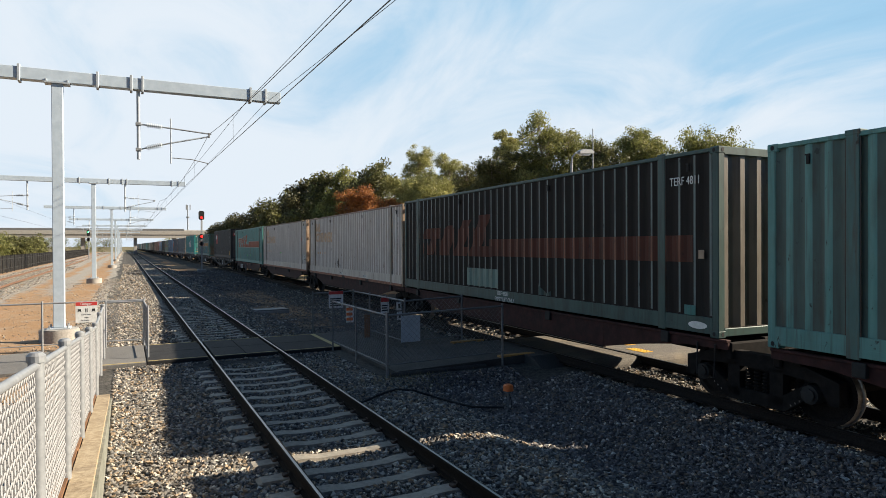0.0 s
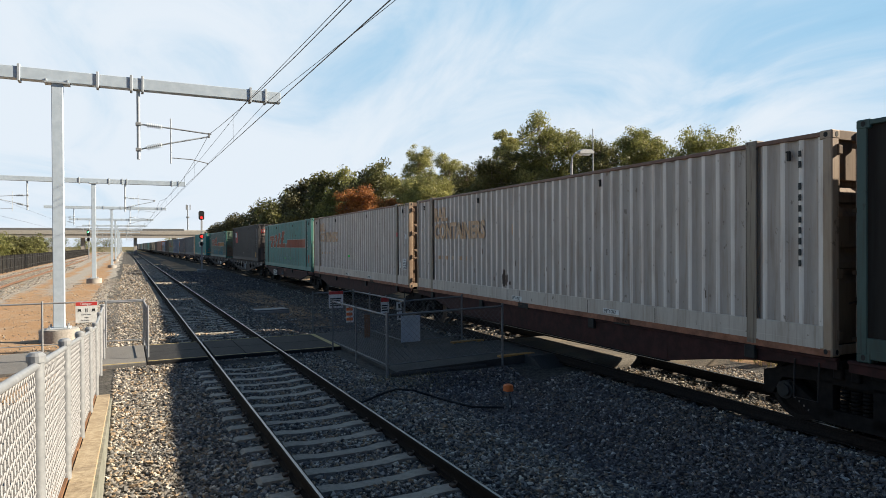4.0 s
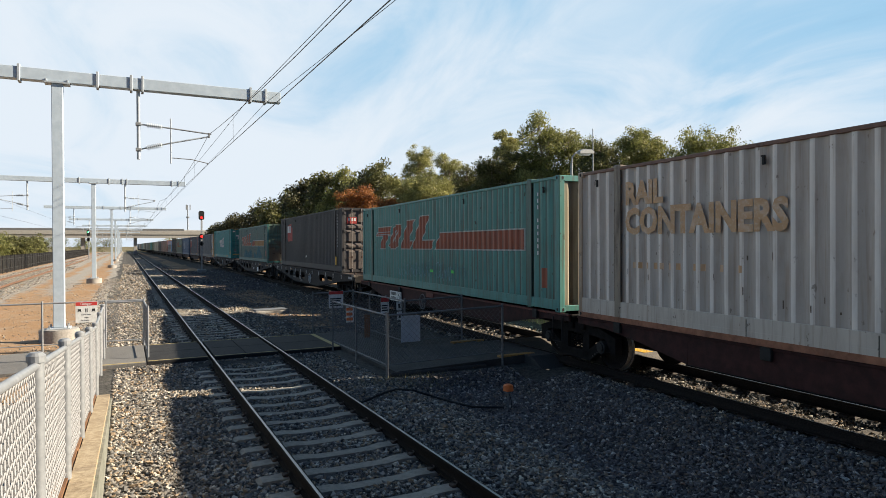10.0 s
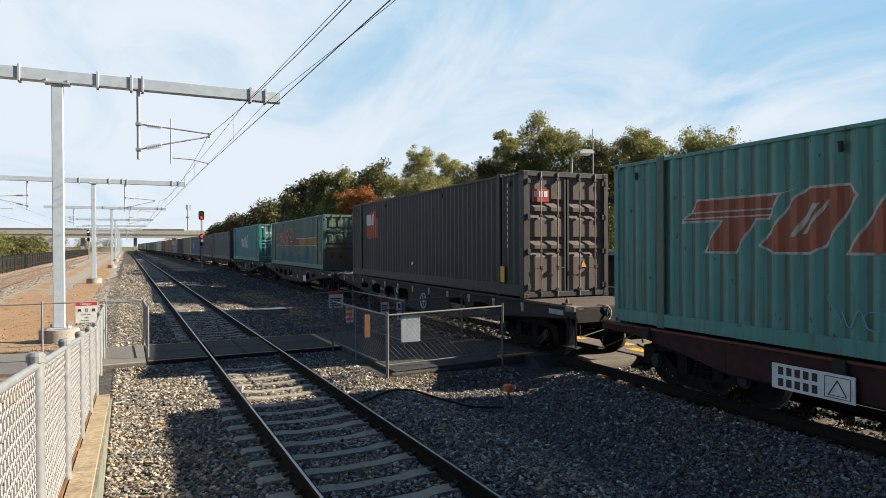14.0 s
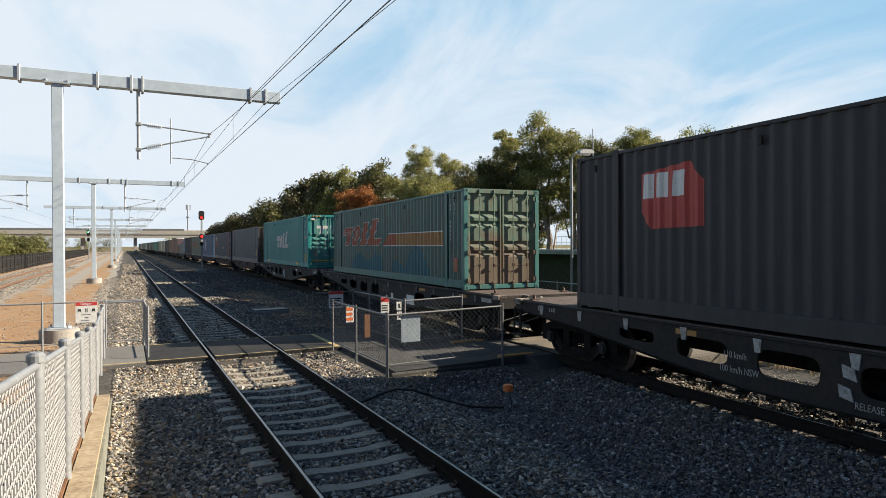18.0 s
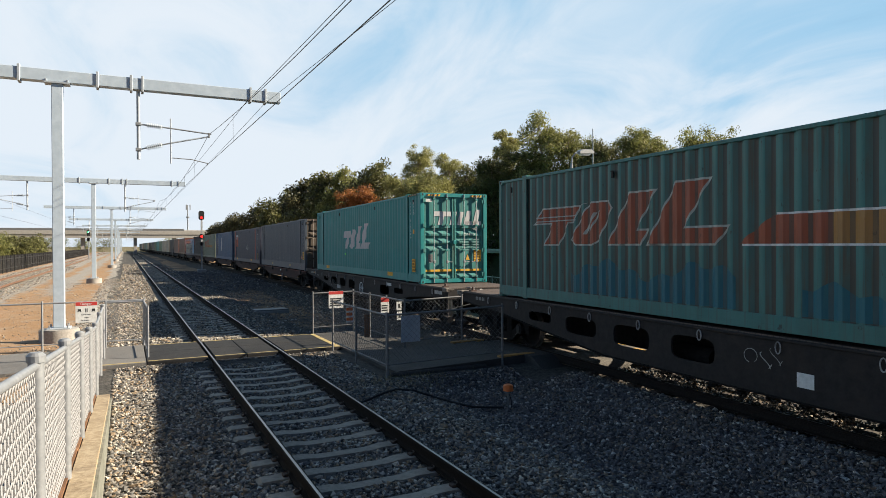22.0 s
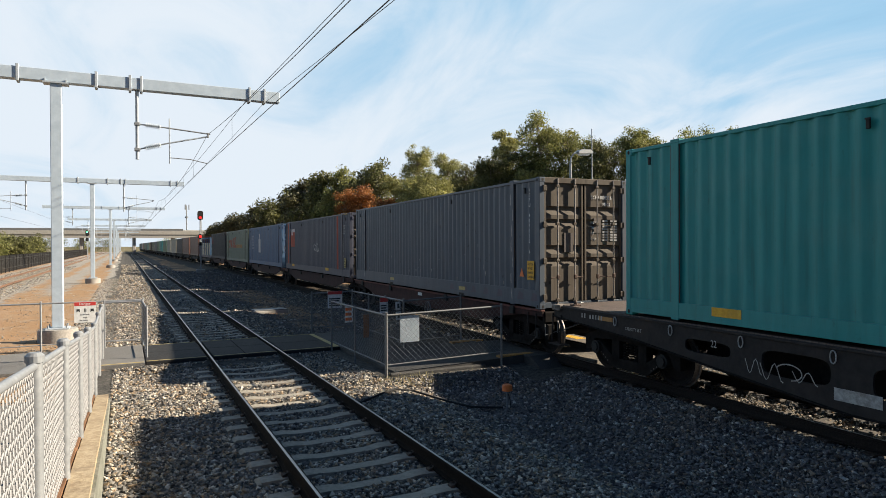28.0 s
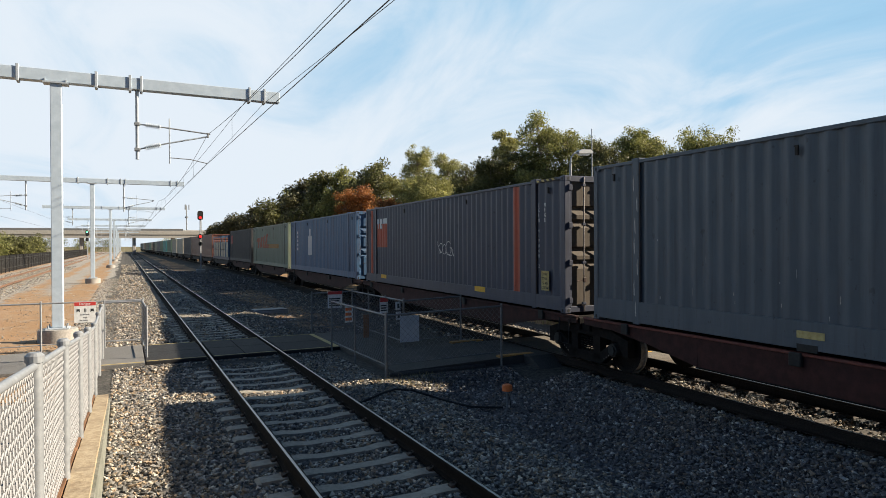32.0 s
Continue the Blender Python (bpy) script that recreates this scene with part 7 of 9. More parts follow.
    def marks_k(ob, h, z0, z1):
        L = 2 * h
        on_folds(ob, "emblem", h - 5.3, h - 4.5, z0 + 0.95, z0 + 2.3, 0.28, L, P["logo_white"], "white bottle-shaped emblem",
                 shape=lambda v: (z0 + 0.95, z0 + (2.4 if abs(v - (h - 4.9)) < 0.16 else 2.0)))
        for i in range(5):
            on_folds(ob, "lettering", h - 2.0, h - 1.7, z0 + 1.2 + i * 0.24, z0 + 1.36 + i * 0.24, 0.28, L, P["logo_white"])
    container("blue container with a white emblem", 91.7, 105.2, LOW, dict(main=P["blue"], frame=P["blue"]), pitch=0.28, marks=marks_k)
    skeletal_wagon(91.1, 105.6, LOW, M["sill_red"], bogies=[105.65], ends=())

    def marks_l(ob, h, z0, z1):
        L = 2 * h
        slant_logo(ob, L, 0.28, h - 1.6, z0 + 1.3, 5.2, 1.05, P["orange_stripe"])
        on_folds(ob, "stripe", -h + 3.0, h - 4.6, z0 + 1.3, z0 + 1.6, 0.28, L, P["amber"])
    container("sage green container with an orange stripe", 106.1, 119.5, LOW, dict(main=P["sage"], frame=P["sage"]), sill=0.26, pitch=0.28, marks=marks_l, detail=1)
    skeletal_wagon(105.75, 119.95, LOW, M["sill_red"], False, bogies=[120.0], ends=())

    def marks_m(ob, h, z0, z1):
        on_folds(ob, "emblem", h - 1.6, h - 0.7, z0 + 1.7, z0 + 2.5, 0.28, 2 * h, P["logo_red"], "red emblem")
    container("charcoal container with a red emblem", 120.6, 133.2, LOW, dict(main=P["charcoal"], frame=P["charcoal"]), pitch=0.28, marks=marks_m, detail=1)
    skeletal_wagon(120.1, 133.4, LOW, M["sill_red"], False, bogies=[131.5], ends=(1,))
    rack_wagon(134.0, 148.2)
    rest = [("oxide", "rust-red container", 149.3, 161.5), ("oxide", "rust-red container", 163.2, 175.4)]
    y = 176.6
    for key in ("charcoal", "beige", "beige", "green", "teal_bright", "green", "grey", "sage", "charcoal", "beige", "teal", "grey", "green", "oxide", "beige", "grey", "charcoal", "sage"):
        rest.append((key, {"charcoal": "charcoal container", "beige": "beige container", "green": "green container", "teal_bright": "bright teal container", "grey": "grey container",
                           "sage": "sage green container", "teal": "teal container", "oxide": "rust-red container"}[key], y, y + 13.4))
        y += 14.9
    for key, label, a, b in rest:
        container(label + " far along the train", a, b, LOW, dict(main=P[key], frame=P[key]), pitch=0.6, detail=0)
        skeletal_wagon(a - 0.3, b + 0.3, LOW, M["wagon_dark"], False)


def graffiti(ob, h, z, y, length, mat, x=-W, tall=0.55):
    """Loose sprayed strokes: rounded loops and slashes of thin paint."""
    rng = random.Random(int(abs(y) * 10) + int(z * 100))
    k = Kit()
    yy = y + length
    while yy > y:
        wide, high, low = rng.uniform(0.10, 0.2), tall * rng.uniform(0.45, 0.95), rng.uniform(0, 0.1)
        kind = rng.randrange(3)
        if kind == 0:       # a loop
            a0 = rng.uniform(0, 6.28)
            pts = [(x, yy - wide + wide * math.cos(a0 + a), z + low + high * (0.5 + 0.5 * math.sin(a0 + a))) for a in np.linspace(0, rng.uniform(4.2, 6.0), 12)]
        elif kind == 1:     # a long stroke with a hook
            pts = [(x, yy - wide * (0.2 + 0.7 * f) + 0.05 * math.sin(5 * f), z + low + high * (1 - f ** 1.4)) for f in np.linspace(0, 1, 8)] + [(x, yy - wide * (0.9 + 0.5 * f), z + low + 0.3 * high * f * f) for f in (0.3, 0.6, 1.0)]
        else:               # a wave
            pts = [(x, yy - 2 * wide * f, z + low + high * (0.5 + 0.5 * math.sin(2.2 + 9 * f))) for f in np.linspace(0, 1, 12)]
        k.path(pts, rng.uniform(0.005, 0.010), 5)
        yy -= rng.uniform(0.14, 0.28)
    k.v = [(x - 0.004 + (v[0] - x) * 0.12, v[1], v[2]) for v in k.v]
    return tagged(part("graffiti", k, mat, ob, "loose sprayed scrawl"), kind="stuff")


def rack_wagon(y0, y1):
    """A flat rack of crated goods under blue frames, and its wagon."""
    h = (y1 - y0) / 2
    ob = thing("flat_rack", "flat rack with pale crates under blue frames", "container", group="containers on the train")
    part("base", Kit().box(-W, W, -h, h, LOW, LOW + 0.3, 0.02), P["navy"], ob)
    for y in (-h + 0.1, h - 0.1):
        for s in (-1, 1):
            part("post", Kit().box(s * W - 0.1, s * W + 0.1, y - 0.1, y + 0.1, LOW + 0.3, LOW + 2.6, 0.02), P["oxide"] if y > 0 else P["blue"], ob)
    for i in range(6):
        for j in range(2):
            for s in (-1, 1):
                y = -h + 0.8 + i * (2 * h - 1.6) / 6
                part("crate", Kit().box(s * 0.62 - 0.58, s * 0.62 + 0.58, y, y + (2 * h - 1.6) / 6 - 0.12, LOW + 0.3 + j * 0.82, LOW + 1.07 + j * 0.82, 0.02), P["beige"], ob)
    for i in range(7):
        y = -h + 0.8 + i * (2 * h - 1.6) / 6
        part("frame", Kit().box(-W, -W + 0.06, y - 0.05, y + 0.05, LOW + 0.3, LOW + 2.5).box(-W, W, y - 0.05, y + 0.05, LOW + 2.5, LOW + 2.6), P["blue"], ob)
    TRAIN.append((ob, (y0 + y1) / 2, h * 0.72))
    skeletal_wagon(y0 - 0.3, y1 + 0.3, LOW, M["wagon_dark"], False)


build_train()


# ---- platform ramp and its fence ----
def ramp_z(y):
    return max(0.0, min(1.15, (12.75 - y) * 0.088))


def chain_link(p, q, z0a, z1a, z0b, z1b, cell=0.055, r=0.0022, tall=None):
    """Woven wire between two uprights: zig-zag strands that run both ways."""
    p, q = Vector((*p, 0)), Vector((*q, 0))
    L = (q - p).length
    d = (q - p) / L
    s = Vector((-d.y, d.x, 0))
    k = Kit()
    n = max(1, int(L / cell))
    rows = max(2, int((z1a - z0a) / (tall or cell)))

    def at(u, w, off):
        t = min(max(u / L, 0), 1)
        z0, z1 = z0a + (z0b - z0a) * t, z1a + (z1b - z1a) * t
        return p + d * (L * t) + s * off + Vector((0, 0, z0 + (z1 - z0) * w))
    for i in range(n):
        a = []
        for j in range(rows + 1):
            a.append(at((i + 0.5 + (0.51 if (i + j) % 2 else -0.51)) * L / n, j / rows, 0.004 * (1 if j % 2 else -1)))
        for u, v in zip(a, a[1:]):
            m = (v - u).normalized()
            o = m.cross(s).normalized() * r
            w2 = s * r
            k.add([tuple(u + o + w2), tuple(u - o + w2), tuple(u - w2), tuple(v + o + w2), tuple(v - o + w2), tuple(v - w2)], [(0, 1, 4, 3), (1, 2, 5, 4), (2, 0, 3, 5)])
    return k


def mesh_part(k, mat, parent):
    me = bpy.data.meshes.new("wire_mesh")
    me.from_pydata(k.v, [], k.f)
    me.materials.append(mat)
    return part("wire_mesh", me, mat, parent)


def ramp():
    solo("platform_ramp", Kit().prism([(-2, -0.3), (12.75, -0.3), (12.75, 0.0), (-0.3, 1.15), (-2, 1.15)], "x", -5.0, -0.5), M["asphalt_pale"], "grey asphalt ramp that climbs to the platform", "ramp", kind="structure")
    w = thing("ramp_wall", "weathered tan concrete coping and wall beside the ramp", "wall", kind="structure")
    part("wall", Kit().prism([(-2, -0.4), (12.75, -0.4), (12.75, -0.05), (-0.3, 1.09), (-2, 1.09)], "x", -0.497, -0.245), M["concrete_green"], w)
    y = 12.75
    while y > -1:
        a, b = y - 2.4, y
        part("coping_stone", Kit().prism([(a + 0.006, ramp_z(a) - 0.085), (b - 0.006, ramp_z(b) - 0.055), (b - 0.006, ramp_z(b) + 0.02), (a + 0.006, ramp_z(a) - 0.01)], "x", -0.468, -0.275), M["coping"], w)
        part("timber_edge", Kit().prism([(a + 0.004, ramp_z(a) - 0.06), (b - 0.004, ramp_z(b) - 0.03), (b - 0.004, ramp_z(b) + 0.035), (a + 0.004, ramp_z(a) + 0.01)], "x", -0.59, -0.482), M["timber_brown"], w)
        for i in range(4):
            yb = a + 0.3 + i * 0.6
            part("bolt", Kit().tube((-0.535, yb, ramp_z(yb) + 0.0), (-0.535, yb, ramp_z(yb) + 0.034), 0.016, 8), M["black"], w)
        y = a
    f = thing("ramp_fence", "galvanised chain-link fence with a round top rail down the ramp", "fence")
    ys = [2.6, 4.62, 6.67, 8.73, 10.85, 13.0, 15.05, 17.1]
    top = lambda v: ramp_z(v) + 1.22
    for v in ys:
        z = ramp_z(v)
        post = part("post", Kit().tube((-0.5, v, z - 0.05), (-0.5, v, z + 1.22), 0.046, 14), M["galv"], f, smooth=True)
        part("cap", Kit().tube((-0.5, v, z + 1.215), (-0.5, v, z + 1.255), 0.054, 16).tube((-0.5, v, z + 1.255), (-0.5, v, z + 1.275), 0.054, 16, 0.034), M["galv"], post)
    for a, b in zip(ys, ys[1:]):
        part("top_rail", Kit().tube((-0.5, a, top(a) - 0.03), (-0.5, b, top(b) - 0.03), 0.024, 10), M["galv"], f, smooth=True)
        mesh_part(chain_link((-0.5, a), (-0.5, b), ramp_z(a) + 0.06, top(a) - 0.05, ramp_z(b) + 0.06, top(b) - 0.05, 0.047, 0.0030, 0.046), M["mesh_wire"], f)
        part("bottom_wire", Kit().tube((-0.5, a, ramp_z(a) + 0.06), (-0.5, b, ramp_z(b) + 0.06), 0.006, 5), M["mesh_wire"], f)


ramp()


def pipe_fence(name, label, pts, z, mat, high=1.27, mesh=True, posts_between=(), cell=0.06, low_rail=True, r=0.0022):
    f = thing(name, label, "fence", group="foot crossing fences")
    for i, (x, y) in enumerate(pts):
        zz = z(x, y)
        part("post", Kit().tube((x, y, zz - 0.15), (x, y, zz + high), 0.024, 10), mat, f, smooth=True)
    for (xa, ya), (xb, yb) in zip(pts, pts[1:]):
        za, zb = z(xa, ya), z(xb, yb)
        part("top_rail", Kit().tube((xa, ya, za + high - 0.06), (xb, yb, zb + high - 0.06), 0.021, 8), mat, f, smooth=True)
        if low_rail:
            part("bottom_rail", Kit().tube((xa, ya, za + 0.18), (xb, yb, zb + 0.18), 0.014, 6), mat, f)
        if mesh:
            mesh_part(chain_link((xa, ya), (xb, yb), za + 0.18, za + high - 0.06, zb + 0.18, zb + high - 0.06, cell, r), M["galv_dark"], f)
    return f


path_z = lambda x, y: -0.02 + 0.05 * max(0.0, x - 5.5) * 0.6
pipe_fence("maze_fence", "grey pipe and chain-link fence round the pedestrian maze", [(4.79, 16.05), (4.80, 14.2), (4.82, 12.3)], path_z, M["galv_dark"])
pipe_fence("maze_fence", "grey pipe and chain-link fence round the pedestrian maze", [(4.82, 12.26), (7.6, 12.26)], path_z, M["galv_dark"])
pipe_fence("maze_fence", "grey pipe and chain-link fence round the pedestrian maze", [(5.04, 18.95), (6.32, 18.95), (6.33, 17.5), (6.34, 16.2), (6.35, 14.95), (8.0, 14.95)], path_z, M["galv_dark"])
pipe_fence("path_fence", "pipe fence beside the footpath with a sagging chain", [(-6.5, 19.05), (-4.2, 19.05), (-1.92, 19.05), (0.44, 19.05)], lambda x, y: -0.05, M["galv"], mesh=False, high=1.3)
pipe_fence("path_fence", "short galvanised chain-link return beside the foot crossing", [(-0.49, 18.98), (0.42, 18.98), (0.46, 16.75)], lambda x, y: -0.05, M["galv"], high=1.27)


def sign(name, label, x, y, z, w, h, head, mat, marks):
    """A flat plate that faces south, with what is printed on it."""
    s = thing(name, label, "sign", group="signs at the foot crossing", at=pose(x, y, z))
    part("plate", Kit().box(-w / 2, w / 2, -0.004, 0.004, 0, h, 0.002), mat, s)
    if head:
        part("header", Kit().box(-w / 2 + 0.004, w / 2 - 0.004, -0.0065, -0.0045, h - head, h - 0.004), M["red"], s)
    marks(s, w, h)
    return s


def danger(s, w, h):
    lettering("lettering", "Danger", 0.088 * w / 0.5, M["text_white"], s, Matrix.Translation((-0.14 * w / 0.5, -0.0072, h - 0.078 * w / 0.5)) @ FACE_SOUTH)
    k = Kit()
    u = w / 0.5
    for x in (-0.16, 0.16):     # two little trains and a track between
        k.box(x * u - 0.036 * u, x * u + 0.036 * u, -0.0065, -0.0045, h * 0.55, h * 0.66).box(x * u - 0.045 * u, x * u - 0.02 * u, -0.0065, -0.0045, h * 0.52, h * 0.55).box(x * u + 0.02 * u, x * u + 0.045 * u, -0.0065, -0.0045, h * 0.52, h * 0.55)
    k.box(-0.025 * u, -0.008 * u, -0.0065, -0.0045, h * 0.5, h * 0.68).box(0.008 * u, 0.025 * u, -0.0065, -0.0045, h * 0.5, h * 0.68)
    part("symbol", k, M["text_black"], s)
    for i, words in enumerate(("Look both", "ways", "for trains")):
        lettering("lettering", words, 0.05 * u, M["text_black"], s, Matrix.Translation((-0.0125 * len(words) * u, -0.0065, h * 0.36 - i * 0.075 * u)) @ FACE_SOUTH)


def lines_of(n, mat, x0=0.1, x1=0.9, z0=0.1, z1=0.7):
    def f(s, w, h):
        k = Kit()
        rng = random.Random(n)
        for i in range(n):
            z = h * (z0 + (z1 - z0) * (i + 0.5) / n)
            k.box(-w / 2 + x0 * w, -w / 2 + (x1 - rng.uniform(0, 0.25)) * w, -0.0065, -0.0045, z - 0.3 * h * (z1 - z0) / n, z + 0.3 * h * (z1 - z0) / n)
        part("printed_line", k, mat, s)
    return f


M["panel_pale"] = material("panel_pale", (0.36, 0.42, 0.48), (0.48, 0.54, 0.60), 0.5, 0.1, grain=4, stain=1.2, stain_color=(0.28, 0.32, 0.36), stain_amount=0.5, bump=0.02)
sign("danger_sign", "white and red danger sign on the path fence", -0.93, 19.0, 0.66, 0.50, 0.54, 0.10, M["white"], danger)
sign("danger_sign", "white and red danger sign on the path fence", -3.45, 19.028, 0.75, 0.58, 0.5, 0.0, M["white"], lines_of(3, M["red"]))
sign("danger_sign", "white and red danger sign on the maze fence", 5.75, 18.9, 0.72, 0.46, 0.52, 0.10, M["white"], lines_of(4, M["text_black"], z1=0.62))
sign("danger_sign", "white and red sign on the inner maze fence", 6.28, 16.15, 0.80, 0.24, 0.42, 0.12, M["white"], lines_of(3, M["text_black"], z1=0.55))
sign("warning_sign", "orange-red warning sign on the maze fence", 4.83, 14.75, 0.78, 0.2, 0.40, 0.0, M["white"], lines_of(3, M["orange"], 0.05, 0.95, 0.05, 0.95))
sign("timber_board", "pale timber board on the maze fence", 4.86, 13.6, 0.56, 0.13, 0.52, 0.0, M["timber_brown"], lambda s, w, h: None)
sign("blue_sign", "small blue and white pedestrian sign", 6.38, 15.4, 0.94, 0.14, 0.22, 0.0, M["white"], lines_of(1, M["text_black"], 0.35, 0.8, 0.1, 0.9))
sign("blue_sign", "small blue and white pedestrian sign", 6.39, 15.4, 0.68, 0.14, 0.22, 0.0, M["white"], lines_of(1, M["text_black"], 0.35, 0.8, 0.1, 0.9))
sign("grey_panel", "blank grey sheet panel tied to the maze fence", 5.36, 12.30, 0.60, 0.44, 0.56, 0.0, M["panel_pale"], lambda s, w, h: None)


# ---- electric line ----
M["mast_fitting"] = material("mast_fitting", (0.34, 0.38, 0.42), (0.46, 0.50, 0.54), 0.5, 0.15, grain=9, stain=2, stain_color=(0.26, 0.28, 0.30), stain_amount=0.5, bump=0.03)


def mast(x, y, index):
    m = thing("catenary_mast", "galvanised steel mast with a crossbeam and insulated wire arms", "catenary mast", at=pose(x, y, 0), group="catenary masts")
    part("footing", Kit().tube((0, 0, -0.4), (0, 0, 0.22), 0.52, 20).tube((0, 0, 0.22), (0, 0, 0.25), 0.50, 20), M["concrete"], m, "round concrete footing", smooth=True)
    part("base_plate", Kit().box(-0.3, 0.3, -0.3, 0.3, 0.25, 0.29, 0.008), M["mast_fitting"], m)
    for a in (-0.23, 0.23):
        for b in (-0.23, 0.23):
            part("bolt", Kit().tube((a, b, 0.29), (a, b, 0.38), 0.022, 6), M["galv"], m)
    part("column", Kit().box(-0.145, 0.145, -0.145, 0.145, 0.29, 7.36, 0.015), M["mast_steel"], m)
    part("head_plate", Kit().box(-0.32, 0.32, -0.2, 0.2, 7.36, 7.40).box(-0.28, -0.25, -0.2, 0.2, 7.40, 7.48).box(0.25, 0.28, -0.2, 0.2, 7.40, 7.48), M["mast_fitting"], m)
    part("crossbeam", Kit().box(-7.4, 6.42, -0.15, 0.15, 7.405, 7.75, 0.012), M["mast_steel"], m)
    for bx in (-6.0, -0.93, 1.03, 1.93, 2.24, 5.44, 5.92):
        part("clamp", Kit().box(bx - 0.035, bx + 0.035, -0.18, 0.18, 7.34, 7.82, 0.008), M["mast_fitting"], m)
    for bx, s in ((2.12, 1), (-4.2, -1)):
        arm = part("drop_post", Kit().tube((bx, 0, 7.4), (bx, 0, 5.3), 0.052, 10), M["mast_fitting"], m, smooth=True)
        top, low = 6.38, 5.60
        t = bx + s * 0.91
        for z, tip in ((top, 6.32), (low, 5.86)):
            part("post_clamp", Kit().box(bx - 0.08, bx + 0.08, -0.08, 0.08, z - 0.05, z + 0.05, 0.015), M["galv"], arm)
            for i in range(8):
                f = (0.24 + i * 0.055) / 0.91
                zi = z + (tip - z) * f
                part("insulator_disc", Kit().tube((bx + s * (0.24 + i * 0.055), 0, zi), (bx + s * (0.27 + i * 0.055), 0, zi + (tip - z) * 0.03), 0.092, 10, 0.05), M["mast_fitting"], arm)
            part("insulator_rod", Kit().tube((bx, 0, z), (t, 0, tip), 0.022, 6), M["galv"], arm)
        part("registration_tube", Kit().tube((t, 0, 6.62), (t, 0, 5.22), 0.02, 8), M["mast_fitting"], arm)
        part("top_tube", Kit().tube((t, 0, 6.32), (t + s * 1.2, 0, 6.22), 0.022, 8), M["galv"], arm)
        part("strut", Kit().tube((t, 0, 5.86), (t + s * 1.13, 0, 6.14), 0.024, 8), M["mast_fitting"], arm)
        part("steady_arm", Kit().path([(t, 0, 5.40), (t + s * 0.6, 0, 5.38), (t + s * 1.1, 0, 5.28)], 0.014, 6), M["galv"], arm)
        part("wire_clip", Kit().box(t + s * 1.13 - 0.03, t + s * 1.13 + 0.03, -0.03, 0.03, 6.1, 6.26, 0.01), M["galv"], arm)
    return m


MASTS = [(-1.75, 21.6), (-2.15, 54.6), (-1.6, 92.0), (-1.7, 132.0), (-1.8, 172.0), (-1.9, 212.0), (-1.9, 250.0), (-1.9, 310.0), (-1.9, 370.0)]
for i, (x, y) in enumerate(MASTS):
    mast(x, y, i)


def wires():
    w = thing("overhead_wire", "thin dark contact and catenary wires over the near track", "overhead wire")
    ys = [-12.0] + [p[1] for p in MASTS]

    def span(name, x_of, z_of, r):
        k = Kit()
        pts = []
        for a, b in zip(ys, ys[1:]):
            for i in range(12):
                f = i / 12
                pts.append((x_of(a + (b - a) * f), a + (b - a) * f, z_of(f)))
        pts.append((x_of(ys[-1]), ys[-1], z_of(0)))
        part(name, k.path(pts, r, 5), M["wire"], w)
    sway = lambda y: 2.40 + 0.011 * (21.6 - y) if y < 21.6 else 2.40
    span("contact_wire", sway, lambda f: 5.28, 0.0078)
    span("catenary_wire", sway, lambda f: 6.20 - 2.0 * f * (1 - f), 0.0072)
    span("feeder_wire", lambda y: 3.57 + 0.018 * max(0, 21.6 - y), lambda f: 7.36 - 0.4 * f * (1 - f), 0.008)
    span("feeder_wire", lambda y: 4.16 + 0.042 * max(0, 21.6 - y), lambda f: 7.36 - 0.4 * f * (1 - f), 0.0075)
    for a, b in zip(ys, ys[1:]):
        for i in range(1, 7):
            f = i / 7
            if a < 0 and i != 6:
                continue
            y = a + (b - a) * f
            part("dropper", Kit().tube((sway(y), y, 5.30), (sway(y), y, 6.23 - 2.0 * f * (1 - f)), 0.004, 4), M["wire"], w)
    w2 = thing("overhead_wire", "thin dark contact and catenary wires over the west track", "overhead wire")
    for z in (4.92, 6.1):
        part("contact_wire", Kit().tube((-8.2, -20, z), (-8.2, 215, z), 0.009, 5), M["wire"], w2)


wires()


# ---- signals ----
RED_LAMP, GREEN_LAMP = plain_glow("red_lamp", (1.0, 0.012, 0.01), 2.2), plain_glow("green_lamp", (0.1, 1.0, 0.35), 4.0)


def signal(x, y, high, heads, label):
    s = thing("rail_signal", label, "signal", at=pose(x, y, -0.3), group="rail signals")
    part("footing", Kit().box(-0.45, 0.45, -0.45, 0.45, -0.2, 0.35, 0.04), M["concrete"], s)
    part("post", Kit().tube((0, 0, 0.35), (0, 0, high), 0.07, 10), M["galv"], s)
    k = Kit()
    for i in range(12):
        z = 0.7 + i * (high - 1.4) / 12
        k.tube((0.12, -0.2, z), (0.12, 0.2, z), 0.01, 4)
    part("ladder", k.tube((0.12, -0.2, 0.4), (0.12, -0.2, high - 0.6), 0.015, 5).tube((0.12, 0.2, 0.4), (0.12, 0.2, high - 0.6), 0.015, 5), M["galv"], s)
    for z, h, w, lamp, dz in heads:
        b = part("signal_head", Kit().prism([(-w, z - h + 0.15), (-w + 0.1, z - h), (w - 0.1, z - h), (w, z - h + 0.15), (w, z + h - 0.15), (w - 0.12, z + h), (-w + 0.12, z + h), (-w, z + h - 0.15)], "y", -0.16, -0.08), M["black"], s, "black signal backplate")
        part("hood", Kit().tube((0, -0.16, z + dz), (0, -0.42, z + dz), 0.14, 12, 0.15, caps=False), M["black"], b)
        if lamp:
            part("lens", Kit().tube((0, -0.17, z + dz), (0, -0.2, z + dz), 0.12, 14), lamp, b, "glowing lens")
    return s


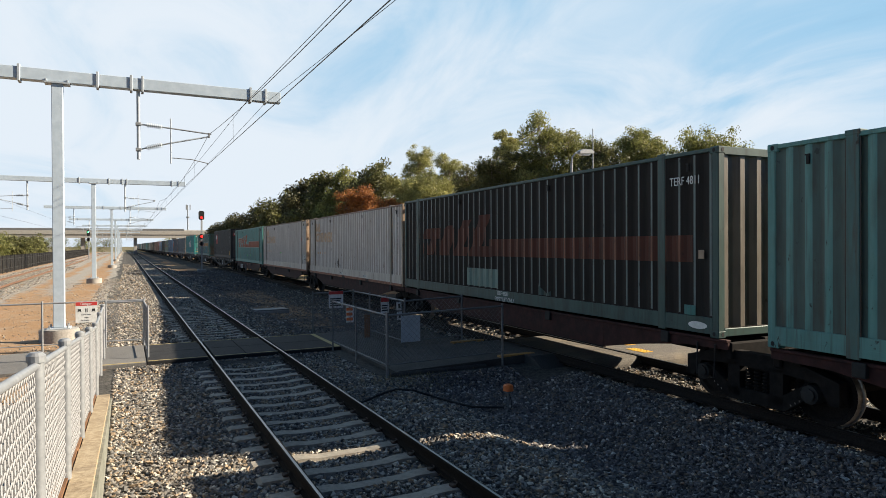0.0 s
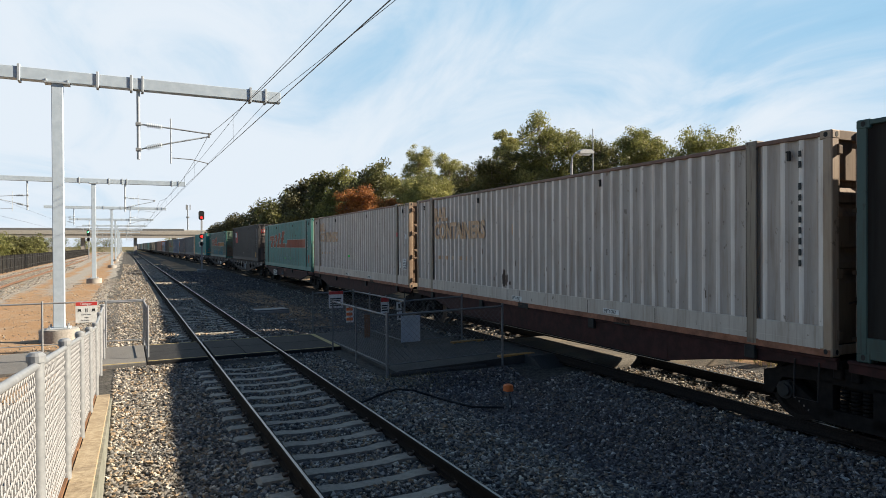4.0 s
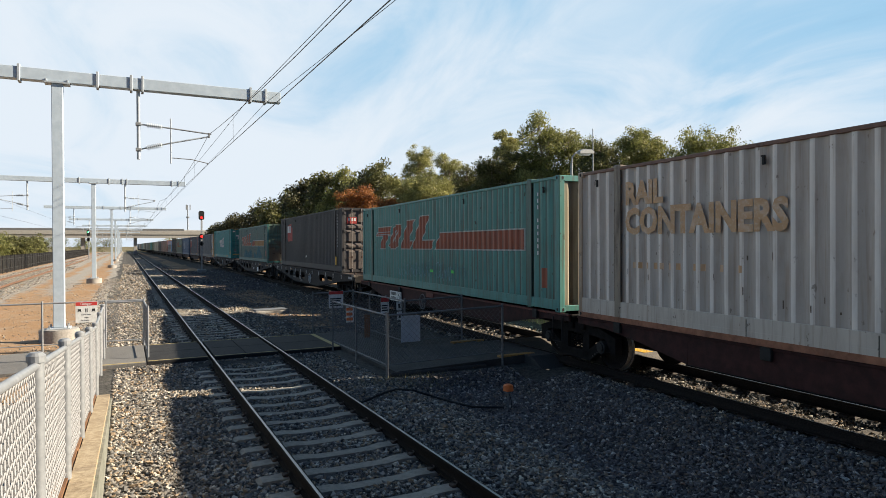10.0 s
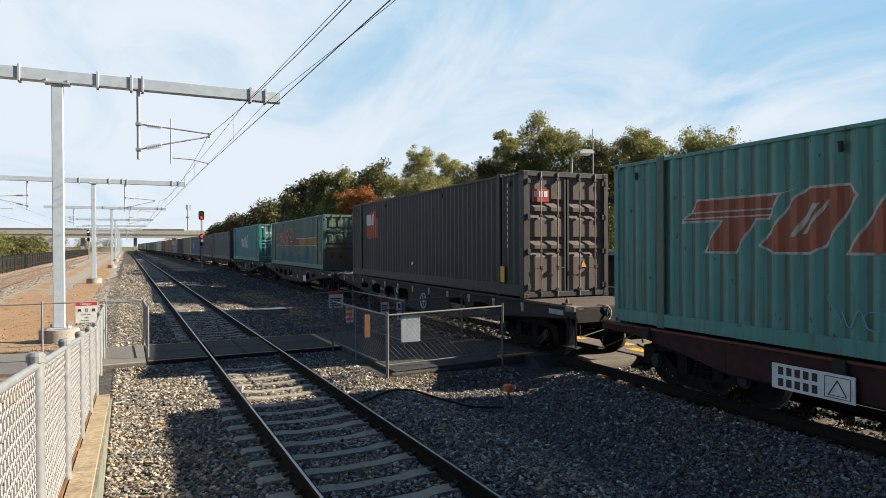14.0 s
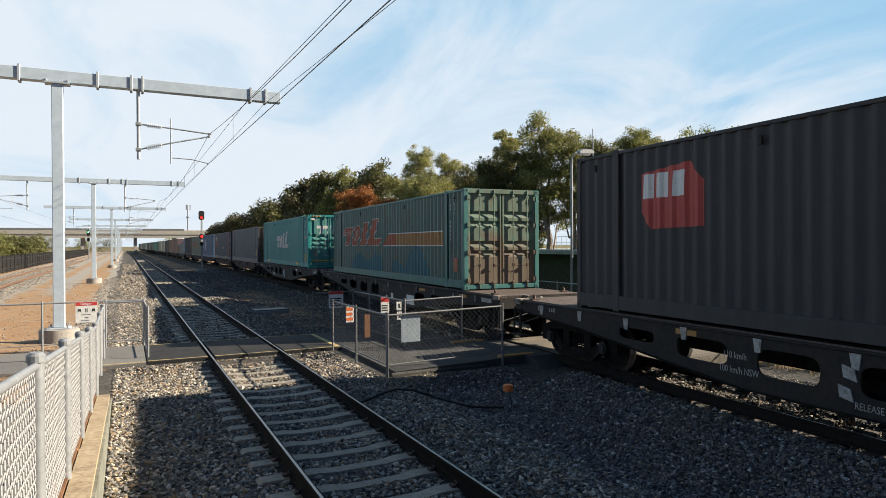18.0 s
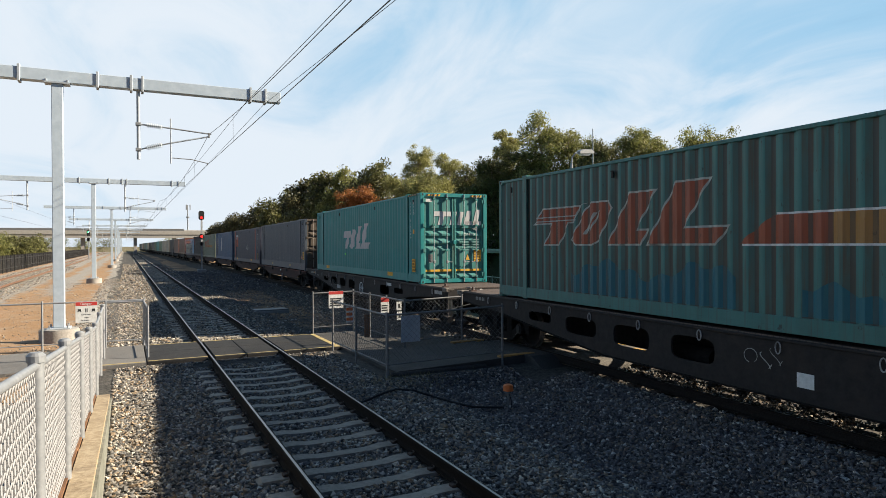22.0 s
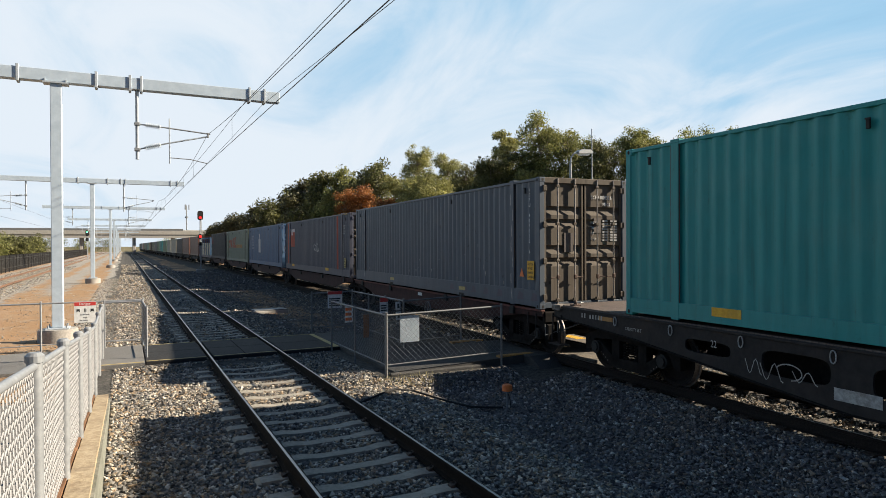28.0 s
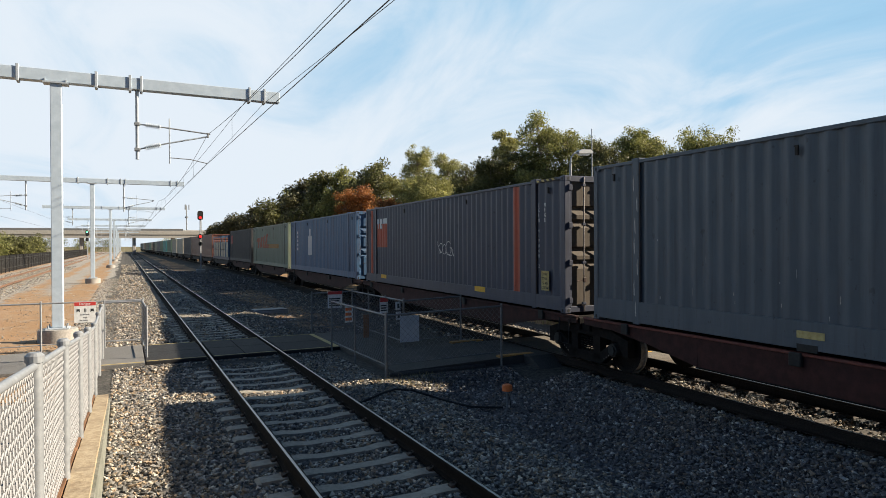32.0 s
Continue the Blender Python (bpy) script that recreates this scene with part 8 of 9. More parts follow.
signal(7.55, 75.5, 6.6, [(6.35, 0.5, 0.3, RED_LAMP, -0.25), (4.0, 0.28, 0.24, RED_LAMP, 0.0), (3.2, 0.22, 0.2, None, 0.0)], "rail signal with two glowing red lamps")
signal(-6.87, 150.0, 6.0, [(5.7, 0.6, 0.32, GREEN_LAMP, 0.2), (4.4, 0.35, 0.28, None, 0.0)], "distant rail signal with a green lamp")


# ---- palisade fence, bridge ----
def palisade():
    f = thing("palisade_fence", "black steel palisade fence along the west track", "fence")
    x, y0, y1 = -11.3, 55.0, 250.0
    for z in (0.35, 1.35):
        part("rail", Kit().box(x - 0.02, x + 0.02, y0, y1, z, z + 0.05), M["black"], f)
    for y in np.arange(y0, y1, 2.6):
        part("post", Kit().box(x - 0.05, x + 0.05, y - 0.05, y + 0.05, -0.3, 1.75, 0.01), M["black"], f)
    k = Kit()
    for y in np.arange(y0, y1, 0.17):
        k.prism([(y - 0.035, -0.05), (y + 0.035, -0.05), (y + 0.035, 1.65), (y, 1.78), (y - 0.035, 1.65)], "x", x - 0.035, x - 0.022)
    tagged(part("pale", k, M["black"], f), kind="stuff")


palisade()


def bridge():
    b = thing("road_bridge", "pale concrete road overpass across the railway", "bridge")
    y = 262.0
    part("deck", Kit().box(-260, 62, y, y + 11, 6.2, 7.3, 0.05), M["soffit"], b)
    part("beam", Kit().box(-260, 62, y - 0.02, y + 0.5, 5.75, 7.3), M["concrete"], b)
    part("parapet", Kit().box(-260, 62, y - 0.25, y - 0.02, 7.0, 8.4, 0.03), M["concrete"], b)
    part("screen", Kit().box(-260, 20, y + 0.1, y + 0.16, 8.4, 9.2), M["galv_dark"], b)
    for x in (-62, -38, -14, 3.2, 16.8, 30):
        part("pier", Kit().box(x - 0.55, x + 0.55, y + 1.5, y + 9.5, -0.4, 5.9, 0.1), M["concrete"], b)
    part("deck", Kit().box(-260, 62, y + 26, y + 37, 7.6, 9.4, 0.05), M["soffit"], b)
    part("abutment", Kit().prism([(33, -1), (62, -1), (62, 7.2), (40, 7.2)], "y", y + 0.6, y + 10.4), M["concrete"], b)


bridge()


# ---- trees ----
def crown(parent, clumps, leaf, leaves, rng, cover=1.0, low=-0.5, loose=1.28):
    """Domes of leaves: each clump is a shell of small blades that lie roughly along it."""
    area = sum(r * r for c, r in clumps)
    size = min(0.24, max(0.055, math.sqrt(8.4 * cover * area / leaves)))
    cen, way = [], []
    for c, r in clumps:
        n = max(12, int(leaves * r * r / area))
        zz = rng.uniform(low, 1.0, n)
        a = rng.uniform(0, 2 * math.pi, n)
        q = np.sqrt(1 - zz * zz)
        d = np.stack([q * np.cos(a), q * np.sin(a), zz], -1)
        rr = r * np.where(rng.random(n) < 0.22, rng.uniform(0.2, 0.7, n), rng.uniform(0.6, loose, n))[:, None]
        cen.append(np.array(c) + d * rr * np.array((1.05, 1.05, 0.85)))
        way.append(d)
    cen, way = np.concatenate(cen), np.concatenate(way)
    n = len(cen)
    face = way + rng.normal(0, 0.6, (n, 3))
    u = np.cross(face, rng.normal(size=(n, 3)))
    u[:, 2] -= 0.25
    u /= np.linalg.norm(u, axis=1)[:, None]
    w = np.cross(u, face)
    w /= np.linalg.norm(w, axis=1)[:, None]
    s = size * rng.uniform(0.6, 1.3, (n, 1))
    v = np.stack([cen - u * s, cen + w * s * 0.42, cen + u * s, cen - w * s * 0.42], 1).reshape(-1, 3)
    me = bpy.data.meshes.new("crown")
    me.from_pydata(v.tolist(), [], (np.arange(n)[:, None] * 4 + np.arange(4)[None]).tolist())
    me.materials.append(LEAF[leaf])
    part("crown", me, None, parent)


def tree(x, y, high, spread, leaf, seed, clear=0.3, leaves=5000, boughs=9, fill=1.0, name="eucalyptus_tree", label="olive-green eucalyptus tree with a ragged open crown", lean=0.0):
    """Trunk, boughs that each carry a cluster of leafy domes, and the leaves."""
    rng = np.random.default_rng(seed)
    t = thing(name, label, "tree", at=pose(x, y, float(ground_z(x, y)) - 0.05), group="trees beside the freight track")
    trunk = Kit()
    r0 = 0.026 * high ** 0.9
    pts = [Vector((0, 0, 0))]
    for i in range(1, 6):
        pts.append(Vector((rng.normal(0, 0.12) + lean * i * 0.2, rng.normal(0, 0.12), high * 0.72 * i / 5)))
    for i in range(5):
        trunk.tube(pts[i], pts[i + 1], r0 * (1 - 0.17 * i), 7, r0 * (1 - 0.17 * (i + 1)), caps=False)
    tall = high * (1 - clear)
    mid, half = high * clear + tall * 0.47, tall * 0.5
    clumps = []
    for i in range(boughs):
        a = i * 2.4 + rng.uniform(-0.5, 0.5)
        u = -0.75 + 1.68 * (i + 0.5) / boughs
        flat = math.sqrt(max(0.05, 1 - u * u))
        out = 0.58 * rng.uniform(0.6, 1.12)
        bough = min(spread, half * 1.3) * 0.60 * rng.uniform(0.75, 1.2) * fill
        c = Vector((spread * out * flat * math.cos(a) + lean * high * 0.15, spread * out * flat * math.sin(a), mid + half * 0.72 * u))
        j = min(4, max(0, int((c.z / high - 0.12) / 0.72 * 5)))
        root = pts[j].lerp(pts[j + 1], 0.3)
        bend = root.lerp(c, 0.55) + Vector((0, 0, -0.06 * high))
        trunk.tube(root, bend, r0 * 0.42, 5, r0 * 0.26, caps=False)
        trunk.tube(bend, c, r0 * 0.26, 5, r0 * 0.10, caps=False)
        for k in range(13):
            d = Vector((rng.normal(), rng.normal(), rng.normal() * 0.9 + 0.1)).normalized()
            e = c + Vector((d.x, d.y, d.z * 0.75)) * bough * rng.uniform(0.4, 1.12)
            trunk.tube(c, e, r0 * 0.09, 4, r0 * 0.03, caps=False)
            clumps.append((e, bough * rng.uniform(0.22, 0.5)))
    part("trunk", trunk, M["bark"], t, "pale mottled trunk and limbs")
    crown(t, clumps, leaf, leaves, rng, 0.75, -0.85)
    return t


def limbed_tree(x, y, label, limbs, tufts, leaf, seed, leaves, cover):
    """A slender open tree; limbs are chains of (sideways, up, thickness), tufts (sideways, up, radius)."""
    rng = np.random.default_rng(seed)
    t = thing("eucalyptus_tree", label, "tree", at=pose(x, y, float(ground_z(x, y)) - 0.05), group="trees beside the freight track")
    side, deep = Vector((0.895, -0.446, 0)), Vector((0.446, 0.895, 0))
    trunk = Kit()
    for chain in limbs:
        ps = [(side * u + deep * rng.normal(0, 0.08) * min(1, h) + Vector((0, 0, h)), r) for u, h, r in chain]
        for (a, ra), (b, rb) in zip(ps, ps[1:]):
            trunk.tube(a, b, ra, 6, rb, caps=False)
    clumps = []
    for u, h, r in tufts:
        c = side * u + deep * rng.normal(0, 0.5) + Vector((0, 0, h))
        near = min((q for chain in limbs for q in chain), key=lambda q: (q[0] - u) ** 2 + (q[1] - h) ** 2 * (1.0 if q[1] < h else 3.0))
        trunk.tube(side * near[0] + Vector((0, 0, near[1])), c, 0.022, 5, 0.008, caps=False)
        for k in range(15):
            d = Vector((rng.normal(), rng.normal(), rng.normal() * 0.75))
            clumps.append((c + d * r * 0.80, r * rng.uniform(0.22, 0.5)))
    part("trunk", trunk, M["bark"], t, "thin brown trunk and limbs")
    crown(t, clumps, leaf, leaves, rng, cover, -1.0, 2.1)


YAW, FOCAL = math.atan(561 / 1126), 1126.0


def spot(px, across):
    """Distance along the line at which a thing that far across lies in that direction."""
    a = math.atan((px - 784) / FOCAL) + YAW
    y = across / math.tan(a)
    return y, across * math.sin(YAW) + y * math.cos(YAW)


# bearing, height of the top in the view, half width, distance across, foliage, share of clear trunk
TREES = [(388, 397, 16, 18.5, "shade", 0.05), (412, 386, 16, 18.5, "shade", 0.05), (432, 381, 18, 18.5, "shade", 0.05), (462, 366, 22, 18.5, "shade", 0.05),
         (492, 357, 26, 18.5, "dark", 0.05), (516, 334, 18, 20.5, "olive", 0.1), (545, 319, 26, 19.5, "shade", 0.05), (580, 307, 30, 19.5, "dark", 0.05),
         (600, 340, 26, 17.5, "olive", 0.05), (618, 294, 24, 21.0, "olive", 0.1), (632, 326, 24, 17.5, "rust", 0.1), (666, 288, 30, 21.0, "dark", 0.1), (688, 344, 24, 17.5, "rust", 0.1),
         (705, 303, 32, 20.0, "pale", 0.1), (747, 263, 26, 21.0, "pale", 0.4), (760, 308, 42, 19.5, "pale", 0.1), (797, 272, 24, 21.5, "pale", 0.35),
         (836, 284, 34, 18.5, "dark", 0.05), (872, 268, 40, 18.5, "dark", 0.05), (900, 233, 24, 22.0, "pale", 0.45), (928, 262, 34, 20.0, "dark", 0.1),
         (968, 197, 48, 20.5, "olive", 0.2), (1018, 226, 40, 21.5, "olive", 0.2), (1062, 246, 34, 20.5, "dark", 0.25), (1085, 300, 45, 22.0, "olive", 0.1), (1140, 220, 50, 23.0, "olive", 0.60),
         (1160, 352, 36, 25.5, "lime", 0.2), (1345, 402, 24, 27.0, "lime", 0.1)]
TREE_WORDS = {"olive": "olive-green eucalyptus with a ragged open crown", "dark": "dense dark green tree beside the line", "shade": "dense round-topped brownish dark tree beside the line", "pale": "pale yellow-green airy tree",
              "rust": "bushy tree with rusty orange leaves", "lime": "small bright yellow-green tree"}
for i, (px, top, half, across, leaf, clear) in enumerate(TREES):
    y, z = spot(px, across)
    high = 2.64 + (433.7 - 0.0047 * (px - 784) - top) * z / FOCAL + 0.3
    near = z < 55
    open_crown = leaf in ("olive", "pale") and px > 700
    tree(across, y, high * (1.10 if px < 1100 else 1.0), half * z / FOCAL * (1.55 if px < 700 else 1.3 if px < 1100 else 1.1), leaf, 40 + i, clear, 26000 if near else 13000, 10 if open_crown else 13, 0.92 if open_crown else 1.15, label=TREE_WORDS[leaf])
limbed_tree(24.0, 20.35, "slender eucalyptus with an open tuft of olive and rusty leaves",
            [[(0, 0, 0.13), (0.05, 3.0, 0.10), (0.13, 6.0, 0.07), (-0.1, 7.2, 0.03)], [(0.1, 4.4, 0.05), (0.6, 5.0, 0.03), (0.8, 5.5, 0.015)],
             [(0.13, 5.9, 0.05), (-0.5, 6.5, 0.03), (-0.9, 7.1, 0.012)], [(0.13, 6.0, 0.04), (0.6, 6.8, 0.025), (0.9, 7.2, 0.012)], [(0.05, 3.2, 0.04), (-0.5, 4.2, 0.02), (-0.7, 5.3, 0.012)]],
            [(-0.75, 7.3, 0.5), (-0.45, 6.7, 0.4), (0.5, 6.9, 0.42), (-1.05, 7.0, 0.35), (-0.2, 7.6, 0.5), (0.35, 7.45, 0.45), (0.85, 7.0, 0.42), (0.0, 6.8, 0.45), (-1.0, 6.6, 0.3), (-0.65, 5.9, 0.40), (-0.9, 5.4, 0.3), (0.75, 5.3, 0.4),
             (0.95, 4.6, 0.4), (0.55, 4.1, 0.36), (-0.6, 4.6, 0.36), (-0.75, 3.9, 0.32), (0.9, 3.5, 0.38), (0.3, 3.2, 0.3), (-0.4, 2.9, 0.34)], "olive", 81, 24000, 0.62)
limbed_tree(27.0, 21.4, "leaning eucalyptus with one long drooping limb and bare twigs",
            [[(0, 0, 0.15), (0.03, 2.2, 0.12), (0.14, 4.5, 0.10), (0.58, 5.35, 0.075), (1.3, 5.85, 0.06), (2.16, 6.27, 0.045), (2.7, 6.74, 0.03), (3.0, 6.9, 0.012)], [(2.4, 6.45, 0.03), (3.0, 6.4, 0.02), (3.4, 5.9, 0.01)],
             [(0.4, 5.0, 0.03), (0.55, 5.9, 0.018), (0.8, 6.5, 0.01), (1.3, 7.0, 0.004)], [(0.5, 5.2, 0.02), (1.0, 6.3, 0.012), (1.6, 7.0, 0.004)], [(2.7, 6.7, 0.015), (3.4, 7.1, 0.004)], [(0.14, 4.4, 0.05), (-0.2, 5.2, 0.03), (-0.3, 5.9, 0.012)]],
            [(2.5, 6.5, 0.40), (3.0, 6.35, 0.48), (3.4, 5.9, 0.42), (3.2, 5.3, 0.26), (3.05, 4.95, 0.18), (1.9, 5.95, 0.40), (1.5, 5.7, 0.36), (1.1, 5.75, 0.36), (1.75, 5.3, 0.28), (0.75, 5.1, 0.45),
             (0.3, 5.5, 0.45), (-0.2, 5.7, 0.42), (-0.4, 5.0, 0.5), (0.2, 4.6, 0.45), (0.8, 4.4, 0.34), (-0.35, 4.1, 0.5), (0.35, 3.6, 0.38), (-0.2, 3.1, 0.45), (0.35, 2.6, 0.42)], "olive", 82, 26000, 0.6)
# scrub in the west, and woods beyond the road bridge
rng = np.random.default_rng(11)
for i in range(40):
    y = 85 + 150 * rng.random()
    x = -16.0 - (y - 85) * 0.05 - 14 * rng.random()
    tree(x, y, 2.4 + 1.6 * rng.random() + (y - 85) * 0.016, 2.4 + 1.6 * rng.random(), ("dark", "olive", "dark", "olive", "dark")[i % 5], 200 + i, 0.0, 4200, 9, 1.1, "scrub_tree", "low grey-green scrub tree behind the black fence")
for i in range(16):
    x, y = -90 + 150 * i / 15, 330 + 60 * rng.random()
    if abs(x - 3) > 12:
        tree(x, y, 6 + 3 * rng.random(), 6 + 3 * rng.random(), ("dark", "olive")[i % 2], 300 + i, 0.0, 2400, 9, 1.3, "distant_tree", "hazy green tree beyond the road bridge")


# ---- east side: lamp, fences, low building, houses ----
M["wall_dark"] = material("wall_dark", (0.016, 0.016, 0.012), (0.028, 0.027, 0.02), 0.8, grain=6, bump=0.05)
M["wall_green"] = material("wall_green", (0.042, 0.043, 0.027), (0.064, 0.063, 0.041), 0.95, grain=4, stain=0.8, stain_color=(0.04, 0.045, 0.035), stain_amount=0.5, bump=0.05)
M["gutter_grey"] = material("gutter_grey", (0.27, 0.295, 0.275), (0.36, 0.385, 0.36), 0.55, 0.1, grain=5, stain=1, stain_color=(0.22, 0.22, 0.2), stain_amount=0.4, bump=0.03)
M["roof_sheet"] = material("roof_sheet", (0.42, 0.44, 0.44), (0.56, 0.58, 0.58), 0.5, 0.2, grain=5, stain=1, stain_color=(0.36, 0.35, 0.33), stain_amount=0.4, bump=0.03)
M["brick_blue"] = material("brick_blue", (0.13, 0.14, 0.17), (0.22, 0.23, 0.27), 0.8, grain=9, bump=0.1)
M["tile_dark"] = material("tile_dark", (0.010, 0.009, 0.010), (0.021, 0.018, 0.019), 0.95, grain=7, stain=1, stain_color=(0.026, 0.023, 0.023), stain_amount=0.4, bump=0.2, spec=0.15)
M["fence_black"] = material("fence_black", (0.0028, 0.0029, 0.0033), (0.0055, 0.0057, 0.0063), 1.0, grain=5, stain=1.5, stain_color=(0.003, 0.003, 0.0033), stain_amount=0.4, bump=0.1, spec=0.02)
M["timber"] = material("timber", (0.22, 0.21, 0.13), (0.36, 0.33, 0.22), 0.85, grain=8, stretch=(1, 1, 0.2), bump=0.3)


def street_lamp():
    y, z = spot(1012, 16.5)
    l = thing("street_lamp", "pale green street lamp with a curved arm", "street lamp", at=pose(16.5, y, 0))
    part("pole", Kit().tube((0, 0, -0.3), (0, 0, 6.0), 0.065, 12, 0.045), M["galv"], l, smooth=True)
    part("arm", Kit().path([(0, 0, 6.0), (0.05, 0, 6.25), (0.2, 0, 6.42), (0.45, 0, 6.48)], 0.032, 8), M["galv"], l)
    part("head", Kit().prism([(0.35, 6.40), (1.05, 6.44), (1.1, 6.50), (0.95, 6.60), (0.5, 6.58), (0.35, 6.5)], "y", -0.14, 0.14), M["galv"], l, "grey lamp head")
    part("lens", Kit().prism([(0.42, 6.399), (0.95, 6.43), (0.9, 6.36), (0.5, 6.34)], "y", -0.1, 0.1), M["white"], l, "milky lamp bowl")
    y, z = spot(1050, 18.0)
    solo("whip_pole", Kit().tube((0, 0, -0.3), (0, 0, 7.6), 0.035, 8, 0.02), M["galv"], "thin grey pole behind the fence", "pole", at=pose(18.0, y, 0))


street_lamp()
pipe_fence("boundary_fence", "grey pipe and chain-link boundary fence beyond the train", [(15.0, 3.0 + 2.45 * i) for i in range(15)], lambda x, y: -0.05, M["galv"], cell=0.12, r=0.0035)


def station_building():
    b = thing("station_building", "low dark green flat-roofed building with a pale roof edge", "building", at=pose(18.05, 14.7, 0))
    part("wall", Kit().box(0, 0.12, 0, 25.5, -0.4, 2.25), M["wall_green"], b)
    for x0, x1, z0 in ((0.123, 0.28, -0.4), (0.28, 0.95, 2.0), (0.95, 1.95, -0.4)):
        part("wall", Kit().box(x0, x1, 0.002, 0.12, z0, 2.25), M["wall_green"], b)
    part("wall", Kit().box(1.83, 1.95, 0.123, 3.8, -0.4, 2.25).box(1.95, 8.0, 3.8, 25.5, -0.4, 2.25), M["wall_green"], b)
    d = part("door", Kit().box(0.285, 0.945, 0.05, 0.09, -0.3, 1.995, 0.004), M["wall_dark"], b, "plain dark door")
    part("handle", Kit().tube((0.86, 0.03, 0.95), (0.86, 0.05, 0.95), 0.03, 8), M["galv_dark"], d)
    for i in range(14):
        part("weatherboard", Kit().box(0.98, 1.94, -0.014, 0.0, -0.2 + i * 0.17, -0.045 + i * 0.17, 0.004), M["wall_green"], b)
    for y in (5.8, 12.0, 18.0):
        part("batten", Kit().box(-0.014, -0.0005, y - 0.03, y + 0.03, -0.3, 2.24), M["wall_green"], b)
    part("roof", Kit().box(-0.88, 2.75, -0.68, 3.6, 2.3, 2.36).box(-0.88, 8.2, 3.602, 26.0, 2.3, 2.36), M["roof_sheet"], b, "pale sheet roof")
    part("soffit", Kit().box(-0.85, 2.7, -0.64, 3.6, 2.255, 2.298), M["wall_green"], b)
    part("fascia", Kit().box(-0.93, -0.88, -0.7, 26.0, 2.2, 2.42, 0.01).box(-0.88, 2.78, -0.73, -0.68, 2.2, 2.42, 0.01), M["gutter_grey"], b, "pale grey roof edge")
    part("gutter", Kit().box(-1.0, -0.935, -0.72, 26.0, 2.30, 2.40, 0.015).box(-0.93, 2.8, -0.80, -0.735, 2.30, 2.40, 0.015), M["gutter_grey"], b)
    part("soffit_box", Kit().box(-0.3, 0.0, 4.2, 4.8, 1.95, 2.2, 0.01), M["roof_sheet"], b)
    for x, y in ((4.2, 6.9), (4.2, 5.5), (4.2, 3.95)):
        u = part("air_conditioner", Kit().box(x, x + 0.62, y, y + 0.66, 2.36, 2.98, 0.02), M["roof_sheet"], b, "pale rooftop air conditioner")
        part("grille", Kit().box(x - 0.01, x + 0.0, y + 0.08, y + 0.58, 2.43, 2.92).box(x + 0.08, x + 0.54, y - 0.01, y, 2.43, 2.92), M["galv_dark"], u)
    part("plant_room", Kit().box(5.9, 7.9, 5.6, 8.3, 2.36, 3.35), M["brick_blue"], b, "blue-grey brick plant room")
    k = Kit()
    for i in range(30):
        k.tube((5.2, 2.6 + i * 0.5, 2.36), (5.2, 2.6 + i * 0.5, 3.1), 0.010, 4)
    part("roof_rail", k.tube((5.2, 2.6, 3.1), (5.2, 17, 3.1), 0.013, 5).tube((5.2, 2.6, 2.75), (5.2, 17, 2.75), 0.010, 5), M["galv"], b)
    d = thing("sheet_fence", "tall black sheet fence topped with creeper", "fence", at=pose(20.5, 14.4, 0))
    for i in range(9):
        part("panel", Kit().box(i * 2.4 - 0.45, i * 2.4 + 1.945, -0.02, 0.02, -0.4, 2.12), M["fence_black"], d)
    part("rail", Kit().box(-0.45, 21.1, -0.035, -0.021, 1.28, 1.31), M["fence_black"], d)
    g = thing("slatted_gate", "black slatted gate with white and red notices", "gate", at=pose(16.2, 9.5, 0))
    for x in (0, 1.9):
        part("post", Kit().box(x - 0.06, x + 0.06, -0.06, 0.06, -0.3, 1.75, 0.01), M["fence_black"], g)
    for i in range(14):
        part("slat", Kit().box(0.06, 1.84, -0.02, 0.02, 0.05 + i * 0.115, 0.14 + i * 0.115), M["black"], g)
    part("notice", Kit().box(-0.09, 0.04, -0.075, -0.062, 0.8, 1.35), M["white"], g, "white notice")
    part("emblem", Kit().box(-0.06, 0.01, -0.078, -0.0755, 0.9, 1.22), M["black"], g, "black emblem on the notice")
    n2 = part("notice", Kit().box(0.55, 0.80, -0.035, -0.022, 0.78, 1.3), M["white"], g, "white notice with a red head")
    part("header", Kit().box(0.56, 0.79, -0.038, -0.0355, 1.17, 1.29), M["red"], n2)
    solo("timber_post", Kit().box(-0.13, 0.13, -0.13, 0.13, -0.3, 1.25, 0.02), M["timber"], "squat weathered timber gate post", "post", at=pose(15.4, spot(1062, 15.4)[0], 0))


station_building()


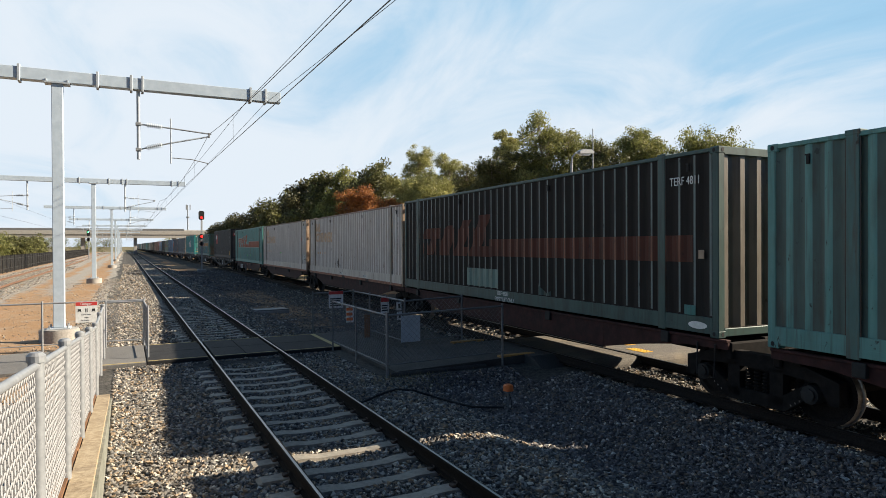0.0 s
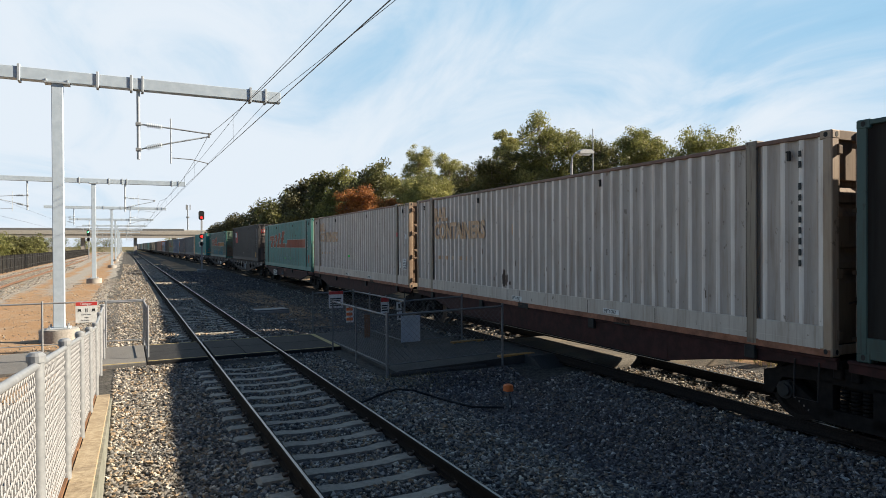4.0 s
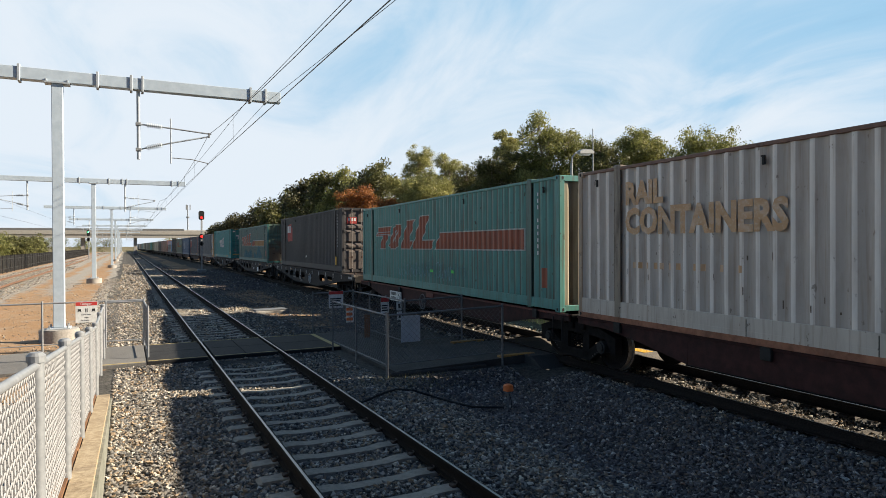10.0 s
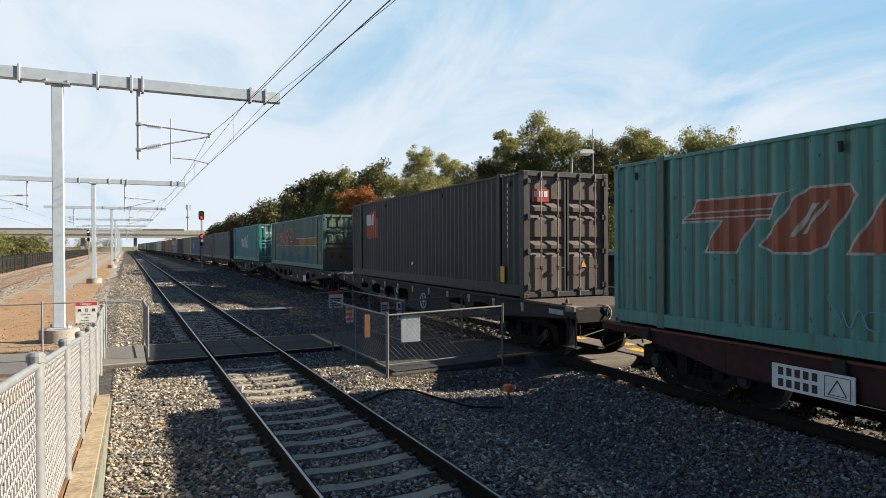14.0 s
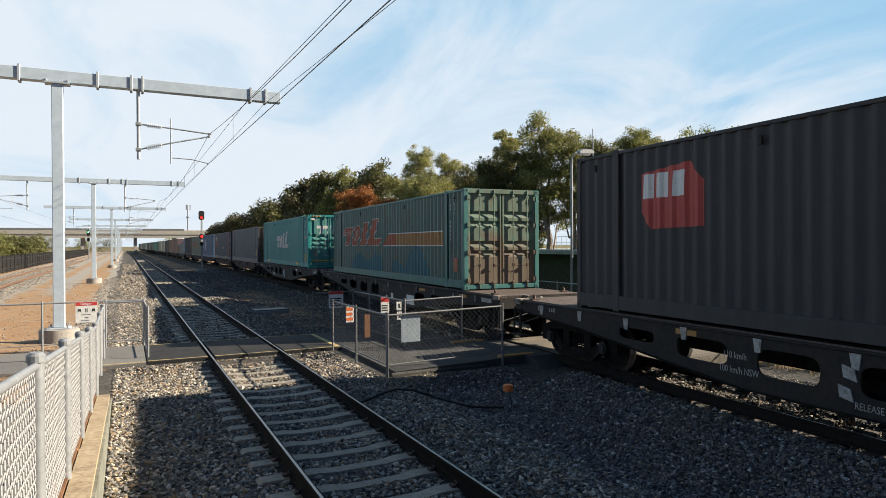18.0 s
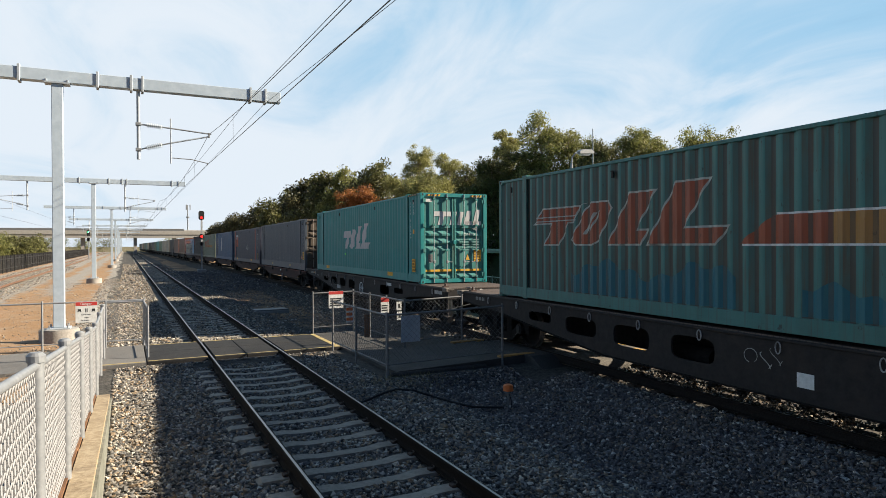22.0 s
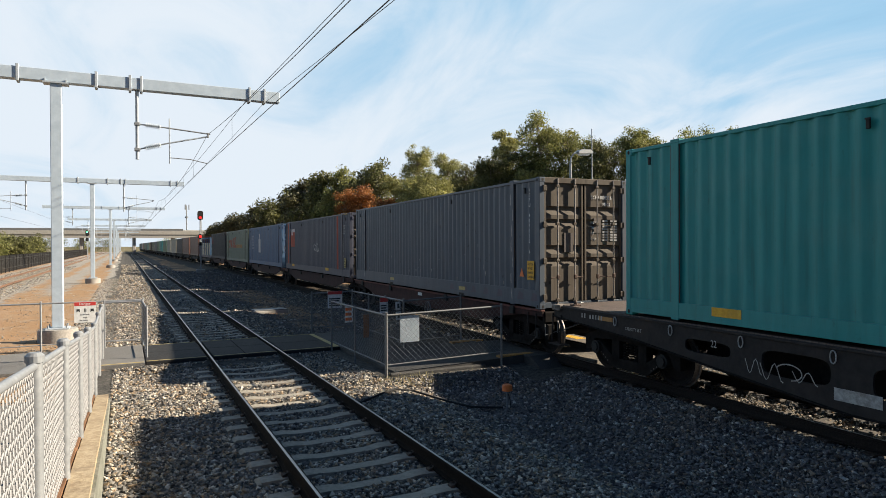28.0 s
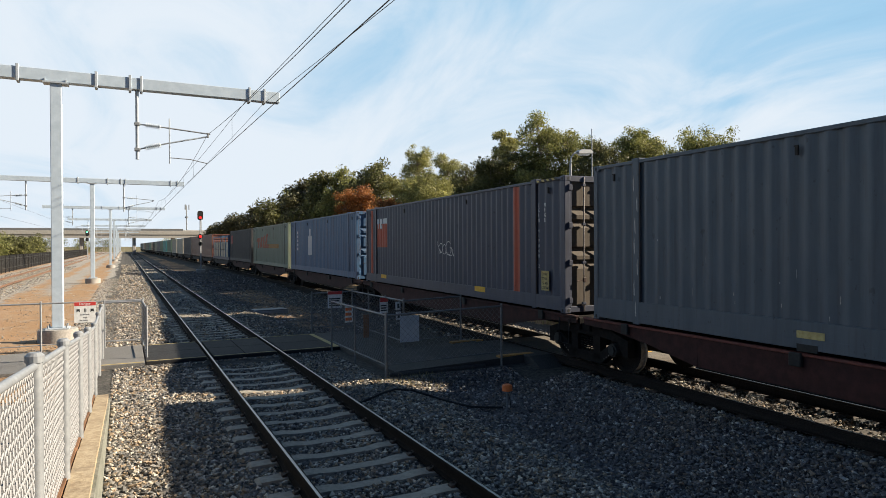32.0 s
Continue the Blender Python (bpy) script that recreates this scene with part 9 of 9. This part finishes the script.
def hip_house(x, y, w, d, wall, roof, turn):
    h = thing("house", "low house with a dark tiled hip roof and white eaves", "house", at=pose(x, y, 0, 0, 0, turn), group="houses beyond the fence")
    part("wall", Kit().box(-w / 2, w / 2, -d / 2, d / 2, -0.5, wall), M["white"], h)
    o = 0.5
    part("eave", Kit().box(-w / 2 - o, w / 2 + o, -d / 2 - o, d / 2 + o, wall - 0.02, wall + 0.2), M["white"], h, "white eave board")
    k = Kit().add([(-w / 2 - o, -d / 2 - o, wall + 0.203), (w / 2 + o, -d / 2 - o, wall + 0.203), (w / 2 + o, d / 2 + o, wall + 0.203), (-w / 2 - o, d / 2 + o, wall + 0.203), (-w / 2 + d / 2, 0, roof), (w / 2 - d / 2, 0, roof)],
                  [(0, 1, 5, 4), (1, 2, 5), (2, 3, 4, 5), (3, 0, 4), (3, 2, 1, 0)])
    r = part("roof", k, M["tile_dark"], h, "dark tiled hip roof")
    for i in range(9):      # courses of tiles stand out as low steps
        f = i / 9
        ww, yy, zz = w / 2 + o - f * (d / 2 + o), -d / 2 - o + f * (d / 2 + o), wall + 0.2 + f * (roof - wall - 0.2)
        part("tile_course", Kit().box(-ww, ww, yy - 0.02, yy + 0.05, zz - 0.005, zz + 0.035), M["tile_dark"], r)
    return h


def gable_house(x, y, w, d, wall, apex, turn):
    h = thing("house", "white rendered house with a plain gable end", "house", at=pose(x, y, 0, 0, 0, turn), group="houses beyond the fence")
    part("wall", Kit().prism([(-w / 2, -0.5), (w / 2, -0.5), (w / 2, wall), (0, apex), (-w / 2, wall)], "y", -d / 2, d / 2), M["white"], h)
    for s in (-1, 1):
        k = Kit().prism([(0, apex + 0.01), (s * (w / 2 + 0.35), wall - 0.35 * (apex - wall) / (w / 2) + 0.01), (s * (w / 2 + 0.35), wall - 0.35 * (apex - wall) / (w / 2) + 0.07), (0, apex + 0.07)], "y", -d / 2 - 0.12, d / 2 + 0.12)
        part("roof_slope", k, M["roof_sheet"], h, "pale sheet roof slope")
        part("barge_board", Kit().prism([(0, apex - 0.14), (s * (w / 2 + 0.35), wall - 0.35 * (apex - wall) / (w / 2) - 0.14), (s * (w / 2 + 0.35), wall - 0.35 * (apex - wall) / (w / 2) + 0.005), (0, apex + 0.005)], "y", -d / 2 - 0.14, -d / 2 - 0.001), M["white"], h, "white barge board")
    return h


gable_house(41.0, spot(1480, 41.0)[0] + 4.0, 6.4, 8, 2.2, 3.35, 22)
hip_house(56, spot(1452, 56.0)[0] + 3, 14, 9, 2.2, 4.9, 22)
hip_house(62, spot(1575, 62.0)[0] + 3, 15, 9, 2.2, 4.2, 22)


def palm():
    y, z = spot(1456, 66.0)
    p = thing("palm_tree", "feathery date palm behind the houses", "tree", at=pose(66, y, 0))
    part("trunk", Kit().tube((0, 0, -0.5), (0, 0, 5.3), 0.35, 10, 0.28), M["bark"], p)
    rng = random.Random(5)
    for i in range(38):
        a, lift, L = i * 2.4, rng.uniform(-0.1, 1.45), rng.uniform(2.7, 3.7)
        k = Kit()
        pts = []
        for j in range(9):
            f = j / 8
            r = L * f * math.cos(lift) + 0.25 * L * f * f * math.sin(lift)
            z = 5.3 + L * f * math.sin(lift) - 1.0 * L * 0.5 * f * f
            pts.append(Vector((r * math.cos(a), r * math.sin(a), z)))
        k.path(pts, 0.03, 4)
        side = Vector((-math.sin(a), math.cos(a), 0))
        for j in range(1, 9):
            for q in (0.0, 0.2, 0.4, 0.6, 0.8):
                c = pts[j - 1].lerp(pts[j], q)
                d = (pts[j] - pts[j - 1]).normalized()
                for s in (-1, 1):
                    e = c + s * side * 0.42 + d * 0.35 - Vector((0, 0, 0.38))
                    k.add([tuple(c - d * 0.02), tuple(c + d * 0.02), tuple(e)], [(0, 1, 2)])
        part("frond", k, LEAF["dark"], p)


palm()


def cypress(px, across, high):
    y, z = spot(px, across)
    t = thing("cypress_tree", "small dark pencil-shaped garden conifer", "tree", at=pose(across, y, -0.1))
    part("trunk", Kit().tube((0, 0, 0), (0, 0, high * 0.5), 0.1, 8, 0.06), M["bark"], t)
    crown(t, [(Vector((0, 0, high * f)), 0.42 * (1.05 - f)) for f in np.linspace(0.3, 0.95, 12)], "dark", 2600, np.random.default_rng(int(px)), 0.7, -0.9)


cypress(1394, 60.0, 5.2)
cypress(1418, 60.0, 5.3)


# creeper and grass along the fences
def tuft_field(name, label, pts, rng, blade, leaf, spread=0.5):
    v, f = [], []
    for x, y, z in pts:
        a, h = rng.random() * 6.28, blade * (0.5 + rng.random())
        dx, dy = math.cos(a) * 0.012 * blade / 0.3, math.sin(a) * 0.012 * blade / 0.3
        lx, ly = rng.normal(0, spread * h * 0.5), rng.normal(0, spread * h * 0.5)
        n = len(v)
        v += [(x - dx, y - dy, z), (x + dx, y + dy, z), (x + lx, y + ly, z + h)]
        f.append((n, n + 1, n + 2))
    me = bpy.data.meshes.new(name)
    me.from_pydata(v, [], f)
    me.materials.append(leaf)
    return tagged(new(name, me), label, "grass", kind="stuff")


M["straw"] = material("straw", (0.24, 0.20, 0.08), (0.42, 0.36, 0.17), 0.8, grain=3, bump=0, island=0.3)
pts = [(x, y, float(ground_z(x, y))) for x, y in zip(rng.uniform(13.6, 16.5, 5000), rng.uniform(3, 24, 5000))]
tuft_field("dry_grass", "dry yellow grass along the boundary fence", pts, rng, 0.34, M["straw"])
pts = [(x, 14.45 + rng.normal(0, 0.1), 2.06 + rng.random() * 0.1) for x in rng.uniform(20.5, 41, 2600)]
tuft_field("creeper", "dark creeper along the top of the sheet fence", pts, rng, 0.14, LEAF["dark"], 0.9)
pts = [(x, y, float(ground_z(x, y))) for x, y in zip(rng.normal(5.2, 0.5, 900), rng.normal(11.9, 0.18, 900))]
tuft_field("dry_grass", "short dry weeds at the foot of the maze kerb", pts, rng, 0.07, M["straw"])


# ---- small things between the tracks ----
def marker():
    m = thing("cable_marker", "orange-capped cable marker on a grey stake", "marker", at=pose(6.13, 9.7, float(ground_z(6.13, 9.7))))
    part("stake", Kit().tube((0, 0, -0.1), (0, 0, 0.36), 0.02, 8), M["galv_dark"], m)
    part("cap", Kit().tube((0, 0, 0.36), (0, 0, 0.46), 0.095, 14, 0.088).tube((0, 0, 0.46), (0, 0, 0.475), 0.08, 14, 0.06), M["orange"], m, "orange plastic cap")
    part("loop", Kit().path([(0.02, 0.0, 0.3), (0.07, 0.02, 0.2), (0.09, 0.02, 0.05), (0.04, 0.0, 0.0)], 0.008, 5), M["black"], m)
    g = [(6.05, 9.72), (5.75, 9.85), (5.55, 9.95), (5.35, 10.3), (5.15, 10.75), (4.85, 11.0), (4.5, 11.0), (4.2, 10.85), (3.95, 10.7), (3.6, 10.6)]
    k = Kit().path([(x, y, float(ground_z(x, y)) + 0.06) for x, y in g], 0.02, 7)
    solo("cable", k, M["rubber"], "black cable lying loose over the ballast", "cable")
    t = thing("cable_trough", "grey concrete cable pit with a flat lid", "cable pit", at=pose(5.7, 28.6, float(ground_z(5.7, 28.6)), 0, 0, 4))
    part("body", Kit().box(-0.75, 0.75, -0.4, 0.4, -0.2, 0.12, 0.02), M["concrete"], t)
    part("lid", Kit().box(-0.72, 0.72, -0.38, 0.38, 0.12, 0.17, 0.015), M["galv_dark"], t)
    a = thing("antenna_mast", "slender phone mast beyond the bridge", "mast", at=pose(24.4, 300, 0))
    part("pole", Kit().tube((0, 0, -0.5), (0, 0, 20.5), 0.35, 10, 0.22), M["galv"], a)
    for i in range(3):
        part("panel", Kit().box(math.cos(i * 2.1) * 1.0 - 0.2, math.cos(i * 2.1) * 1.0 + 0.2, math.sin(i * 2.1) - 0.2, math.sin(i * 2.1) + 0.2, 18.6, 20.8, 0.03), M["galv"], a)
    part("platform", Kit().tube((0, 0, 15.0), (0, 0, 15.6), 0.7, 10), M["galv_dark"], a)


marker()


# ---- what moves ----
def motions():
    times = [0.0, 4.0, 8.0, 12.0, 16.0, 20.0, 24.0, 28.0, 32.0]
    for ob, y16, half in TRAIN:
        ts = times if y16 > 150 else [i * 2.0 for i in range(17)]
        walk(ob, [(t, train_pose(y16, half, t)) for t in ts])
    turns = [(i * 0.16, travelled(i * 0.16) / 0.46) for i in range(201)]
    for ws, y in WHEELSETS:
        walk(ws, [(t, Matrix.Translation((0, y, 0.46)) @ Matrix.Rotation(a, 4, "X")) for t, a in turns])


motions()
